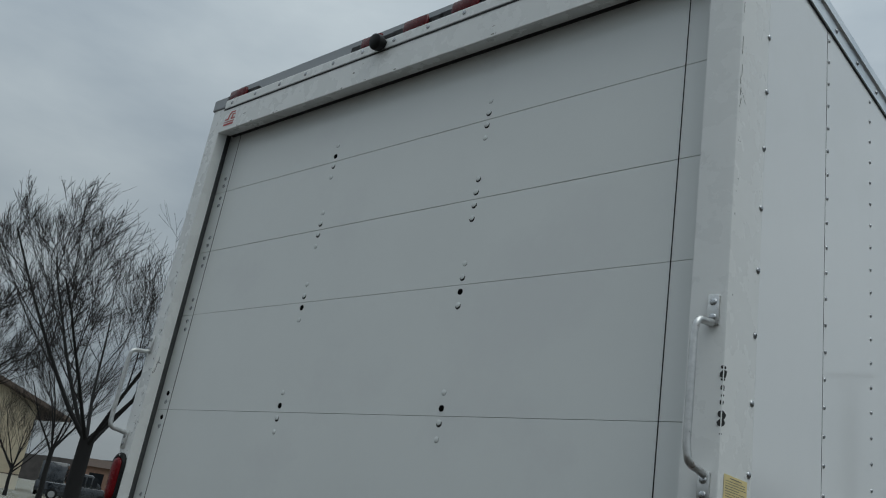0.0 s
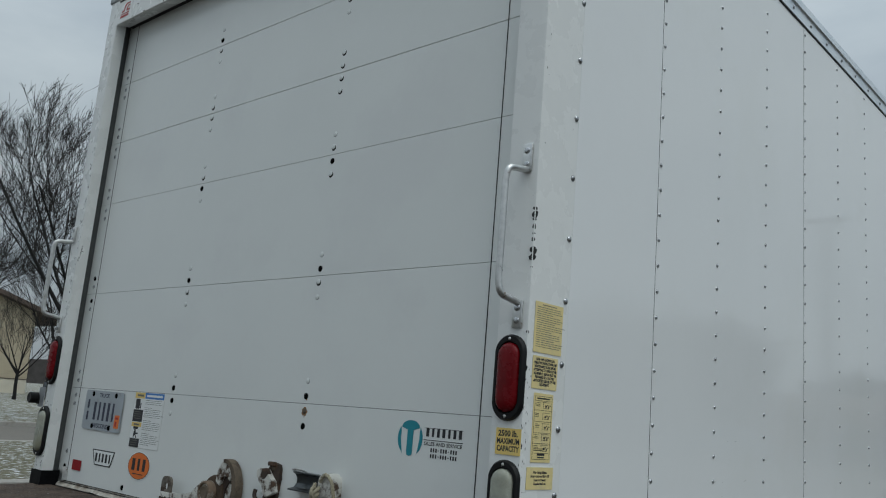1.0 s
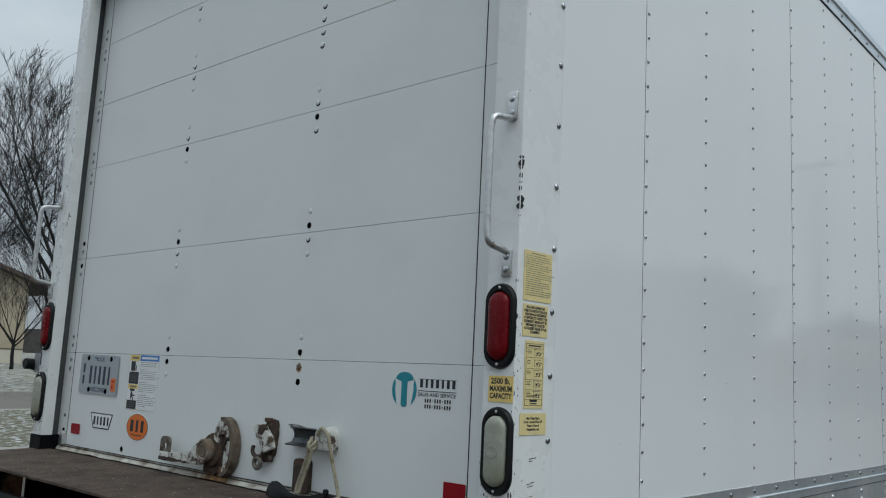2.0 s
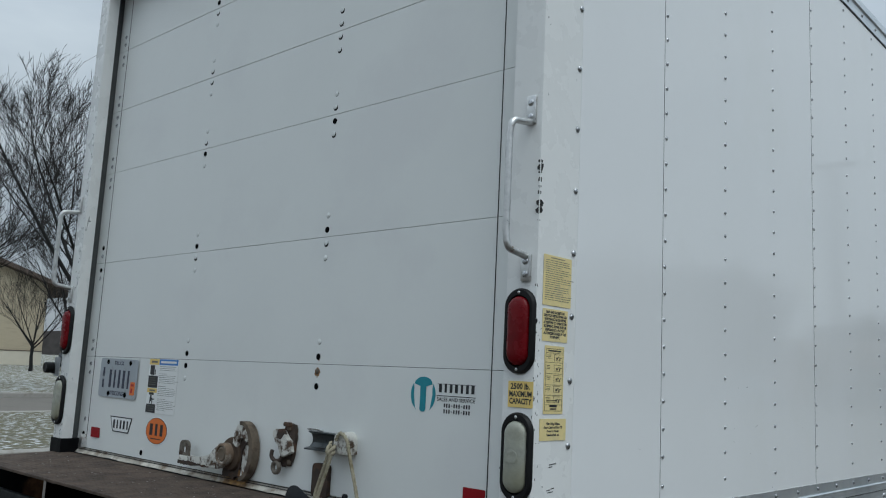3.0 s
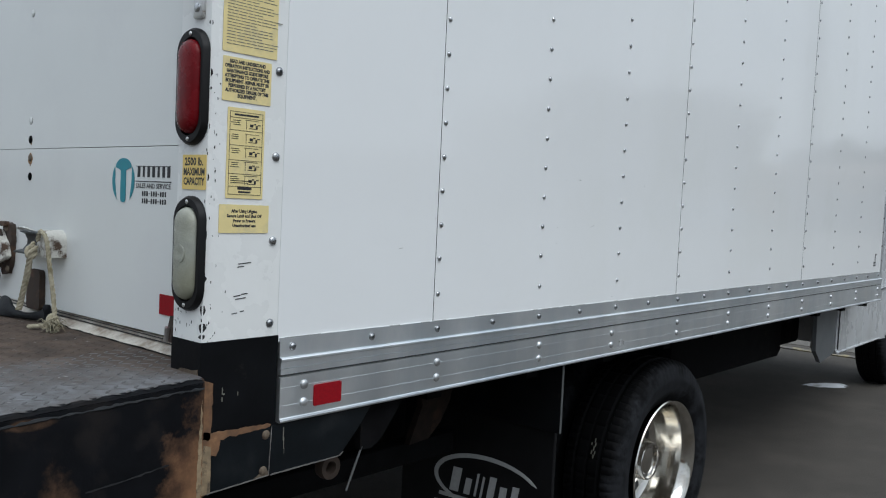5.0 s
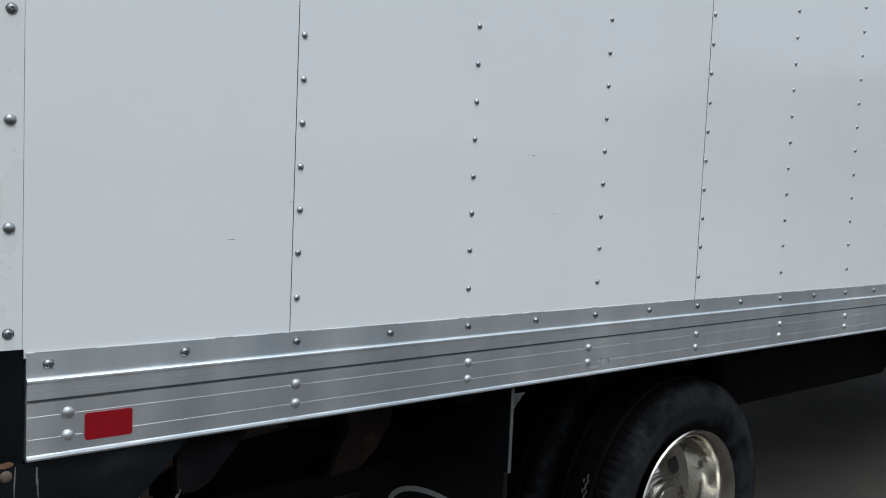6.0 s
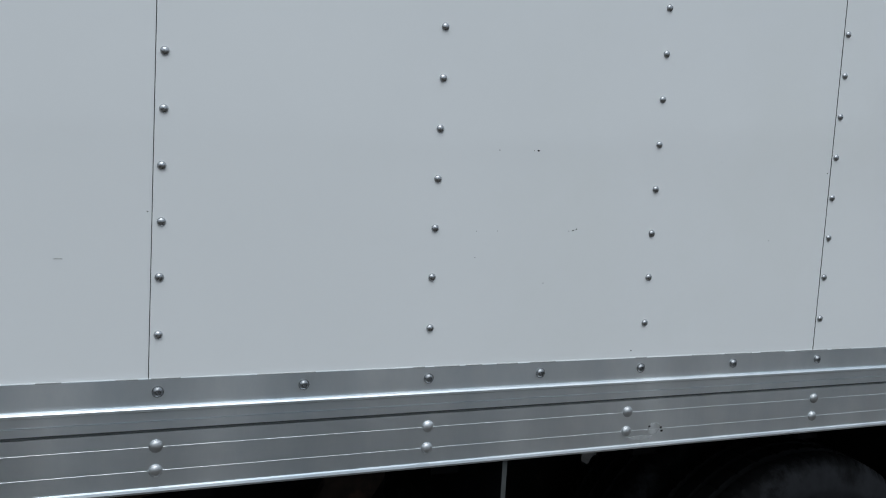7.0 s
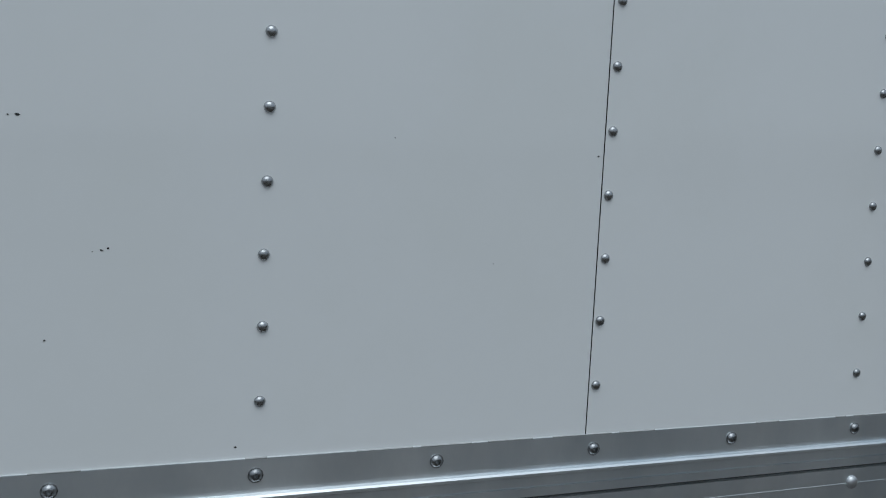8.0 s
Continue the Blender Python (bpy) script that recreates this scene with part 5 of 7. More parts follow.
bmesh.ops.bevel(bm, geom=list(bm.edges), offset=0.003, segments=1, affect="EDGES")
part("tab", bm, RUSTY_WHITE, stp, "white worn curved plate", True)
bm = bmesh.new()
prism(bm, ragged_line([(-0.998, 0.998), (-0.99, 1.014), (-0.972, 1.016), (-0.962, 1.003), (-0.972, 0.988), (-0.988, 0.984)], 6), "y", y0 - 0.0312, y0 - 0.02)
part("rust_spot", bm, LATCH_DARK, stp, "dark rusty spot")
bm = bmesh.new()
tube(bm, bend([(-1.024, y0 - 0.022, 0.95), (-1.026, y0 - 0.026, 0.932), (-1.01, y0 - 0.026, 0.918), (-0.985, y0 - 0.022, 0.92), (-0.955, y0 - 0.022, 0.944)], 0.012), 0.0062, 9)
part("hook_arm", bm, LATCH_DARK, stp, "dark rusty hook", True)
bm = bmesh.new()
tube(bm, [(-0.998 + 0.0155 * math.cos(k * 0.42), y0 - 0.024, 0.9 + 0.0155 * math.sin(k * 0.42)) for k in range(16)], 0.0075, 8)
part("eye", bm, LATCH_HASP, stp, "grey brown eye", True)
bm = bmesh.new()
box(bm, -0.982, -0.952, y0 - 0.022, y0 - 0.008, 1.024, 1.037, 0.003)
part("lip", bm, LATCH_DARK, stp)
for x, z in ((-0.962, 1.018), (-0.952, 0.918)):
    put(RUST_BOLT, "bolt", stp, pose(x, y0 - 0.012, z, 90, 0, 0))
# pull channel
bm = bmesh.new()
cen = 0.994
prism(bm, [(y0, cen + 0.026), (y0 - 0.026, cen + 0.026), (y0 - 0.026, cen + 0.0235), (y0 - 0.014, cen + 0.018), (y0 - 0.008, cen + 0.006), (y0 - 0.008, cen - 0.006), (y0 - 0.018, cen - 0.018), (y0 - 0.04, cen - 0.022), (y0 - 0.04, cen - 0.026), (y0, cen - 0.026)], "x", -0.852, -0.705)
pull = tp("pull_channel", bm, CHANNEL, "dark bent steel pull channel on the door", True)
bm = bmesh.new()
prism(bm, [(-0.716, 0.968)] + [(-0.69 + 0.026 * math.cos(radians(a)), 1.004 + 0.026 * math.sin(radians(a))) for a in range(180, -1, -18)] + [(-0.664, 0.968)], "y", y0 - 0.044, y0)
part("cleat", bm, RUSTY_WHITE, pull, "chipped white rope cleat", True)
bm = bmesh.new()
tube(bm, bend([(-0.85, y0 - 0.01, 1.021), (-0.848, y0 - 0.036, 1.027), (-0.81, y0 - 0.036, 1.029), (-0.806, y0 - 0.01, 1.021)], 0.008), 0.003, 6)
part("wire_loop", bm, STEEL, pull, "", True)
bm = bmesh.new()
prism(bm, rounded(0.07, 0.095, 0.012, -0.803, 0.882), "y", y0 - 0.014, y0)
tp("strap_keeper", bm, LATCH_DARK, "rusty brown strap keeper plate", True)
# roller hinges at the door's lower corners
bm = bmesh.new()
prism(bm, [(-0.199, 0.843), (-0.176, 0.843), (-0.176, 0.872), (-0.182, 0.894), (-0.19, 0.894), (-0.199, 0.868)], "y", y0 - 0.022, y0)
hinge = tp("roller_hinge", bm, LATCH_DARK, "rusty roller hinge at the door corner", True)
bm = bmesh.new()
tube(bm, [(-0.2, y0 - 0.022, 0.844), (-0.194, y0 - 0.024, 0.872)], 0.006, 8)
part("roller", bm, STEEL, hinge, "", True)
bm = bmesh.new()
prism(bm, [(-2.315, 0.843), (-2.288, 0.843), (-2.288, 0.872), (-2.3, 0.894), (-2.312, 0.894)], "y", y0 - 0.022, y0)
tp("roller_hinge", bm, STEEL, "steel roller hinge at the door corner", True)
put(DARK_BOLT, "bolt", truck, pose(-1.852, y0, 0.862, 90, 0, 0))
for x, z, ln in ((-0.8625, 1.176, 0.022), (-0.858, 1.226, 0.01), (-0.866, 1.19, 0.012)):
    bm = bmesh.new()
    prism(bm, ragged_line([(x - 0.0035, z + ln), (x + 0.0035, z + ln), (x + 0.001, z), (x - 0.001, z)], int(z * 1000)), "y", y0 - 0.0008, y0)
    tp("rust_drip", bm, RUST, "small rust run under a bolt")

# ---- liftgate step and bumper ----
def step_z(y):
    return 0.8175 + 0.04 * y


bm = bmesh.new()
top = [(-W + 0.02, 0.045), (-0.012, 0.045), (-0.012, -0.002), (0.0135, -0.004), (0.0135, -0.362), (-0.06, -0.362), (-0.12, -0.325), (-W + 0.02, -0.325)]
up = [bm.verts.new((x, y, step_z(y))) for x, y in top]
dn = [bm.verts.new((x, y, step_z(y) - 0.008)) for x, y in top]
bm.faces.new(up)
bm.faces.new(dn[::-1])
for i in range(len(top)):
    j = (i + 1) % len(top)
    bm.faces.new((up[i], up[j], dn[j], dn[i]))
step = tp("step_plate", bm, TREAD, "rusty diamond tread step plate of the liftgate")
bm = bmesh.new()
lug = [(-0.0125, 0), (-0.006, 0.0028), (0.006, 0.0028), (0.0125, 0), (0.006, -0.0028), (-0.006, -0.0028)]
lb = bmesh.new()
stepped(lb, [(lug, -0.0003), ([(0.75 * p, 0.75 * q) for p, q in lug], 0.0007)])
lug_ob = part("tread_lug", lb, NEAR_LUG)
LUG = lug_ob.data
bpy.data.objects.remove(lug_ob)
nx, ny = 120, 15
for i in range(nx):
    for j in range(ny):
        x, y = -W + 0.05 + i * 0.0202, 0.03 - j * 0.0242
        if y < (-0.35 if x > -0.09 else -0.31) or (x > -0.03 and y > -0.012):
            continue
        ang = radians(45 if (i + j) % 2 else -45)
        if x > -0.3:
            put(LUG, "tread_lug", step, pose(x, y, step_z(y), 2.29, 0, math.degrees(ang)))
            continue
        c, s = math.cos(ang), math.sin(ang)
        base_v = [bm.verts.new((x + p * c - q * s, y + p * s + q * c, step_z(y + p * s + q * c) - 0.0002)) for p, q in lug]
        top_v = [bm.verts.new((x + 0.75 * (p * c - q * s), y + 0.75 * (p * s + q * c), step_z(y + 0.75 * (p * s + q * c)) + 0.0008)) for p, q in lug]
        bm.faces.new(top_v)
        for k in range(6):
            bm.faces.new((base_v[k], base_v[(k + 1) % 6], top_v[(k + 1) % 6], top_v[k]))
tp("tread_pattern", bm, TREAD_LUG, "", False, step)["kind"] = "stuff"
bm = bmesh.new()
box(bm, -W + 0.02, -0.12, -0.327, -0.318, 0.7955, 0.8035, 0.001)
tp("step_lip", bm, TREAD)
bm = bmesh.new()
box(bm, -0.44, -0.37, -0.33, -0.322, 0.762, 0.8, 0.001)
tp("step_tab", bm, DUSTY_SHEEN_BLACK)
# dark plates added under the step to block the bright ground beyond
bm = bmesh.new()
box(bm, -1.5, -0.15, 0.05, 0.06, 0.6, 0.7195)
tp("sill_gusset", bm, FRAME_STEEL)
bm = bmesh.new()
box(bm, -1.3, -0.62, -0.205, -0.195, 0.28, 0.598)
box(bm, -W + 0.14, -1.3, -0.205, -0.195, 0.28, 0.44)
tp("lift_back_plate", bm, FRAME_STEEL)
# right side box of the bumper
bm = bmesh.new()
prism(bm, [(-0.366, step_z(-0.366) - 0.009), (-0.004, step_z(0) - 0.009), (-0.004, 0.4), (-0.366, 0.4)], "x", 0.008, 0.021)
bs = tp("bumper_side", bm, BUMPER_STEEL, "black steel bumper side with rust streaks", True)
bm = bmesh.new()
er = random.Random(9)
ys = [-0.362 + 0.358 * k / 40 for k in range(41)]
tube(bm, [(0.0135 + er.uniform(-0.0006, 0.0006), y, step_z(y) - 0.0075 + er.uniform(-0.0007, 0.0005)) for y in ys], [0.0068 + er.uniform(-0.0006, 0.0006) for y in ys], 8)
part("fold_edge", bm, BUMPER_STEEL, bs, "", True)
bm = bmesh.new()
tube(bm, [(0.0205 + er.uniform(-0.0006, 0.0006), y, step_z(y) - 0.017 + er.uniform(-0.0015, 0.0012)) for y in ys], [0.0026 + er.uniform(-0.0014, 0.0012) for y in ys], 6)
part("weld_bead", bm, DUSTY_SHEEN_BLACK, bs, "scuffed weld bead", True)
bm = bmesh.new()
prism(bm, [(-0.1, 0.4), (-0.1, 0.74), (-0.085, 0.794), (0.0075, 0.794), (0.0075, 0.4)], "y", -0.366, -0.354)
bp = tp("bumper_end_plate", bm, DUSTY_SHEEN_BLACK, "black steel bumper end plate with a bolt hole")
bm = bmesh.new()
lathe(bm, [(0.008, 0), (0.007, 0.0008), (0.001, 0.0009)], 14, pose(-0.04, -0.366, 0.73, 90, 0, 0))
part("bolt_hole", bm, VOID, bp)
bm = bmesh.new()
box(bm, -0.1, -0.09, -0.354, 0.0, 0.4, 0.79)
tp("bumper_web", bm, FRAME_STEEL)
bm = bmesh.new()
prism(bm, [(-0.33, step_z(-0.33) - 0.009), (-0.004, step_z(0) - 0.009), (-0.004, 0.4), (-0.33, 0.4)], "x", -W - 0.031, -W - 0.018)
tp("bumper_side", bm, BUMPER_STEEL, "black steel bumper side with rust streaks")
bm = bmesh.new()
prism(bm, [(0.0, 0.70), (0.45, 0.7065), (0.41, 0.66), (0.345, 0.6), (0.33, 0.5), (0.0, 0.5)], "x", -W - 0.004, -W + 0.006)
tp("skirt_plate", bm, BLACK_STEEL, "black steel skirt plate under the corner")
# lower skirt plates
bm = bmesh.new()
prism(bm, [(0.0, 0.70), (0.152, 0.7045), (0.152, 0.611), (0.07, 0.607), (0.0, 0.603)], "x", -0.006, 0.004)
prism(bm, [(0.155, 0.7045), (0.416, 0.7065), (0.378, 0.662), (0.33, 0.6135), (0.155, 0.611)], "x", -0.006, 0.003)
sk = tp("skirt_plate", bm, SKIRT_PAINT, "black steel skirt plates under the corner with pale worn edges")
for y, z in ((0.142, 0.69), (0.138, 0.623)):
    put(RUST_BOLT, "bolt", sk, pose(0.004, y, z, 0, 90, 0))

def ragged(pts, step, amp, seed):
    """An outline with a wandering, bitten edge."""
    rr, out = random.Random(seed), []
    for (a, b), (c, d) in zip(pts, pts[1:] + pts[:1]):
        k = max(1, int(math.hypot(c - a, d - b) / step))
        for i in range(k):
            out.append((a + (c - a) * i / k + rr.uniform(-amp, amp), b + (d - b) * i / k + rr.uniform(-amp, amp)))
    return out


for pts, x0, seed, mat in (([(0.0, 0.696), (0.04, 0.699), (0.15, 0.7045), (0.152, 0.7095), (0.04, 0.713), (0.0, 0.718)], 0.0045, 1, SEAM_RUST),
                           ([(0.0, 0.604), (0.02, 0.606), (0.024, 0.8), (0.0, 0.81)], 0.0045, 2, SEAM_RUST),
                           ([(0.0, 0.675), (0.035, 0.672), (0.042, 0.7), (0.0, 0.705)], 0.0052, 3, SEAM_RUST),
                           ([(0.115, 0.6105), (0.151, 0.612), (0.152, 0.62), (0.144, 0.627), (0.136, 0.62)], 0.0045, 4, LATCH_BROWN)):
    bm = bmesh.new()
    prism(bm, ragged(pts, 0.008, 0.0022, seed), "x", x0 - 0.002, x0)
    tp("rust_scale", bm, mat, "flaking rust along the corner seam")
for pts, seed, mat in (([(0.018, 0.6052), (0.15, 0.6112), (0.15, 0.6128), (0.018, 0.6072)], 41, FLECK), ([(0.156, 0.6112), (0.33, 0.6137), (0.338, 0.6215), (0.328, 0.6158), (0.156, 0.613)], 42, FLECK),
                       ([(0.1505, 0.613), (0.1518, 0.613), (0.1552, 0.703), (0.1538, 0.703)], 43, FLECK), ([(0.004, 0.606), (0.024, 0.608), (0.023, 0.69), (0.007, 0.695)], 44, BARE_EDGE)):
    bm = bmesh.new()
    prism(bm, ragged(pts, 0.01, 0.0005, seed), "x", 0.0036, 0.0052 if seed < 44 else 0.0058)
    tp("rust_scale", bm, mat, "pale worn edge of the skirt plate" if seed < 44 else "brown worn edge of the corner")
bm = bmesh.new()
prism(bm, ragged([(-0.09, 0.803), (-0.005, 0.803), (-0.004, 0.826), (-0.05, 0.822), (-0.09, 0.812)], 0.008, 0.002, 6), "y", -0.0032, -0.0018)
tp("rust_scale", bm, LATCH_BROWN, "flaking rust at the foot of the post")
for pts, seed, mat, label in (([(-0.016, 0.42), (-0.006, 0.42), (-0.005, 0.7), (-0.008, 0.78), (-0.013, 0.7)], 11, BARE_EDGE, "beige bare steel along the bumper edge"),
                              ([(-0.21, 0.664), (-0.15, 0.668), (-0.07, 0.679), (-0.068, 0.6815), (-0.15, 0.6705), (-0.21, 0.666)], 12, SCUFF_GREY, "pale scuff across black paint"),
                              ([(-0.17, 0.6), (-0.163, 0.595), (-0.155, 0.602), (-0.157, 0.622), (-0.167, 0.624)], 13, SCUFF_GREY, "pale scuff across black paint")):
    bm = bmesh.new()
    prism(bm, ragged(pts, 0.008, 0.0012, seed), "x", 0.02, 0.0214)
    tp("paint_wear", bm, mat, label)
bars("scratch_mark", [(0.045, 0.785, 0.002, 0.012), (0.048, 0.779, 0.004, 0.003), (0.045, 0.77, 0.003, 0.008), (0.078, 0.776, 0.0016, 0.007)], on_side(0.0022, 0, 0), GREY_INK, truck)
bars("scratch_mark", [(0.184, 0.684, 0.0022, 0.026), (0.1856, 0.667, 0.0015, 0.024), (0.1866, 0.652, 0.0008, 0.012)], on_side(0.0034, 0, 0), GREY_INK, truck)
bm = bmesh.new()
wr = random.Random(31)
for k in range(46):
    z, h = wr.uniform(0.42, 0.79), wr.uniform(0.002, 0.012)
    w = wr.uniform(0.0008, 0.0035)
    prism(bm, [(0.0075 - w, z), (0.0074, z + 0.1 * h), (0.0074, z + h), (0.0075 - 0.4 * w, z + 0.8 * h)], "y", -0.3664, -0.366)
tp("worn_edge", bm, FLECK, "bare metal worn through along the edges")["kind"] = "stuff"
# beams, springs and arms of the liftgate below the step
bm = bmesh.new()
box(bm, -W + 0.1, -0.1, -0.27, -0.25, 0.6, 0.71, 0.006)
tp("lift_beam", bm, SKIRT_PAINT, "black steel beam of the folded liftgate", True)
bm = bmesh.new()
box(bm, -W + 0.15, -0.2, -0.36, -0.28, 0.42, 0.5, 0.008)
tp("lift_beam", bm, BLACK_STEEL, "lower black steel beam of the liftgate", True)
def ear_plate(bm, x, w, boss):
    """A tapered ear welded to the beam, round at its pin, with a worn rim."""
    pts = [(-0.27, 0.635), (-0.27, 0.722)] + [(-0.362 + 0.028 * math.cos(radians(a)), 0.66 + 0.028 * math.sin(radians(a))) for a in range(75, 276, 20)]
    prism(bm, pts, "x", x, x + w)
    tube(bm, [(x + w / 2, p, q) for p, q in pts], w * 0.62, 6)
    if boss:
        lathe(bm, [(0.02, 0), (0.02, 0.008), (0.017, 0.011), (0.009, 0.011), (0.008, 0.014), (0.001, 0.014)], 16, pose(x + w, -0.362, 0.66, 0, 90, 0))


def link_plate(bm, x, w):
    """A flat link with round ends that hangs from the pin."""
    pts = [(-0.35 + 0.022 * math.cos(radians(a)), 0.675 + 0.022 * math.sin(radians(a))) for a in range(0, 181, 20)] + [(-0.38 + 0.02 * math.cos(radians(a)), 0.572 + 0.02 * math.sin(radians(a))) for a in range(180, 361, 20)]
    prism(bm, pts, "x", x, x + w)
    tube(bm, [(x + w / 2, p, q) for p, q in pts + pts[:1]], w * 0.62, 6)


SX = -0.835
bm = bmesh.new()
tube(bm, [(SX + 0.2 * k / 230, -0.362 + 0.024 * math.cos(k * 0.42), 0.66 + 0.024 * math.sin(k * 0.42)) for k in range(231)], 0.0056, 6)
sp = tp("torsion_spring", bm, SPRING_RUST, "rusty coil spring between lugs", True)
bm = bmesh.new()
tube(bm, [(SX - 0.06, -0.362, 0.66), (SX + 0.355, -0.362, 0.66)], 0.015, 14)
part("pin", bm, FRAME_STEEL, sp, "", True)
bm = bmesh.new()
box(bm, SX - 0.06, SX + 0.06, -0.385, -0.33, 0.697, 0.703, 0.002)
part("cover_strip", bm, BLACK_STEEL, sp, "", True)
for dx in (0.205, 0.238):
    bm = bmesh.new()
    link_plate(bm, SX + dx, 0.0055)
    part("link", bm, DUSTY_SHEEN_BLACK, sp, "", True)
bm = bmesh.new()
box(bm, SX + 0.205, SX + 0.243, -0.398, -0.362, 0.556, 0.575, 0.004)
part("link_foot", bm, SPRING_RUST, sp, "", True)
for dx, boss in ((-0.055, False), (0.268, False), (0.35, True)):
    bm = bmesh.new()
    ear_plate(bm, SX + dx, 0.006, boss)
    part("ear", bm, DUSTY_SHEEN_BLACK, sp, "", True)
bm = bmesh.new()
tube(bm, bend([(SX + 0.31, -0.355, 0.63), (SX + 0.32, -0.36, 0.54), (SX + 0.36, -0.34, 0.42)], 0.03), 0.022, 10)
part("rusty_link", bm, SPRING_RUST, sp, "rusty brown link", True)

# flecks of bare steel on the step
bm = bmesh.new()
fr = random.Random(77)
for k in range(170):
    x, y = fr.uniform(-W + 0.05, -0.02), fr.uniform(-0.31, 0.02)
    ln, wd, a = fr.uniform(0.002, 0.007), fr.uniform(0.0008, 0.0025), fr.gauss(0, 0.6)
    pts = [(x + ln * p * math.cos(a) - wd * q * math.sin(a), y + ln * p * math.sin(a) + wd * q * math.cos(a)) for p, q in ((-1, 0), (-0.4, 0.8), (0.5, 1), (1, 0), (0.3, -0.9), (-0.6, -0.7))]
    bm.faces.new([bm.verts.new((u, v, step_z(v) + 0.0011)) for u, v in pts])
tp("scratch_wear", bm, FLECK, "bright scratches worn into the tread", False, step)["kind"] = "stuff"

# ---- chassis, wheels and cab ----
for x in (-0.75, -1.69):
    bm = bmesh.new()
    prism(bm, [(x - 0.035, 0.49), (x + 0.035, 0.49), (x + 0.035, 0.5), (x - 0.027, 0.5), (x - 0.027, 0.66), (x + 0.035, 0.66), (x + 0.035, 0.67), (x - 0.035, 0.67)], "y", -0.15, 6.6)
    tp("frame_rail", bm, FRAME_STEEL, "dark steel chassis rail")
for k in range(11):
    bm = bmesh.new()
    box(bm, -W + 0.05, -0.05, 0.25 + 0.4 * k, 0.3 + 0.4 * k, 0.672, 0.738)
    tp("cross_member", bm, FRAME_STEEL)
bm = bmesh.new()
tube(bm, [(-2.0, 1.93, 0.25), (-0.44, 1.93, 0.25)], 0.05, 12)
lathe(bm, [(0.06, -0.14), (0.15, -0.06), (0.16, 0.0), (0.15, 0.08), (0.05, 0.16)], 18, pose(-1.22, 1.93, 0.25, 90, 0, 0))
tp("rear_axle", bm, FRAME_STEEL, "near-black rear axle", True)
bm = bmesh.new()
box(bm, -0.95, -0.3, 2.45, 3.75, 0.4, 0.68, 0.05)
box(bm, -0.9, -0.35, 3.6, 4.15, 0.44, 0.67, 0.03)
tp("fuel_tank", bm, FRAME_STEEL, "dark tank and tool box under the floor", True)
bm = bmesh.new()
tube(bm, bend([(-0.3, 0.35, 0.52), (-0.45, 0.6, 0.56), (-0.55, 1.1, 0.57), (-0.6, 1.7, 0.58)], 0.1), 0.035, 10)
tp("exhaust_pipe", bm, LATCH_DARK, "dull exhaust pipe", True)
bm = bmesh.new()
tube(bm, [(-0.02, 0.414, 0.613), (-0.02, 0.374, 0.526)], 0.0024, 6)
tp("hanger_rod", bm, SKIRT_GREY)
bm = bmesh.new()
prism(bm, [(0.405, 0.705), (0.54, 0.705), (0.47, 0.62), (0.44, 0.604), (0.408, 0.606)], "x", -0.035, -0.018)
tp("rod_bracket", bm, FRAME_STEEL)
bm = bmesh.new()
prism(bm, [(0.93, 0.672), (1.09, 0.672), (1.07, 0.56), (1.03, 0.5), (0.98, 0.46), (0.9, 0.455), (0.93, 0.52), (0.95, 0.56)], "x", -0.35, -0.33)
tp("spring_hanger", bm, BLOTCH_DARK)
# added backing box that keeps the gap behind the bar dark
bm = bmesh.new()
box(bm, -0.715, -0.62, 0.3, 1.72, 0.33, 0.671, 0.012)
tp("hydraulic_box", bm, FRAME_STEEL, "dark box added as backing under the floor", True)
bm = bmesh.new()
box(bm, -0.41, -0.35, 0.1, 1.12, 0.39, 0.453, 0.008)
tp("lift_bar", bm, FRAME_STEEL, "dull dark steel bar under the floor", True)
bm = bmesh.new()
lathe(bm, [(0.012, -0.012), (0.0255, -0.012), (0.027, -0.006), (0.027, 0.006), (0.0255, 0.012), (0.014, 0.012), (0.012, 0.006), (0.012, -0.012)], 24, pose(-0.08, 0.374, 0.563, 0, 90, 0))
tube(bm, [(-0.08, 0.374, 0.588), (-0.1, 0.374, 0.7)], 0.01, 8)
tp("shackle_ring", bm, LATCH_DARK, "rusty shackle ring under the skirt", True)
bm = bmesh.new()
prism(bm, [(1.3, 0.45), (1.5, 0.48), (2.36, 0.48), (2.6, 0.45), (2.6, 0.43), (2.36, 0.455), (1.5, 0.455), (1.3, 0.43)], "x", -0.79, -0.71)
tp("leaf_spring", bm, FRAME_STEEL)


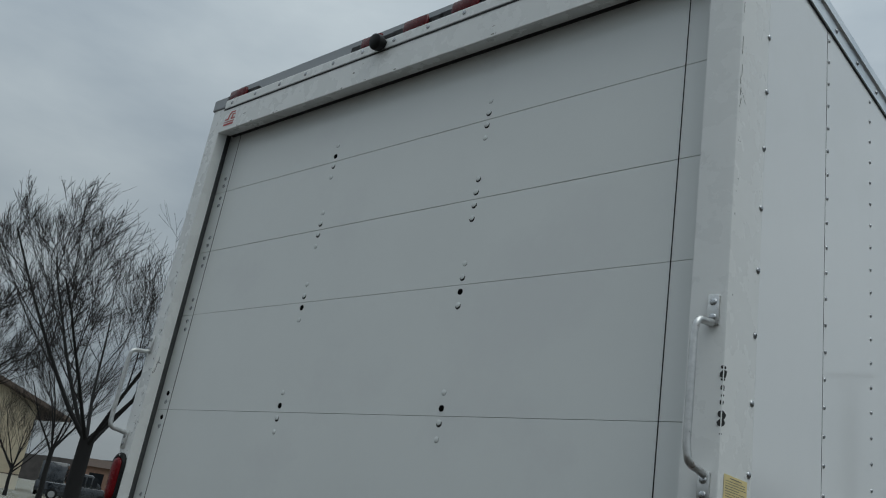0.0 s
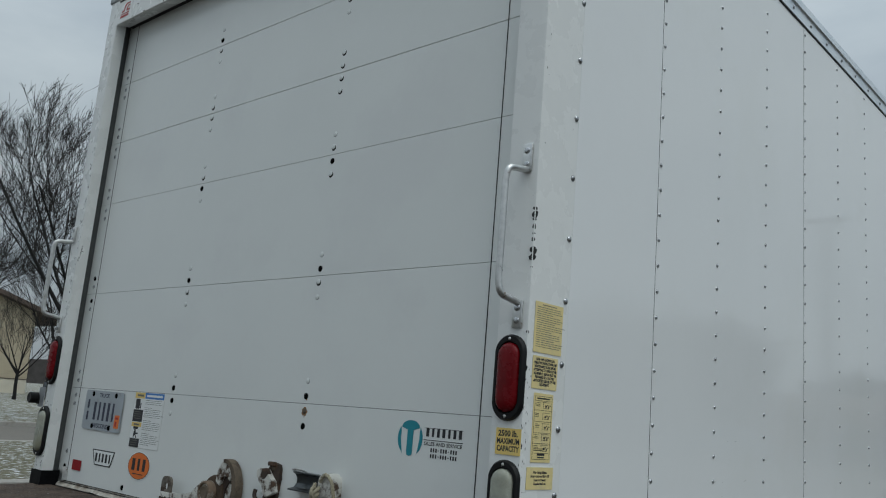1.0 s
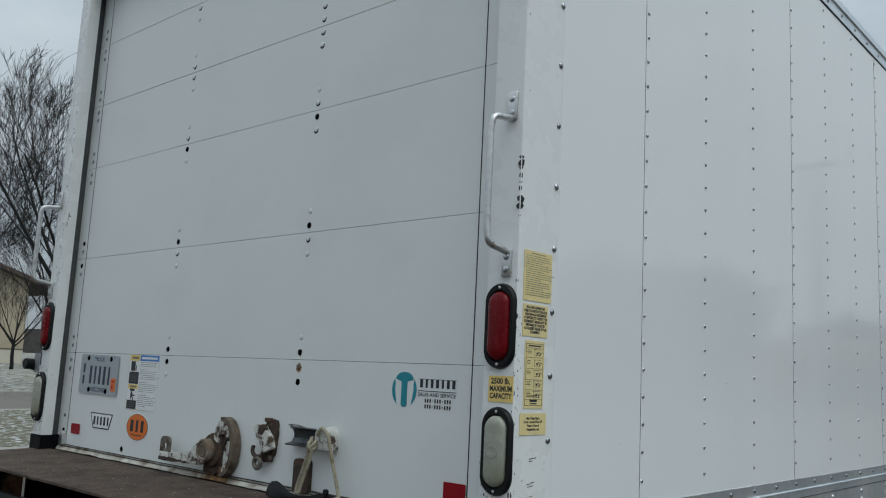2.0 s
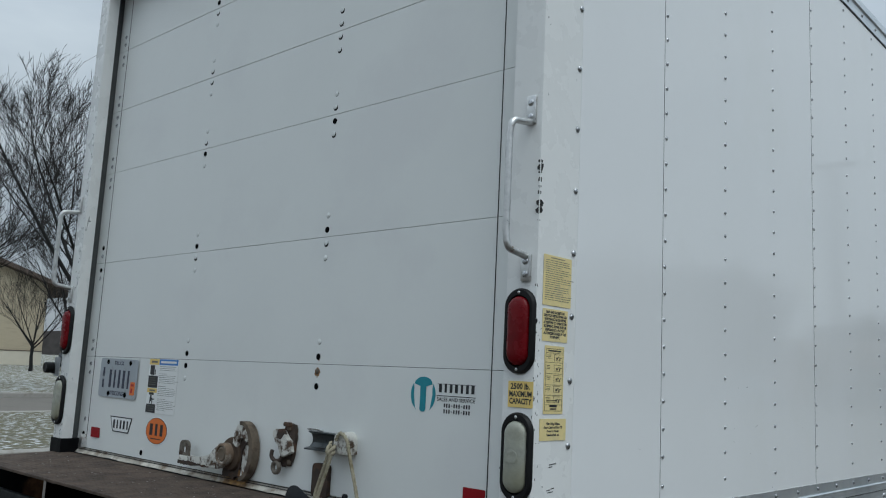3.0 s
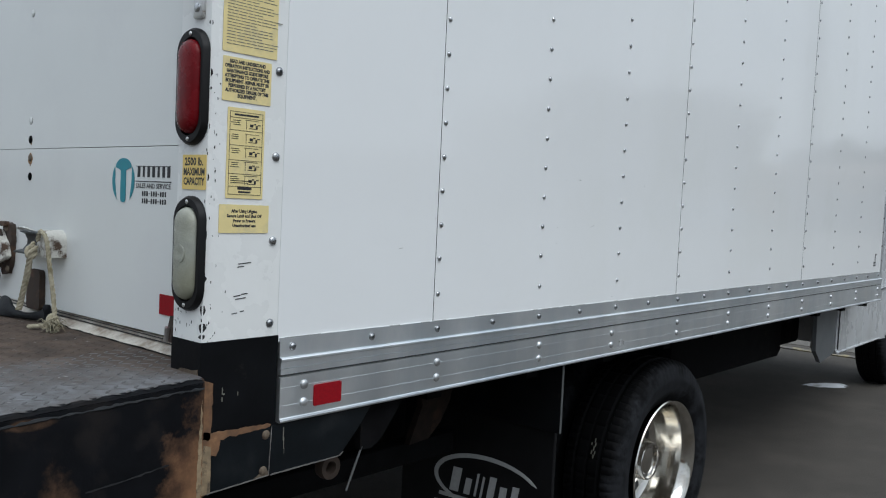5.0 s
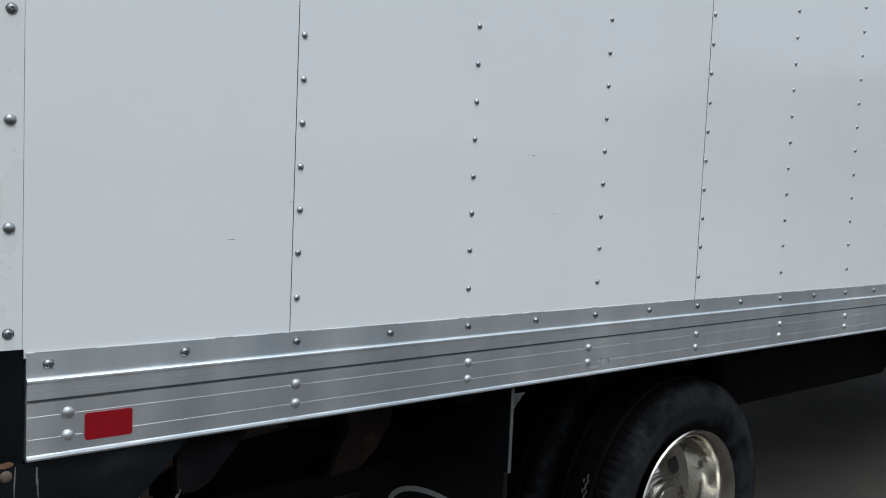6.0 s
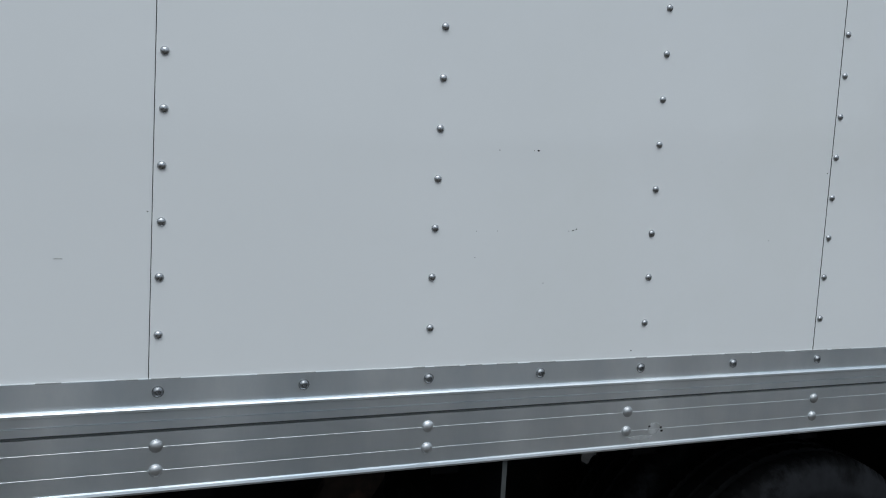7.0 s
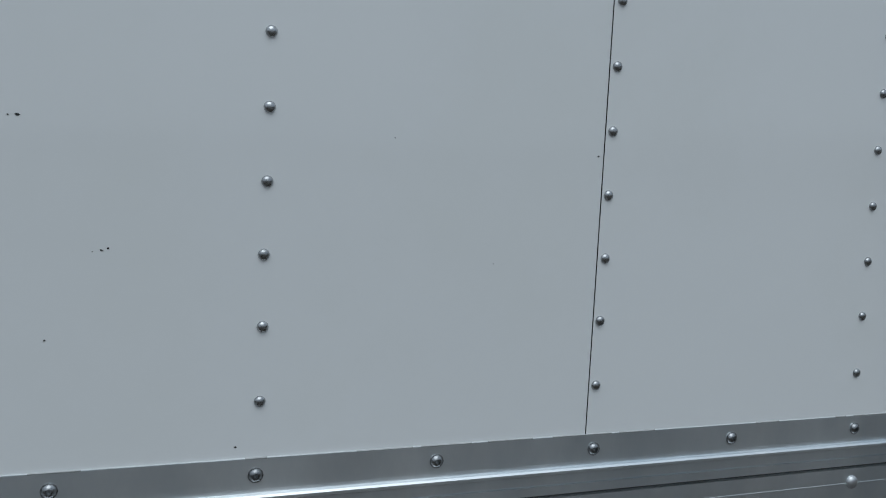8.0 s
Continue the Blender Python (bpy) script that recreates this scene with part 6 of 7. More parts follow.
def wheel_tyre(r, width, rim_r, lugs=84):
    """Tyre round local z, centred, with shoulder blocks and grooves."""
    bm = bmesh.new()
    h = width / 2
    prof = [(rim_r - 0.012, -h * 0.62), (rim_r + 0.012, -h * 0.78), (rim_r + 0.05, -h * 0.98), (r - 0.055, -h), (r - 0.02, -h * 0.9), (r - 0.003, -h * 0.74),
            (r, -h * 0.5), (r - 0.009, -h * 0.46), (r - 0.009, -h * 0.38), (r + 0.001, -h * 0.34), (r + 0.001, -h * 0.06), (r - 0.009, -h * 0.03), (r - 0.009, h * 0.03), (r + 0.001, h * 0.06),
            (r + 0.001, h * 0.34), (r - 0.009, h * 0.38), (r - 0.009, h * 0.46), (r, h * 0.5), (r - 0.003, h * 0.74), (r - 0.02, h * 0.9), (r - 0.055, h), (r - 0.07, h * 1.01), (r - 0.075, h * 0.985), (rim_r + 0.05, h * 0.98), (rim_r + 0.012, h * 0.78), (rim_r - 0.012, h * 0.62)]
    n = lugs * 4
    rings = []
    for q, (rr, hh) in enumerate(prof):
        ring = []
        for i in range(n):
            a = 2 * math.pi * i / n
            cut = 0.004 if (i % 4 == 3 and q in (4, 5, 6, 17, 18, 19)) else (0.004 if i % 8 == 1 and q in (9, 10, 13, 14) else 0)
            ring.append(bm.verts.new(((rr - cut) * math.cos(a), (rr - cut) * math.sin(a), hh)))
        rings.append(ring)
    for p, q in zip(rings, rings[1:]):
        for i in range(n):
            bm.faces.new((p[i], p[(i + 1) % n], q[(i + 1) % n], q[i]))
    return bm


def wheel(x, y, z, face, outer):
    """A wheel with its axis along x; face = outward side; outer: the dished outer wheel of a pair."""
    m = pose(x, y, z, 0, 90 * face, 0)
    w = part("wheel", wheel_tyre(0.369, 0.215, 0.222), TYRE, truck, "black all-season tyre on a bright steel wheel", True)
    w.matrix_local = m
    bm = bmesh.new()
    if outer:
        prof = [(0.212, -0.09), (0.205, 0.0), (0.205, 0.07), (0.212, 0.084), (0.223, 0.092), (0.229, 0.1), (0.226, 0.104), (0.217, 0.1), (0.204, 0.084), (0.196, 0.06), (0.19, 0.0), (0.182, -0.03), (0.16, -0.045),
                (0.125, -0.05), (0.105, -0.042), (0.095, -0.02), (0.075, -0.01), (0.068, -0.012), (0.064, -0.03), (0.001, -0.03)]
    else:
        prof = [(0.212, -0.09), (0.205, 0.0), (0.212, 0.08), (0.223, 0.09), (0.229, 0.098), (0.226, 0.102), (0.214, 0.096), (0.2, 0.08), (0.19, 0.05), (0.165, 0.04), (0.15, 0.0), (0.001, 0.0)]
    lathe(bm, prof, 48)
    rim = part("rim", bm, WHEEL_STEEL, w, "bright wheel rim with tan reflections in its colour", True)
    if not outer:
        bm = bmesh.new()
        lathe(bm, [(0.168, 0.02), (0.166, 0.045), (0.14, 0.07), (0.124, 0.09), (0.118, 0.12), (0.1, 0.135), (0.075, 0.13), (0.001, 0.128)], 40)
        part("wheel_disc", bm, WHEEL_STEEL, w, "bright dished wheel disc", True)
        bm = bmesh.new()
        lathe(bm, [(0.07, 0.125), (0.069, 0.148), (0.05, 0.156), (0.001, 0.157)], 24)
        part("hub_cover", bm, CHROME, w, "bright hub cover", True)
        for k in range(8):
            a = 2 * math.pi * k / 8
            bm = bmesh.new()
            lathe(bm, [(0.016, 0), (0.016, 0.035), (0.013, 0.044), (0.001, 0.046)], 8, pose(0.088 * math.cos(a), 0.088 * math.sin(a), 0.133))
            part("lug_cover", bm, CHROME, w, "", True)
        bm = bmesh.new()
        for k in range(8):
            a = 2 * math.pi * (k + 0.5) / 8
            lathe(bm, [(0.02, -0.004), (0.018, 0.003), (0.001, 0.003)], 10, pose(0.165 * math.cos(a), 0.165 * math.sin(a), 0.056))
        part("hand_holes", bm, SEAM, w)
    else:
        bm = bmesh.new()
        for k in range(4):
            a = 2 * math.pi * (k + 0.3) / 4
            lathe(bm, [(0.03, -0.004), (0.028, 0.002), (0.001, 0.002)], 12, pose(0.145 * math.cos(a), 0.145 * math.sin(a), -0.047))
        part("hand_holes", bm, SEAM, w)
        bm = bmesh.new()
        lathe(bm, [(0.07, -0.03), (0.068, 0.036), (0.065, 0.042), (0.06, 0.042), (0.058, 0.032), (0.052, 0.03), (0.001, 0.03)], 28)
        part("hub_sleeve", bm, CHROME, w, "bright hub sleeve", True)
        bm = bmesh.new()
        lathe(bm, [(0.05, 0.028), (0.046, 0.034), (0.03, 0.037), (0.001, 0.038)], 20)
        part("hub_cap", bm, WHEEL_STEEL, w, "bright scuffed hub centre", True)
    return w


RZ = 0.254
near_wheel = wheel(-0.155, 1.93, RZ, 1, True)
bm = bmesh.new()
for k, (da, dz, ln) in enumerate(((0.0, 0.0, 0.014), (0.035, 0.004, 0.012), (0.035, -0.01, 0.01), (0.07, 0.0, 0.016), (0.105, 0.006, 0.01), (0.105, -0.006, 0.012), (0.14, 0.002, 0.012))):
    a = radians(249) + da
    box(bm, 0.3705, 0.3712, -ln / 2, ln / 2, -0.004, 0.0, m=Matrix.Rotation(a, 4, "Z") @ Matrix.Translation((0, 0, 0.02 + dz)))
part("chalk_mark", bm, GREY_INK, near_wheel, "pale chalk scribble on the tread")["kind"] = "stuff"
wheel(-0.41, 1.93, RZ, 1, True)
wheel(-W + 0.155, 1.93, RZ, -1, True)
wheel(-W + 0.41, 1.93, RZ, -1, True)
wheel(-0.395, 6.13, 0.314, 1, False)
wheel(-W + 0.395, 6.13, 0.314, -1, False)

# dark box added on the far side of the frame to cover bright ground
bm = bmesh.new()
box(bm, -W + 0.22, -W + 0.62, 0.3, 1.08, 0.22, 0.66, 0.03)
tp("battery_box", bm, FRAME_STEEL, "dark box added on the far side to hide bright ground", True)

# mud flaps
for x0 in (-0.592, -W + 0.0):
    bm = bmesh.new()
    box(bm, x0 - 0.01, x0 + 0.566, 1.168, 1.18, 0.14, 0.68, 0.003)
    flap = tp("mud_flap", bm, RUBBER, "black rubber mud flap with a pale printed mark")
    M = on_rear(x0 + 0.329, 1.1675, 0.302) @ pose(0, 0, 0, 0, 0, 2)
    ring = []
    for a in range(20, 235, 8):
        ring.append((0.2 * math.cos(radians(a)), 0.085 * math.sin(radians(a)) + 0.0))
    for a in range(228, 20, -8):
        ring.append((0.188 * math.cos(radians(a)) + 0.004, 0.073 * math.sin(radians(a)) - 0.001))
    bm = bmesh.new()
    prism(bm, ring, "z", 0, 0.0008)
    part("mark_swoosh", bm, PALE_INK, flap).matrix_local = M
    rects = []
    for k, (w, h) in enumerate(((0.05, 0.075), (0.034, 0.05), (0.012, 0.072), (0.012, 0.066), (0.036, 0.072), (0.036, 0.05), (0.034, 0.06))):
        rects += stroke_bars(1, -0.135 + sum((0.058, 0.043, 0.022, 0.022, 0.043, 0.043)[:k]) + w / 2, 0, -0.045 + h / 2, w, h)
    rects += [(0.0, -0.062, 0.33, 0.012)] + stroke_bars(11, -0.17, 0.034, -0.105, 0.026, 0.042)
    mark_print = bars("mark_print", rects, M, PALE_INK, flap)
    for v in mark_print.data.vertices:
        v.co.x += 0.22 * v.co.y
    bm = bmesh.new()
    box(bm, x0 - 0.01, x0 + 0.585, 1.16, 1.1675, 0.51, 0.706, 0.0015)
    part("hanger_plate", bm, BLACK_STEEL, flap, "black steel hanger plate with a bare edge")
    bm = bmesh.new()
    box(bm, x0 + 0.5845, x0 + 0.5862, 1.1596, 1.1678, 0.51, 0.7)
    part("worn_edge", bm, TRACK_GREY, flap, "dull bare edge")

# cab: only its side, fender and mirror show past the box
CX = -0.27
AY, AZ = 6.05, 0.4
bm = bmesh.new()
arch = [(AY + 0.42 * math.cos(radians(a)), AZ + 0.42 * math.sin(radians(a))) for a in range(42, 181, 6)]
side = [(FRONT + 0.05, 0.42), (5.62, 0.41)] + arch[::-1] + [(6.37, 0.7), (6.365, 0.8), (6.31, 0.95), (6.25, 1.04), (6.17, 1.12), (6.06, 1.19), (5.9, 1.245), (5.6, 1.285), (FRONT + 0.05, 1.31)]
prism(bm, side, "x", -W - CX, CX)
for v in bm.verts:
    if v.co.z > 0.95:
        k = (v.co.z - 0.95) * 0.22
        v.co.x += -k if v.co.x > -W / 2 else k
cab = tp("cab_body", bm, CAB_PAINT, "white van-style cab and front fender", True)
bm = bmesh.new()
prism(bm, [(CX - 0.03, 6.25), (CX - 0.08, 6.34), (CX - 0.2, 6.44), (CX - 0.5, 6.5), (-W - CX + 0.5, 6.5), (-W - CX + 0.2, 6.44), (-W - CX + 0.03, 6.25)], "z", 0.6, 1.02)
part("nose", bm, CAB_PAINT, cab, "", True)
bm = bmesh.new()
prism(bm, [(FRONT + 0.05, 1.305), (5.85, 1.25), (5.2, 2.05), (FRONT + 0.05, 2.12)], "x", -W - CX + 0.12, CX - 0.12)
part("greenhouse", bm, CAB_PAINT, cab, "", True)
bm = bmesh.new()
prism(bm, [(FRONT + 0.25, 1.36), (5.6, 1.33), (5.1, 1.95), (FRONT + 0.25, 1.97)], "x", CX - 0.122, CX - 0.116)
part("side_window", bm, GLASS_DARK, cab)
bm = bmesh.new()
lip_o = [(AY + 0.445 * math.cos(radians(a)), AZ + 0.445 * math.sin(radians(a))) for a in range(40, 181, 10)]
lip_i = [(AY + 0.412 * math.cos(radians(a)), AZ + 0.412 * math.sin(radians(a))) for a in range(180, 39, -10)]
prism(bm, lip_o + lip_i, "x", CX - 0.02, CX + 0.016)
part("arch_lip", bm, CAB_PAINT, cab, "", True)
bm = bmesh.new()
box(bm, CX - 0.1, CX + 0.012, 6.36, 6.55, 0.5, 0.685, 0.025)
prism(bm, [(6.3, 0.69), (6.36, 0.69), (6.44, 0.5), (6.47, 0.3), (6.43, 0.28), (6.38, 0.5)], "x", CX - 0.08, CX - 0.01)
part("splash_guard", bm, RUBBER, cab, "black splash guard ahead of the wheel", True)
bm = bmesh.new()
prism(bm, [(AY + 0.4 * math.cos(radians(a)), AZ + 0.4 * math.sin(radians(a))) for a in range(0, 181, 10)], "x", -W / 2 - 0.35, -W / 2 + 0.35)
part("wheel_well", bm, SEAM, cab)
bm = bmesh.new()
prism(bm, [(6.37, 0.44), (6.58, 0.46), (6.58, 0.66), (6.37, 0.66)], "x", -W - CX + 0.1, CX - 0.1)
part("front_bumper", bm, BLACK_STEEL, cab)
bm = bmesh.new()
prism(bm, [(4.03, 0.704), (4.02, 0.44), (4.05, 0.416), (5.58, 0.35), (5.625, 0.42), (5.6, 0.7), (FRONT + 0.02, 0.704)], "x", -0.25, -0.12)
for v in bm.verts:
    if v.co.y > 5 and v.co.x > -0.2:
        v.co.x = CX + 0.004
running = tp("rocker_panel", bm, CAB_PAINT, "white rocker panel below the box", True)
bm = bmesh.new()
box(bm, -0.124, -0.1188, 4.065, 4.071, 0.44, 0.702)
part("panel_joint", bm, SEAM, running)
bm = bmesh.new()
tube(bm, [(-0.12, 4.05, 0.424), (CX + 0.004, 5.58, 0.356)], 0.006, 6)
part("lower_bead", bm, CAB_PAINT, running, "", True)
bm = bmesh.new()
prism(bm, [(3.68, 0.706), (4.015, 0.706), (4.0, 0.43), (3.78, 0.4), (3.69, 0.47)], "x", -0.14, -0.119)
part("skirt_end", bm, SKIRT_GREY, running, "grey folded skirt end", True)
# mirror
bm = bmesh.new()
tube(bm, bend([(CX - 0.2, 5.5, 1.42), (CX - 0.1, 5.48, 1.42), (CX - 0.02, 5.47, 1.4)], 0.03), 0.018, 8)
box(bm, CX - 0.16, CX + 0.09, 5.41, 5.54, 1.265, 1.44, 0.045)
tp("door_mirror", bm, GROMMET, "black door mirror on a short arm", True)
bm = bmesh.new()
tube(bm, [(CX - 0.12, 6.2, 1.17), (CX - 0.1, 6.27, 2.0)], [0.004, 0.002], 6)
tp("antenna", bm, GROMMET, "thin black radio antenna")

# ---- rope and strap on the step ----
rope = thing("pull_rope", LEAN, "frayed tan braided pull rope knotted on the door", "rope")
for pts in ([(-0.72, y0 - 0.05, 1.0), (-0.715, y0 - 0.062, 0.985), (-0.722, y0 - 0.06, 0.955), (-0.742, y0 - 0.06, 0.905), (-0.758, y0 - 0.062, 0.862), (-0.752, y0 - 0.07, 0.84)],
            [(-0.7, y0 - 0.052, 0.992), (-0.698, y0 - 0.066, 0.975), (-0.71, y0 - 0.064, 0.935), (-0.728, y0 - 0.066, 0.89), (-0.742, y0 - 0.07, 0.842)],
            [(-0.7, y0 - 0.05, 1.005), (-0.69, y0 - 0.052, 1.024), (-0.672, y0 - 0.052, 1.03), (-0.65, y0 - 0.052, 1.01), (-0.628, y0 - 0.055, 0.955), (-0.602, y0 - 0.058, 0.898), (-0.576, y0 - 0.064, 0.842), (-0.59, y0 - 0.08, 0.828), (-0.63, y0 - 0.1, 0.822)]):
    line = bend(pts, 0.015, 4)
    fine = []
    for a, b in zip(line, line[1:]):
        n = max(1, int((b - a).length / 0.0025))
        fine += [a.lerp(b, k / n) for k in range(n)]
    for ph in (0, 2.094, 4.189):
        tw = []
        for i, p in enumerate(fine):
            d = (fine[min(i + 2, len(fine) - 1)] - fine[max(i - 2, 0)]).normalized()
            u = d.cross(Vector((0, 1, 0))).normalized()
            v = d.cross(u)
            a = i * 0.62 + ph
            tw.append(p + (u * math.cos(a) + v * math.sin(a)) * 0.0028)
        bm = bmesh.new()
        tube(bm, tw, 0.0028, 6)
        part("strand", bm, ROPE, rope, "", True)
for c, r in (((-0.708, y0 - 0.062, 0.978), 0.015), ((-0.578, y0 - 0.07, 0.84), 0.013)):
    for k in range(3):
        bm = bmesh.new()
        q = Vector(c)
        tilt = Matrix.Rotation(0.9 * k + 0.3, 3, "Y") @ Matrix.Rotation(0.5 - 0.5 * k, 3, "X")
        loop_ = [q + tilt @ Vector((r * 0.8 * math.cos(a * 0.4), r * 0.55 * math.sin(a * 0.4), 0.005 * (k - 1) + 0.0015 * math.sin(a))) for a in range(17)]
        tube(bm, loop_, 0.0052, 7)
        part("knot", bm, ROPE, rope, "", True)
bm = bmesh.new()
for k in range(240):
    a, ln = rng.uniform(0, 2 * math.pi), rng.uniform(0.008, 0.032)
    p = Vector((-0.572 + rng.gauss(0, 0.006), y0 - 0.07 + rng.gauss(0, 0.005), 0.831 + rng.gauss(0, 0.004)))
    q = p + Vector((math.cos(a) * ln + 0.014, math.sin(a) * ln * 0.7 - 0.008, rng.uniform(-0.014, 0.012)))
    q.z = max(q.z, step_z(q.y) + 0.0015)
    mid_ = (p + q) / 2 + Vector((rng.gauss(0, 0.003), rng.gauss(0, 0.003), 0.004 + rng.gauss(0, 0.003)))
    tube(bm, [p, mid_, q], [0.001, 0.0008, 0.0004], 3)
part("frayed_end", bm, ROPE, rope)["kind"] = "stuff"

strap = thing("tie_strap", LEAN, "loose black rubber strap lying on the step", "strap")
bm = bmesh.new()
n = 48
loops = []
for i in range(n + 1):
    t = i / n
    x = -0.892 + 0.3 * t
    hh = 0.0065 + 0.0175 * math.exp(-((t - 0.1) / 0.19) ** 2) + 0.0085 * math.exp(-((t - 0.78) / 0.17) ** 2)
    yy = y0 - 0.056 - 0.01 * math.sin(t * 6.3)
    lean_ = 0.4 - 0.5 * t + 0.25 * math.sin(t * 9.0)
    c = Vector((x, yy, step_z(yy) + hh * math.cos(lean_) + 0.003))
    up_v = Vector((0.12 * (0.4 - t), math.sin(lean_), math.cos(lean_))) * hh
    out_v = Vector((0.05, math.cos(lean_), -math.sin(lean_))) * 0.0034
    loops.append([bm.verts.new(c + a_ * up_v + (b_ + 1.6 * (a_ * a_ - 0.4)) * out_v) for a_, b_ in ((-1, -1), (-1, 1), (-0.3, 1), (0.4, 1), (1, 1), (1, -1), (0.4, -1), (-0.3, -1))])
for a, b in zip(loops, loops[1:]):
    for k in range(8):
        bm.faces.new((a[k], a[(k + 1) % 8], b[(k + 1) % 8], b[k]))
bm.faces.new(loops[0])
bm.faces.new(loops[-1][::-1])
lathe(bm, [(0.0075, 0.0), (0.0065, 0.02), (0.0085, 0.026), (0.0085, 0.034), (0.006, 0.038), (0.001, 0.039)], 10, pose(-0.648, y0 - 0.05, step_z(0.03) + 0.008))
part("band", bm, STRAP, strap, "", True)

# ---- bare trees ----
def bare_tree(name, x, y, height, trunk_r, fork, seed, label, spread=1.0, levels=4, kids=(5, 6, 6, 5), twig=0.008, tilt=(0, 0), group="bare trees round the lot", crown=None, wander=0.05, taper=0.5, limb=(0.42, 0.54)):
    """crown: (middle height, half height, half width) of the round outline in which the branches stop."""
    rr = random.Random(seed)
    root = thing(name, pose(x, y, 0.12), label, "tree", group)
    sets = {"trunk": ([], []), "crown": ([], [])}

    def bar(store, pts, radii, n):
        vs, fs = sets[store]
        start, side = len(vs), None
        for i, p in enumerate(pts):
            d = (pts[min(i + 1, len(pts) - 1)] - pts[max(i - 1, 0)]).normalized()
            side = d.orthogonal().normalized() if side is None else (side - d * side.dot(d)).normalized()
            up = d.cross(side)
            for k in range(n):
                a = 2 * math.pi * k / n
                vs.append(p + (side * math.cos(a) + up * math.sin(a)) * radii[i])
        for i in range(len(pts) - 1):
            for k in range(n):
                fs.append((start + i * n + k, start + i * n + (k + 1) % n, start + (i + 1) * n + (k + 1) % n, start + (i + 1) * n + k))

    def grow(p, d, r, length, level):
        n = 5 if level < 2 else 3
        pts, radii, q = [p], [r], p.copy()
        steps = 6 if level < 2 else 4
        end = max(twig, r * (0.42 if level < levels else 0.3))
        for i in range(steps):
            lift = 0.1 if level < levels else 0.16
            d = (d + Vector((rr.gauss(0, wander), rr.gauss(0, wander), lift * (1 - d.z) + rr.gauss(0, 0.03)))).normalized()
            q = q + d * (length / steps)
            if crown and i and math.hypot(math.hypot(q.x, q.y) / crown[2], (q.z - crown[0]) / crown[1]) > rr.uniform(0.9, 1.06):
                break
            pts.append(q.copy())
            radii.append(r + (end - r) * (i + 1) / steps)
        steps = len(pts) - 1
        radii = [r + (end * 0.8 - r) * (i / steps) ** 0.8 for i in range(steps + 1)]
        bar("trunk" if level < 1 else "crown", pts, radii, 7 if level == 0 else n if level < 3 else 3)
        if level >= levels:
            return
        cnt = kids[min(level, len(kids) - 1)]
        for k in range(cnt):
            f = 0.25 + 0.75 * (k + rr.random()) / cnt
            i = min(steps - 1, int(f * steps))
            b = pts[i].lerp(pts[i + 1], f * steps - i)
            base_d = (pts[i + 1] - pts[i]).normalized()
            a = rr.uniform(0, 2 * math.pi)
            side = base_d.orthogonal().normalized()
            side = Matrix.Rotation(a, 3, base_d) @ side
            nd = (base_d + side * rr.uniform(0.45, 0.8) + Vector((0, 0, 0.22))).normalized()
            grow(b, nd, max(twig, radii[i] * taper), length * rr.uniform(0.44, 0.66), level + 1)

    base = Vector((0, 0, -0.15))
    pts = [base, Vector((0.02, 0.01, 0.3)), Vector((0.02, -0.03, fork * 0.5)), Vector((tilt[0], tilt[1], fork))]
    bar("trunk", pts, [trunk_r * 1.35, trunk_r * 1.05, trunk_r * 0.95, trunk_r * 0.9], 10)
    for k in range(kids[0]):
        a = 2 * math.pi * (k + rr.uniform(-0.2, 0.2)) / kids[0]
        out = 0.75 * spread * rr.uniform(0.6, 1.15)
        d = Vector((math.cos(a) * out, math.sin(a) * out, 1)).normalized()
        grow(pts[-1] - Vector((0, 0, rr.uniform(0, 0.35))), d, trunk_r * rr.uniform(*limb), (height - fork) * rr.uniform(0.72, 0.9), 0)
    for key, mat in (("trunk", BARK), ("crown", TWIG)):
        vs, fs = sets[key]
        me = bpy.data.meshes.new(key)
        me.from_pydata(vs, [], fs)
        me.materials.append(mat)
        for p in me.polygons:
            p.use_smooth = True
        ob = new(key, me)
        ob.parent = root
        if key == "crown":
            ob["kind"] = "stuff"
    return root


bare_tree("bare_tree", -25.2, 11.1, 10.6, 0.25, 2.6, 11, "large bare maple with a forked dark trunk", 1.4, 4, (7, 6, 5, 4), 0.0055, crown=(6.5, 4.2, 4.9), wander=0.035, taper=0.45, limb=(0.26, 0.36))
bare_tree("bare_tree", -31.0, 6.9, 7.6, 0.22, 2.0, 23, "wide bare tree with low spreading limbs", 1.35, 4, (6, 6, 5, 4), 0.008, wander=0.035, taper=0.44)
bare_tree("bare_tree", -50.0, 19.5, 5.6, 0.1, 1.6, 31, "small bare tree on the snowy lawn", 1.15, 3, (7, 6, 5), 0.0045, wander=0.03, taper=0.42)
bare_tree("bare_tree", -53.5, 23.0, 9.0, 0.16, 3.0, 37, "slender bare tree on the snowy lawn", 0.7, 3, (6, 6, 6), 0.009)
bare_tree("bare_tree", -13.5, 74.0, 5.5, 0.15, 1.5, 41, "bare tree beyond the parked cars", 1.3, 3, (6, 6, 6), 0.011)
bare_tree("bare_tree", -17.5, 80.0, 6.0, 0.15, 1.5, 43, "bare tree beyond the parked cars", 1.3, 3, (6, 6, 6), 0.011)

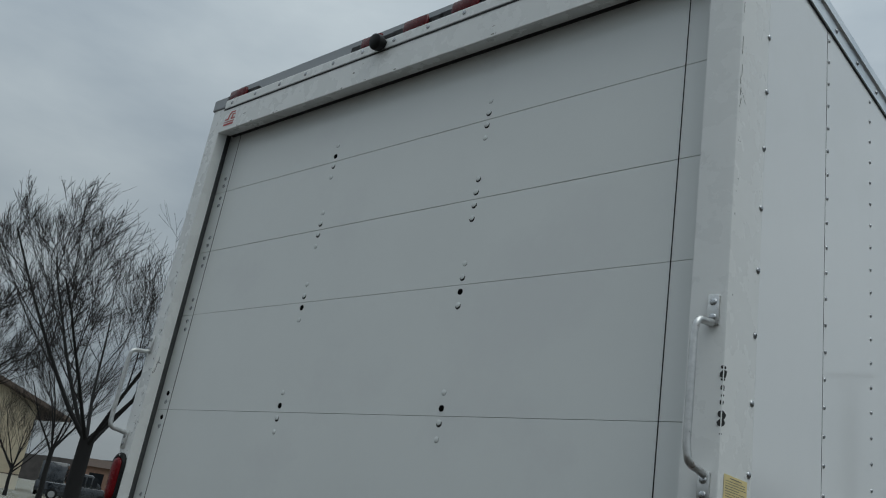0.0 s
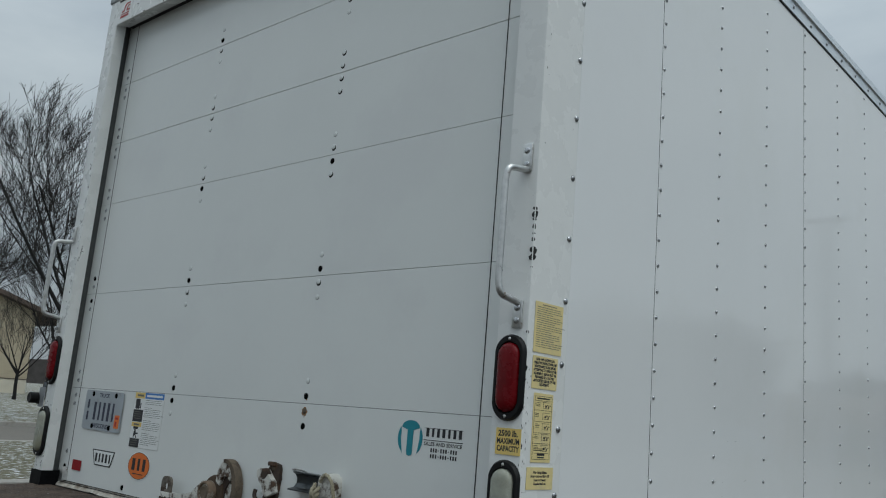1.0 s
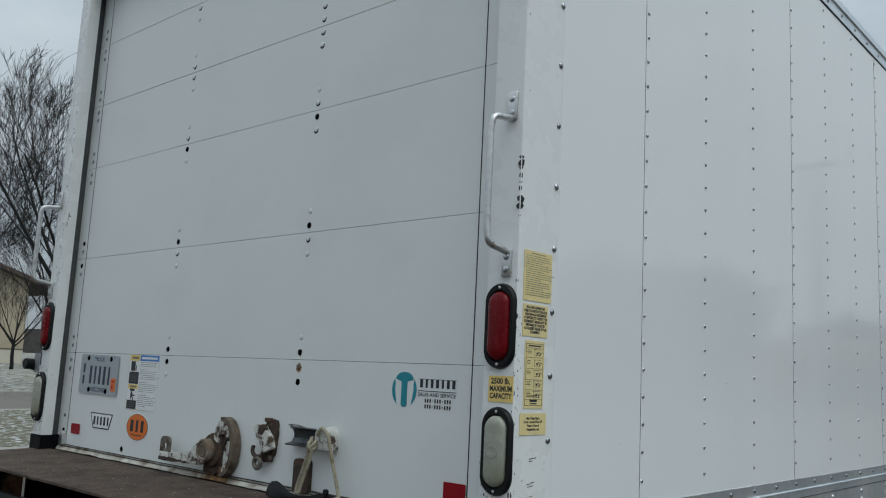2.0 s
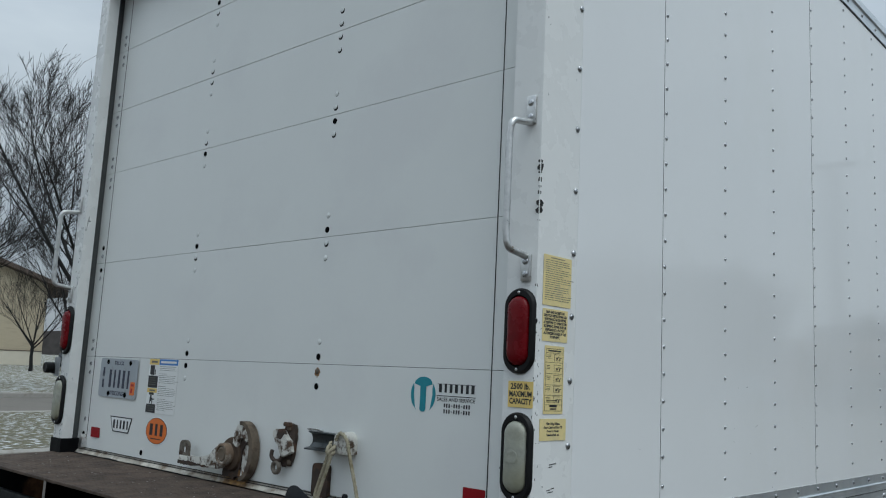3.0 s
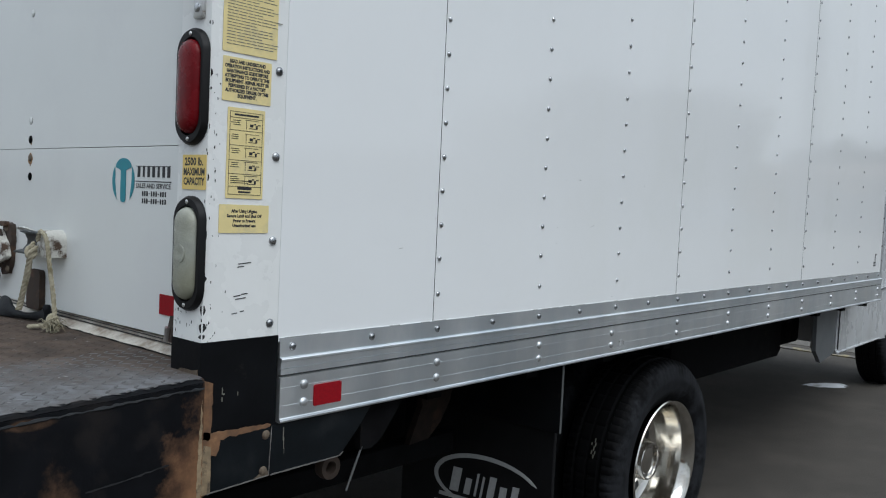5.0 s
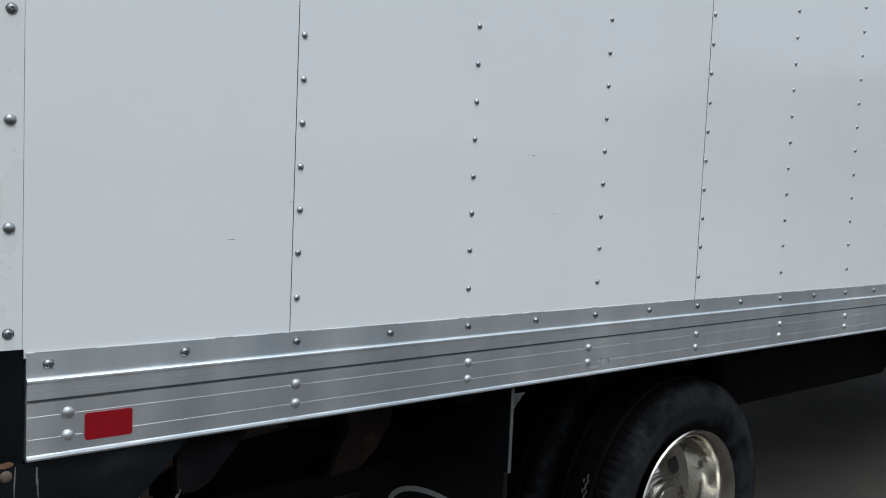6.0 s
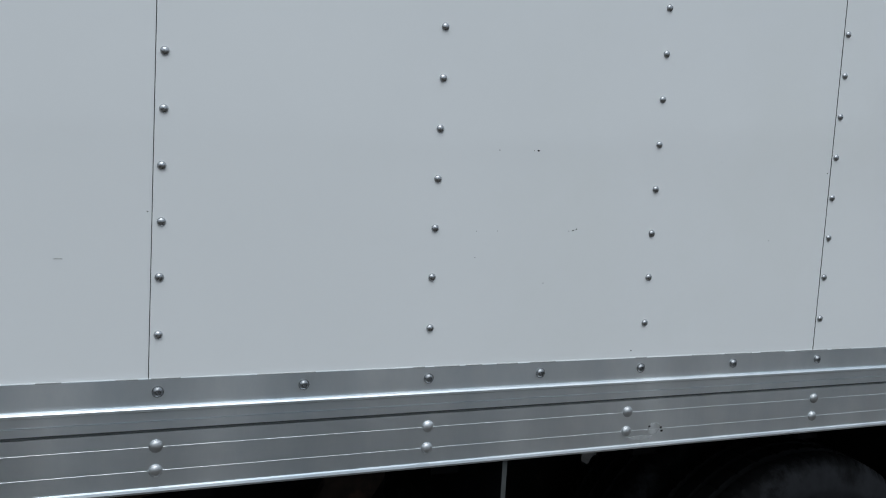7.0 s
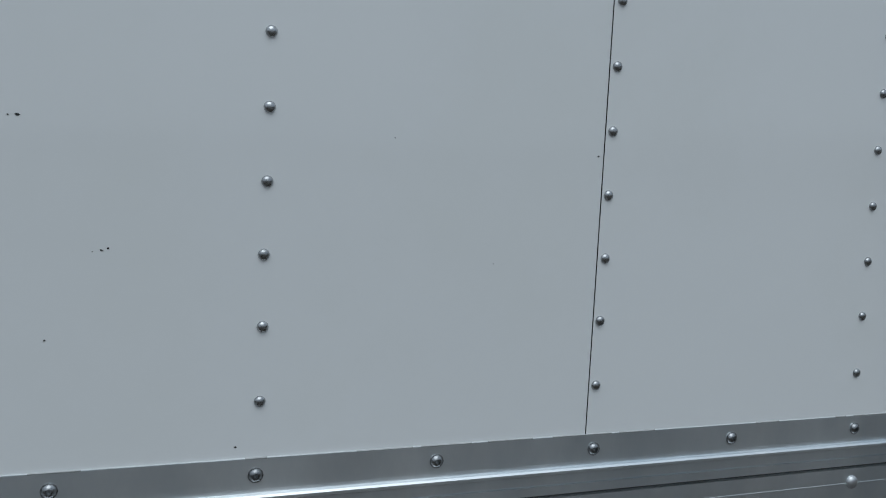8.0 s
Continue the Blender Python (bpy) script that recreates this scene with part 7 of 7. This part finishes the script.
# conifer by the lot
con = thing("conifer", pose(-10.3, 66.0, 0), "dark green conifer at the lot's edge", "tree")
bm = bmesh.new()
tube(bm, [(0, 0, 0), (0, 0, 5.0)], [0.16, 0.03], 8)
part("trunk", bm, BARK, con)
vs, fs = [], []
cr = random.Random(5)
for k in range(2600):
    h = cr.random() ** 1.2
    rad = 1.9 * (1 - h) + 0.15
    a = cr.uniform(0, 2 * math.pi)
    ro = rad * math.sqrt(cr.random())
    c = Vector((ro * math.cos(a), ro * math.sin(a), 0.3 + 5.0 * h - 0.25 * ro))
    d = Vector((math.cos(a), math.sin(a), -0.35)).normalized() * cr.uniform(0.18, 0.36)
    s = d.cross(Vector((0, 0, 1))).normalized() * 0.07
    i = len(vs)
    vs += [c - s, c + d, c + s, c + Vector((0, 0, 0.05)) + d * 0.3]
    fs += [(i, i + 1, i + 3), (i + 1, i + 2, i + 3)]
me = bpy.data.meshes.new("crown")
me.from_pydata(vs, [], fs)
me.materials.append(CONIFER)
ob = new("crown", me)
ob.parent = con
ob["kind"] = "stuff"

# ---- houses and far buildings ----
house = thing("house", pose(-70.0, 21.8, 0.12), "large beige gabled house with a brown roof", "house")
HW, HL, EZ, PZ = 8.2, 16.0, 6.1, 8.7
bm = bmesh.new()
WR = HW - 1.5
prism(bm, [(-HW, 1.15), (WR, 1.15), (WR, EZ + 0.47), (0, PZ), (-HW, EZ)], "x", -HL, 0)
wall = part("wall", bm, SIDING, house)
bm = bmesh.new()
for k in range(21):
    z = 1.3 + 0.22 * k
    box(bm, 0.0, 0.02, -HW + 0.1, WR - 0.1, z, z + 0.2)
part("clapboard_siding", bm, SIDING, wall)["kind"] = "stuff"
bm = bmesh.new()
box(bm, -HL, 0.03, -HW, WR, -0.2, 1.1)
part("base_panel", bm, CREAM, house)
bm = bmesh.new()
box(bm, -HL, 0.06, -HW - 0.02, WR + 0.02, 1.1, 1.17)
part("band_course", bm, SHINGLE, house)
for s in (1, -1):
    bm = bmesh.new()
    prism(bm, [(0, PZ + 0.05), (s * (HW + 0.9), EZ - 0.4 + 0.05), (s * (HW + 0.9), EZ - 0.4 + 0.4), (0, PZ + 0.4)], "x", -HL - 0.5, 0.9)
    part("roof", bm, SHINGLE, house)

def block(name, x, y, rot, w, d, h, mat, label, rows=2, cols=8, roof=SHINGLE, category="building"):
    b = thing(name, pose(x, y, 0, 0, 0, rot), label, category)
    bm = bmesh.new()
    box(bm, -w / 2, w / 2, -d / 2, d / 2, -0.2, h)
    part("wall", bm, mat, b)
    bm = bmesh.new()
    prism(bm, [(-d / 2 - 0.4, h), (d / 2 + 0.4, h), (d / 2 - 0.6, h + 0.9), (-d / 2 + 0.6, h + 0.9)], "x", -w / 2 - 0.3, w / 2 + 0.3)
    part("roof", bm, roof, b)
    for r in range(rows):
        for c in range(cols):
            bm = bmesh.new()
            cx, cz = -w / 2 + w * (c + 0.5) / cols, h * (r + 0.55) / rows
            box(bm, cx - w / cols * 0.22, cx + w / cols * 0.22, -d / 2 - 0.05, -d / 2 + 0.02, cz - h / rows * 0.25, cz + h / rows * 0.25)
            part("window", bm, GLASS_DARK, b)
    return b


block("brick_building", -97, 61.5, 60, 26, 10, 3.4, BRICK, "low brown brick building beyond the lawn", 1, 7)
block("low_building", 19, 66, -6, 17, 12, 3.2, BRICK, "long low brick building at the end of the lot", 1, 6)
block("low_building", 33, 44, -32, 30, 12, 2.7, BRICK, "low brick building across the lot", 1, 9)
for k, (az, dist, h) in enumerate(((34.5, 47, 5.4), (31, 50, 6.0), (28, 47, 6.3), (25.5, 50, 6.0), (22.8, 48, 5.0), (15.5, 75, 5.0), (13, 80, 5.4))):
    bare_tree("bare_tree", math.sin(radians(az)) * dist, math.cos(radians(az)) * dist, h, 0.15, 1.1, 50 + k, "bare tree at the edge of the lot", 1.5, 3, (8, 8, 7), 0.03)
block("low_building", 10, -60, 180, 50, 12, 5.0, BRICK, "low brick building far behind the truck", 1, 12)
bm = bmesh.new()
hr = random.Random(9)
n = 240
prev = None
for i in range(n + 1):
    a = 2 * math.pi * i / n
    h = 7.5 + 2.5 * noise.noise(Vector((math.cos(a) * 9, math.sin(a) * 9, 2))) + hr.uniform(-0.6, 0.6)
    cur = (bm.verts.new((260 * math.cos(a), 260 * math.sin(a), -1)), bm.verts.new((260 * math.cos(a), 260 * math.sin(a), h)))
    if prev:
        bm.faces.new((prev[0], cur[0], cur[1], prev[1]))
    prev = cur
tagged(part("backdrop", bm, FAR_WOODS), "distant bare tree line round the lot", "backdrop", kind="structure")

# ---- parked cars and poles ----
def car(name, x, y, rot, paint, label, kind="suv", z=0.0):
    c = thing(name, pose(x, y, z, 0, 0, rot), label, "car", "parked cars")
    L, Wd = (4.7, 1.85) if kind != "van" else (5.3, 2.0)
    H = {"suv": 1.75, "sedan": 1.45, "van": 2.5, "pickup": 1.85}[kind]
    belt = 1.05 if kind != "sedan" else 0.92
    bm = bmesh.new()
    prism(bm, [(-L / 2, 0.4), (-L / 2 + 0.05, 0.3), (L / 2 - 0.1, 0.3), (L / 2, 0.45), (L / 2, 0.72), (L / 2 - 0.12, 0.88), (L / 2 - 0.95, belt), (-L / 2 + 0.02, belt)], "x", -Wd / 2, Wd / 2)
    bmesh.ops.bevel(bm, geom=list(bm.edges), offset=0.06, segments=2, profile=0.5, affect="EDGES")
    body = part("body", bm, paint, c, "", True)
    bm = bmesh.new()
    back = -L / 2 + (0.1 if kind in ("suv", "van") else 0.75 if kind == "sedan" else 2.0)
    front = L / 2 - (0.95 if kind != "van" else 0.75)
    prism(bm, [(back, belt - 0.02), (front, belt - 0.02), (front - 0.75, H), (back + 0.25, H)], "x", -Wd / 2 + 0.1, Wd / 2 - 0.1)
    bmesh.ops.bevel(bm, geom=list(bm.edges), offset=0.06, segments=2, profile=0.5, affect="EDGES")
    part("cabin", bm, paint, c, "", True)
    for s in (1, -1):
        span = front - 0.35 - (back + 0.3)
        for k in range(3):
            a, b = back + 0.3 + span * k / 3 + 0.04, back + 0.3 + span * (k + 1) / 3 - 0.04
            bm = bmesh.new()
            box(bm, s * (Wd / 2 - 0.1) - 0.015, s * (Wd / 2 - 0.1) + 0.015, a, b, belt + 0.08, H - 0.14, 0.01)
            part("window", bm, GLASS_DARK, body)
        for y_ in (-L / 2 + 0.85, L / 2 - 0.9):
            bm = bmesh.new()
            lathe(bm, [(0.2, -0.1), (0.34, -0.1), (0.35, 0.0), (0.34, 0.1), (0.22, 0.11), (0.001, 0.1)], 20, pose(s * (Wd / 2 - 0.1), y_, 0.35, 0, 90 * s, 0))
            wh = part("wheel", bm, RUBBER, c, "", True)
            bm = bmesh.new()
            lathe(bm, [(0.21, 0.105), (0.2, 0.118), (0.05, 0.112), (0.001, 0.118)], 16, pose(s * (Wd / 2 - 0.1), y_, 0.35, 0, 90 * s, 0))
            part("rim", bm, ALU_PLAIN, wh, "", True)
        bm = bmesh.new()
        box(bm, s * (Wd / 2 - 0.32) - 0.2, s * (Wd / 2 - 0.32) + 0.2, L / 2 - 0.1, L / 2 + 0.015, 0.68, 0.84, 0.03)
        part("headlight", bm, CLEAR_LENS, c, "", True)
    bm = bmesh.new()
    prism(bm, [(-Wd / 2 + 0.16, belt + 0.06), (Wd / 2 - 0.16, belt + 0.06), (Wd / 2 - 0.25, H - 0.12), (-Wd / 2 + 0.25, H - 0.12)], "y", 0, 0.02)
    for v in bm.verts:
        v.co.y += front - 0.75 * (v.co.z - belt) / (H - belt) + 0.005
    part("windscreen", bm, GLASS_DARK, c)
    bm = bmesh.new()
    for k in range(4):
        box(bm, -0.45, 0.45, L / 2 - 0.02, L / 2 + 0.02, 0.5 + 0.07 * k, 0.545 + 0.07 * k, 0.008)
    part("grille", bm, CHROME, c)
    bm = bmesh.new()
    box(bm, -Wd / 2 + 0.1, Wd / 2 - 0.1, L / 2 - 0.06, L / 2 + 0.04, 0.3, 0.46, 0.02)
    part("bumper", bm, GROMMET, c, "", True)
    return c


car("parked_suv", -6.5, 37.7, -153, WHITE_CAR, "white parked sport utility vehicle", "suv")
car("parked_suv", -8.3, 48.0, -75, DARK_CAR, "dark parked sport utility vehicle", "suv")
car("parked_van", -10.3, 54.5, -85, WHITE_CAR, "white parked passenger van", "van")
car("parked_pickup", -54.6, 25.9, -25, DARK_CAR, "dark parked pickup truck", "pickup", 0.12)
car("parked_pickup", -66.4, 29.6, 62, DARK_CAR, "dark utility truck parked by the lawn", "van", 0.12)
car("parked_car", 10.5, 40.0, -85, DARK_CAR, "dark parked car across the lot", "suv")
car("parked_car", 8.6, 43.0, -85, GREY_CAR, "grey parked van across the lot", "van")
car("parked_car", 15.5, 36.0, -80, GREY_CAR, "grey parked car across the lot", "sedan")


def light_pole(x, y, h, label, arms=(1, -1), r=0.15):
    p = thing("lot_light_pole", pose(x, y, 0), label, "light pole")
    bm = bmesh.new()
    tube(bm, [(0, 0, 0), (0, 0, h)], [r, r * 0.7], 10)
    part("pole", bm, GREY_METAL if r < 0.1 else BRONZE, p, "", True)
    bm = bmesh.new()
    lathe(bm, [(0.3, 0), (0.3, 0.6), (0.26, 0.65), (0.001, 0.65)], 18)
    part("base", bm, CONCRETE, p, "", True)
    for s in arms:
        bm = bmesh.new()
        box(bm, min(0, s * 0.5), max(0, s * 0.5), -0.04, 0.04, h - 0.12, h - 0.04)
        box(bm, s * 0.7 - 0.3, s * 0.7 + 0.3, -0.2, 0.2, h - 0.16, h, 0.04)
        part("lamp_head", bm, GREY_METAL, p, "", True)
    return p


light_pole(12.3, 40.8, 11.7, "tall dark lot light pole with two heads", (1, -1), 0.24)
light_pole(-8.6, 51.0, 7.0, "grey lot light pole with one head", (1,), 0.075)

bm = bmesh.new()
lathe(bm, [(0.05, 0), (0.05, 0.95), (0.04, 1.0), (0.001, 1.0)], 10)
ob = tagged(part("marker_post", bm, RED_POST, None, "", True), "thin red marker post on the lawn", "post")
ob.matrix_world = pose(-48, 14.6, 0.13)
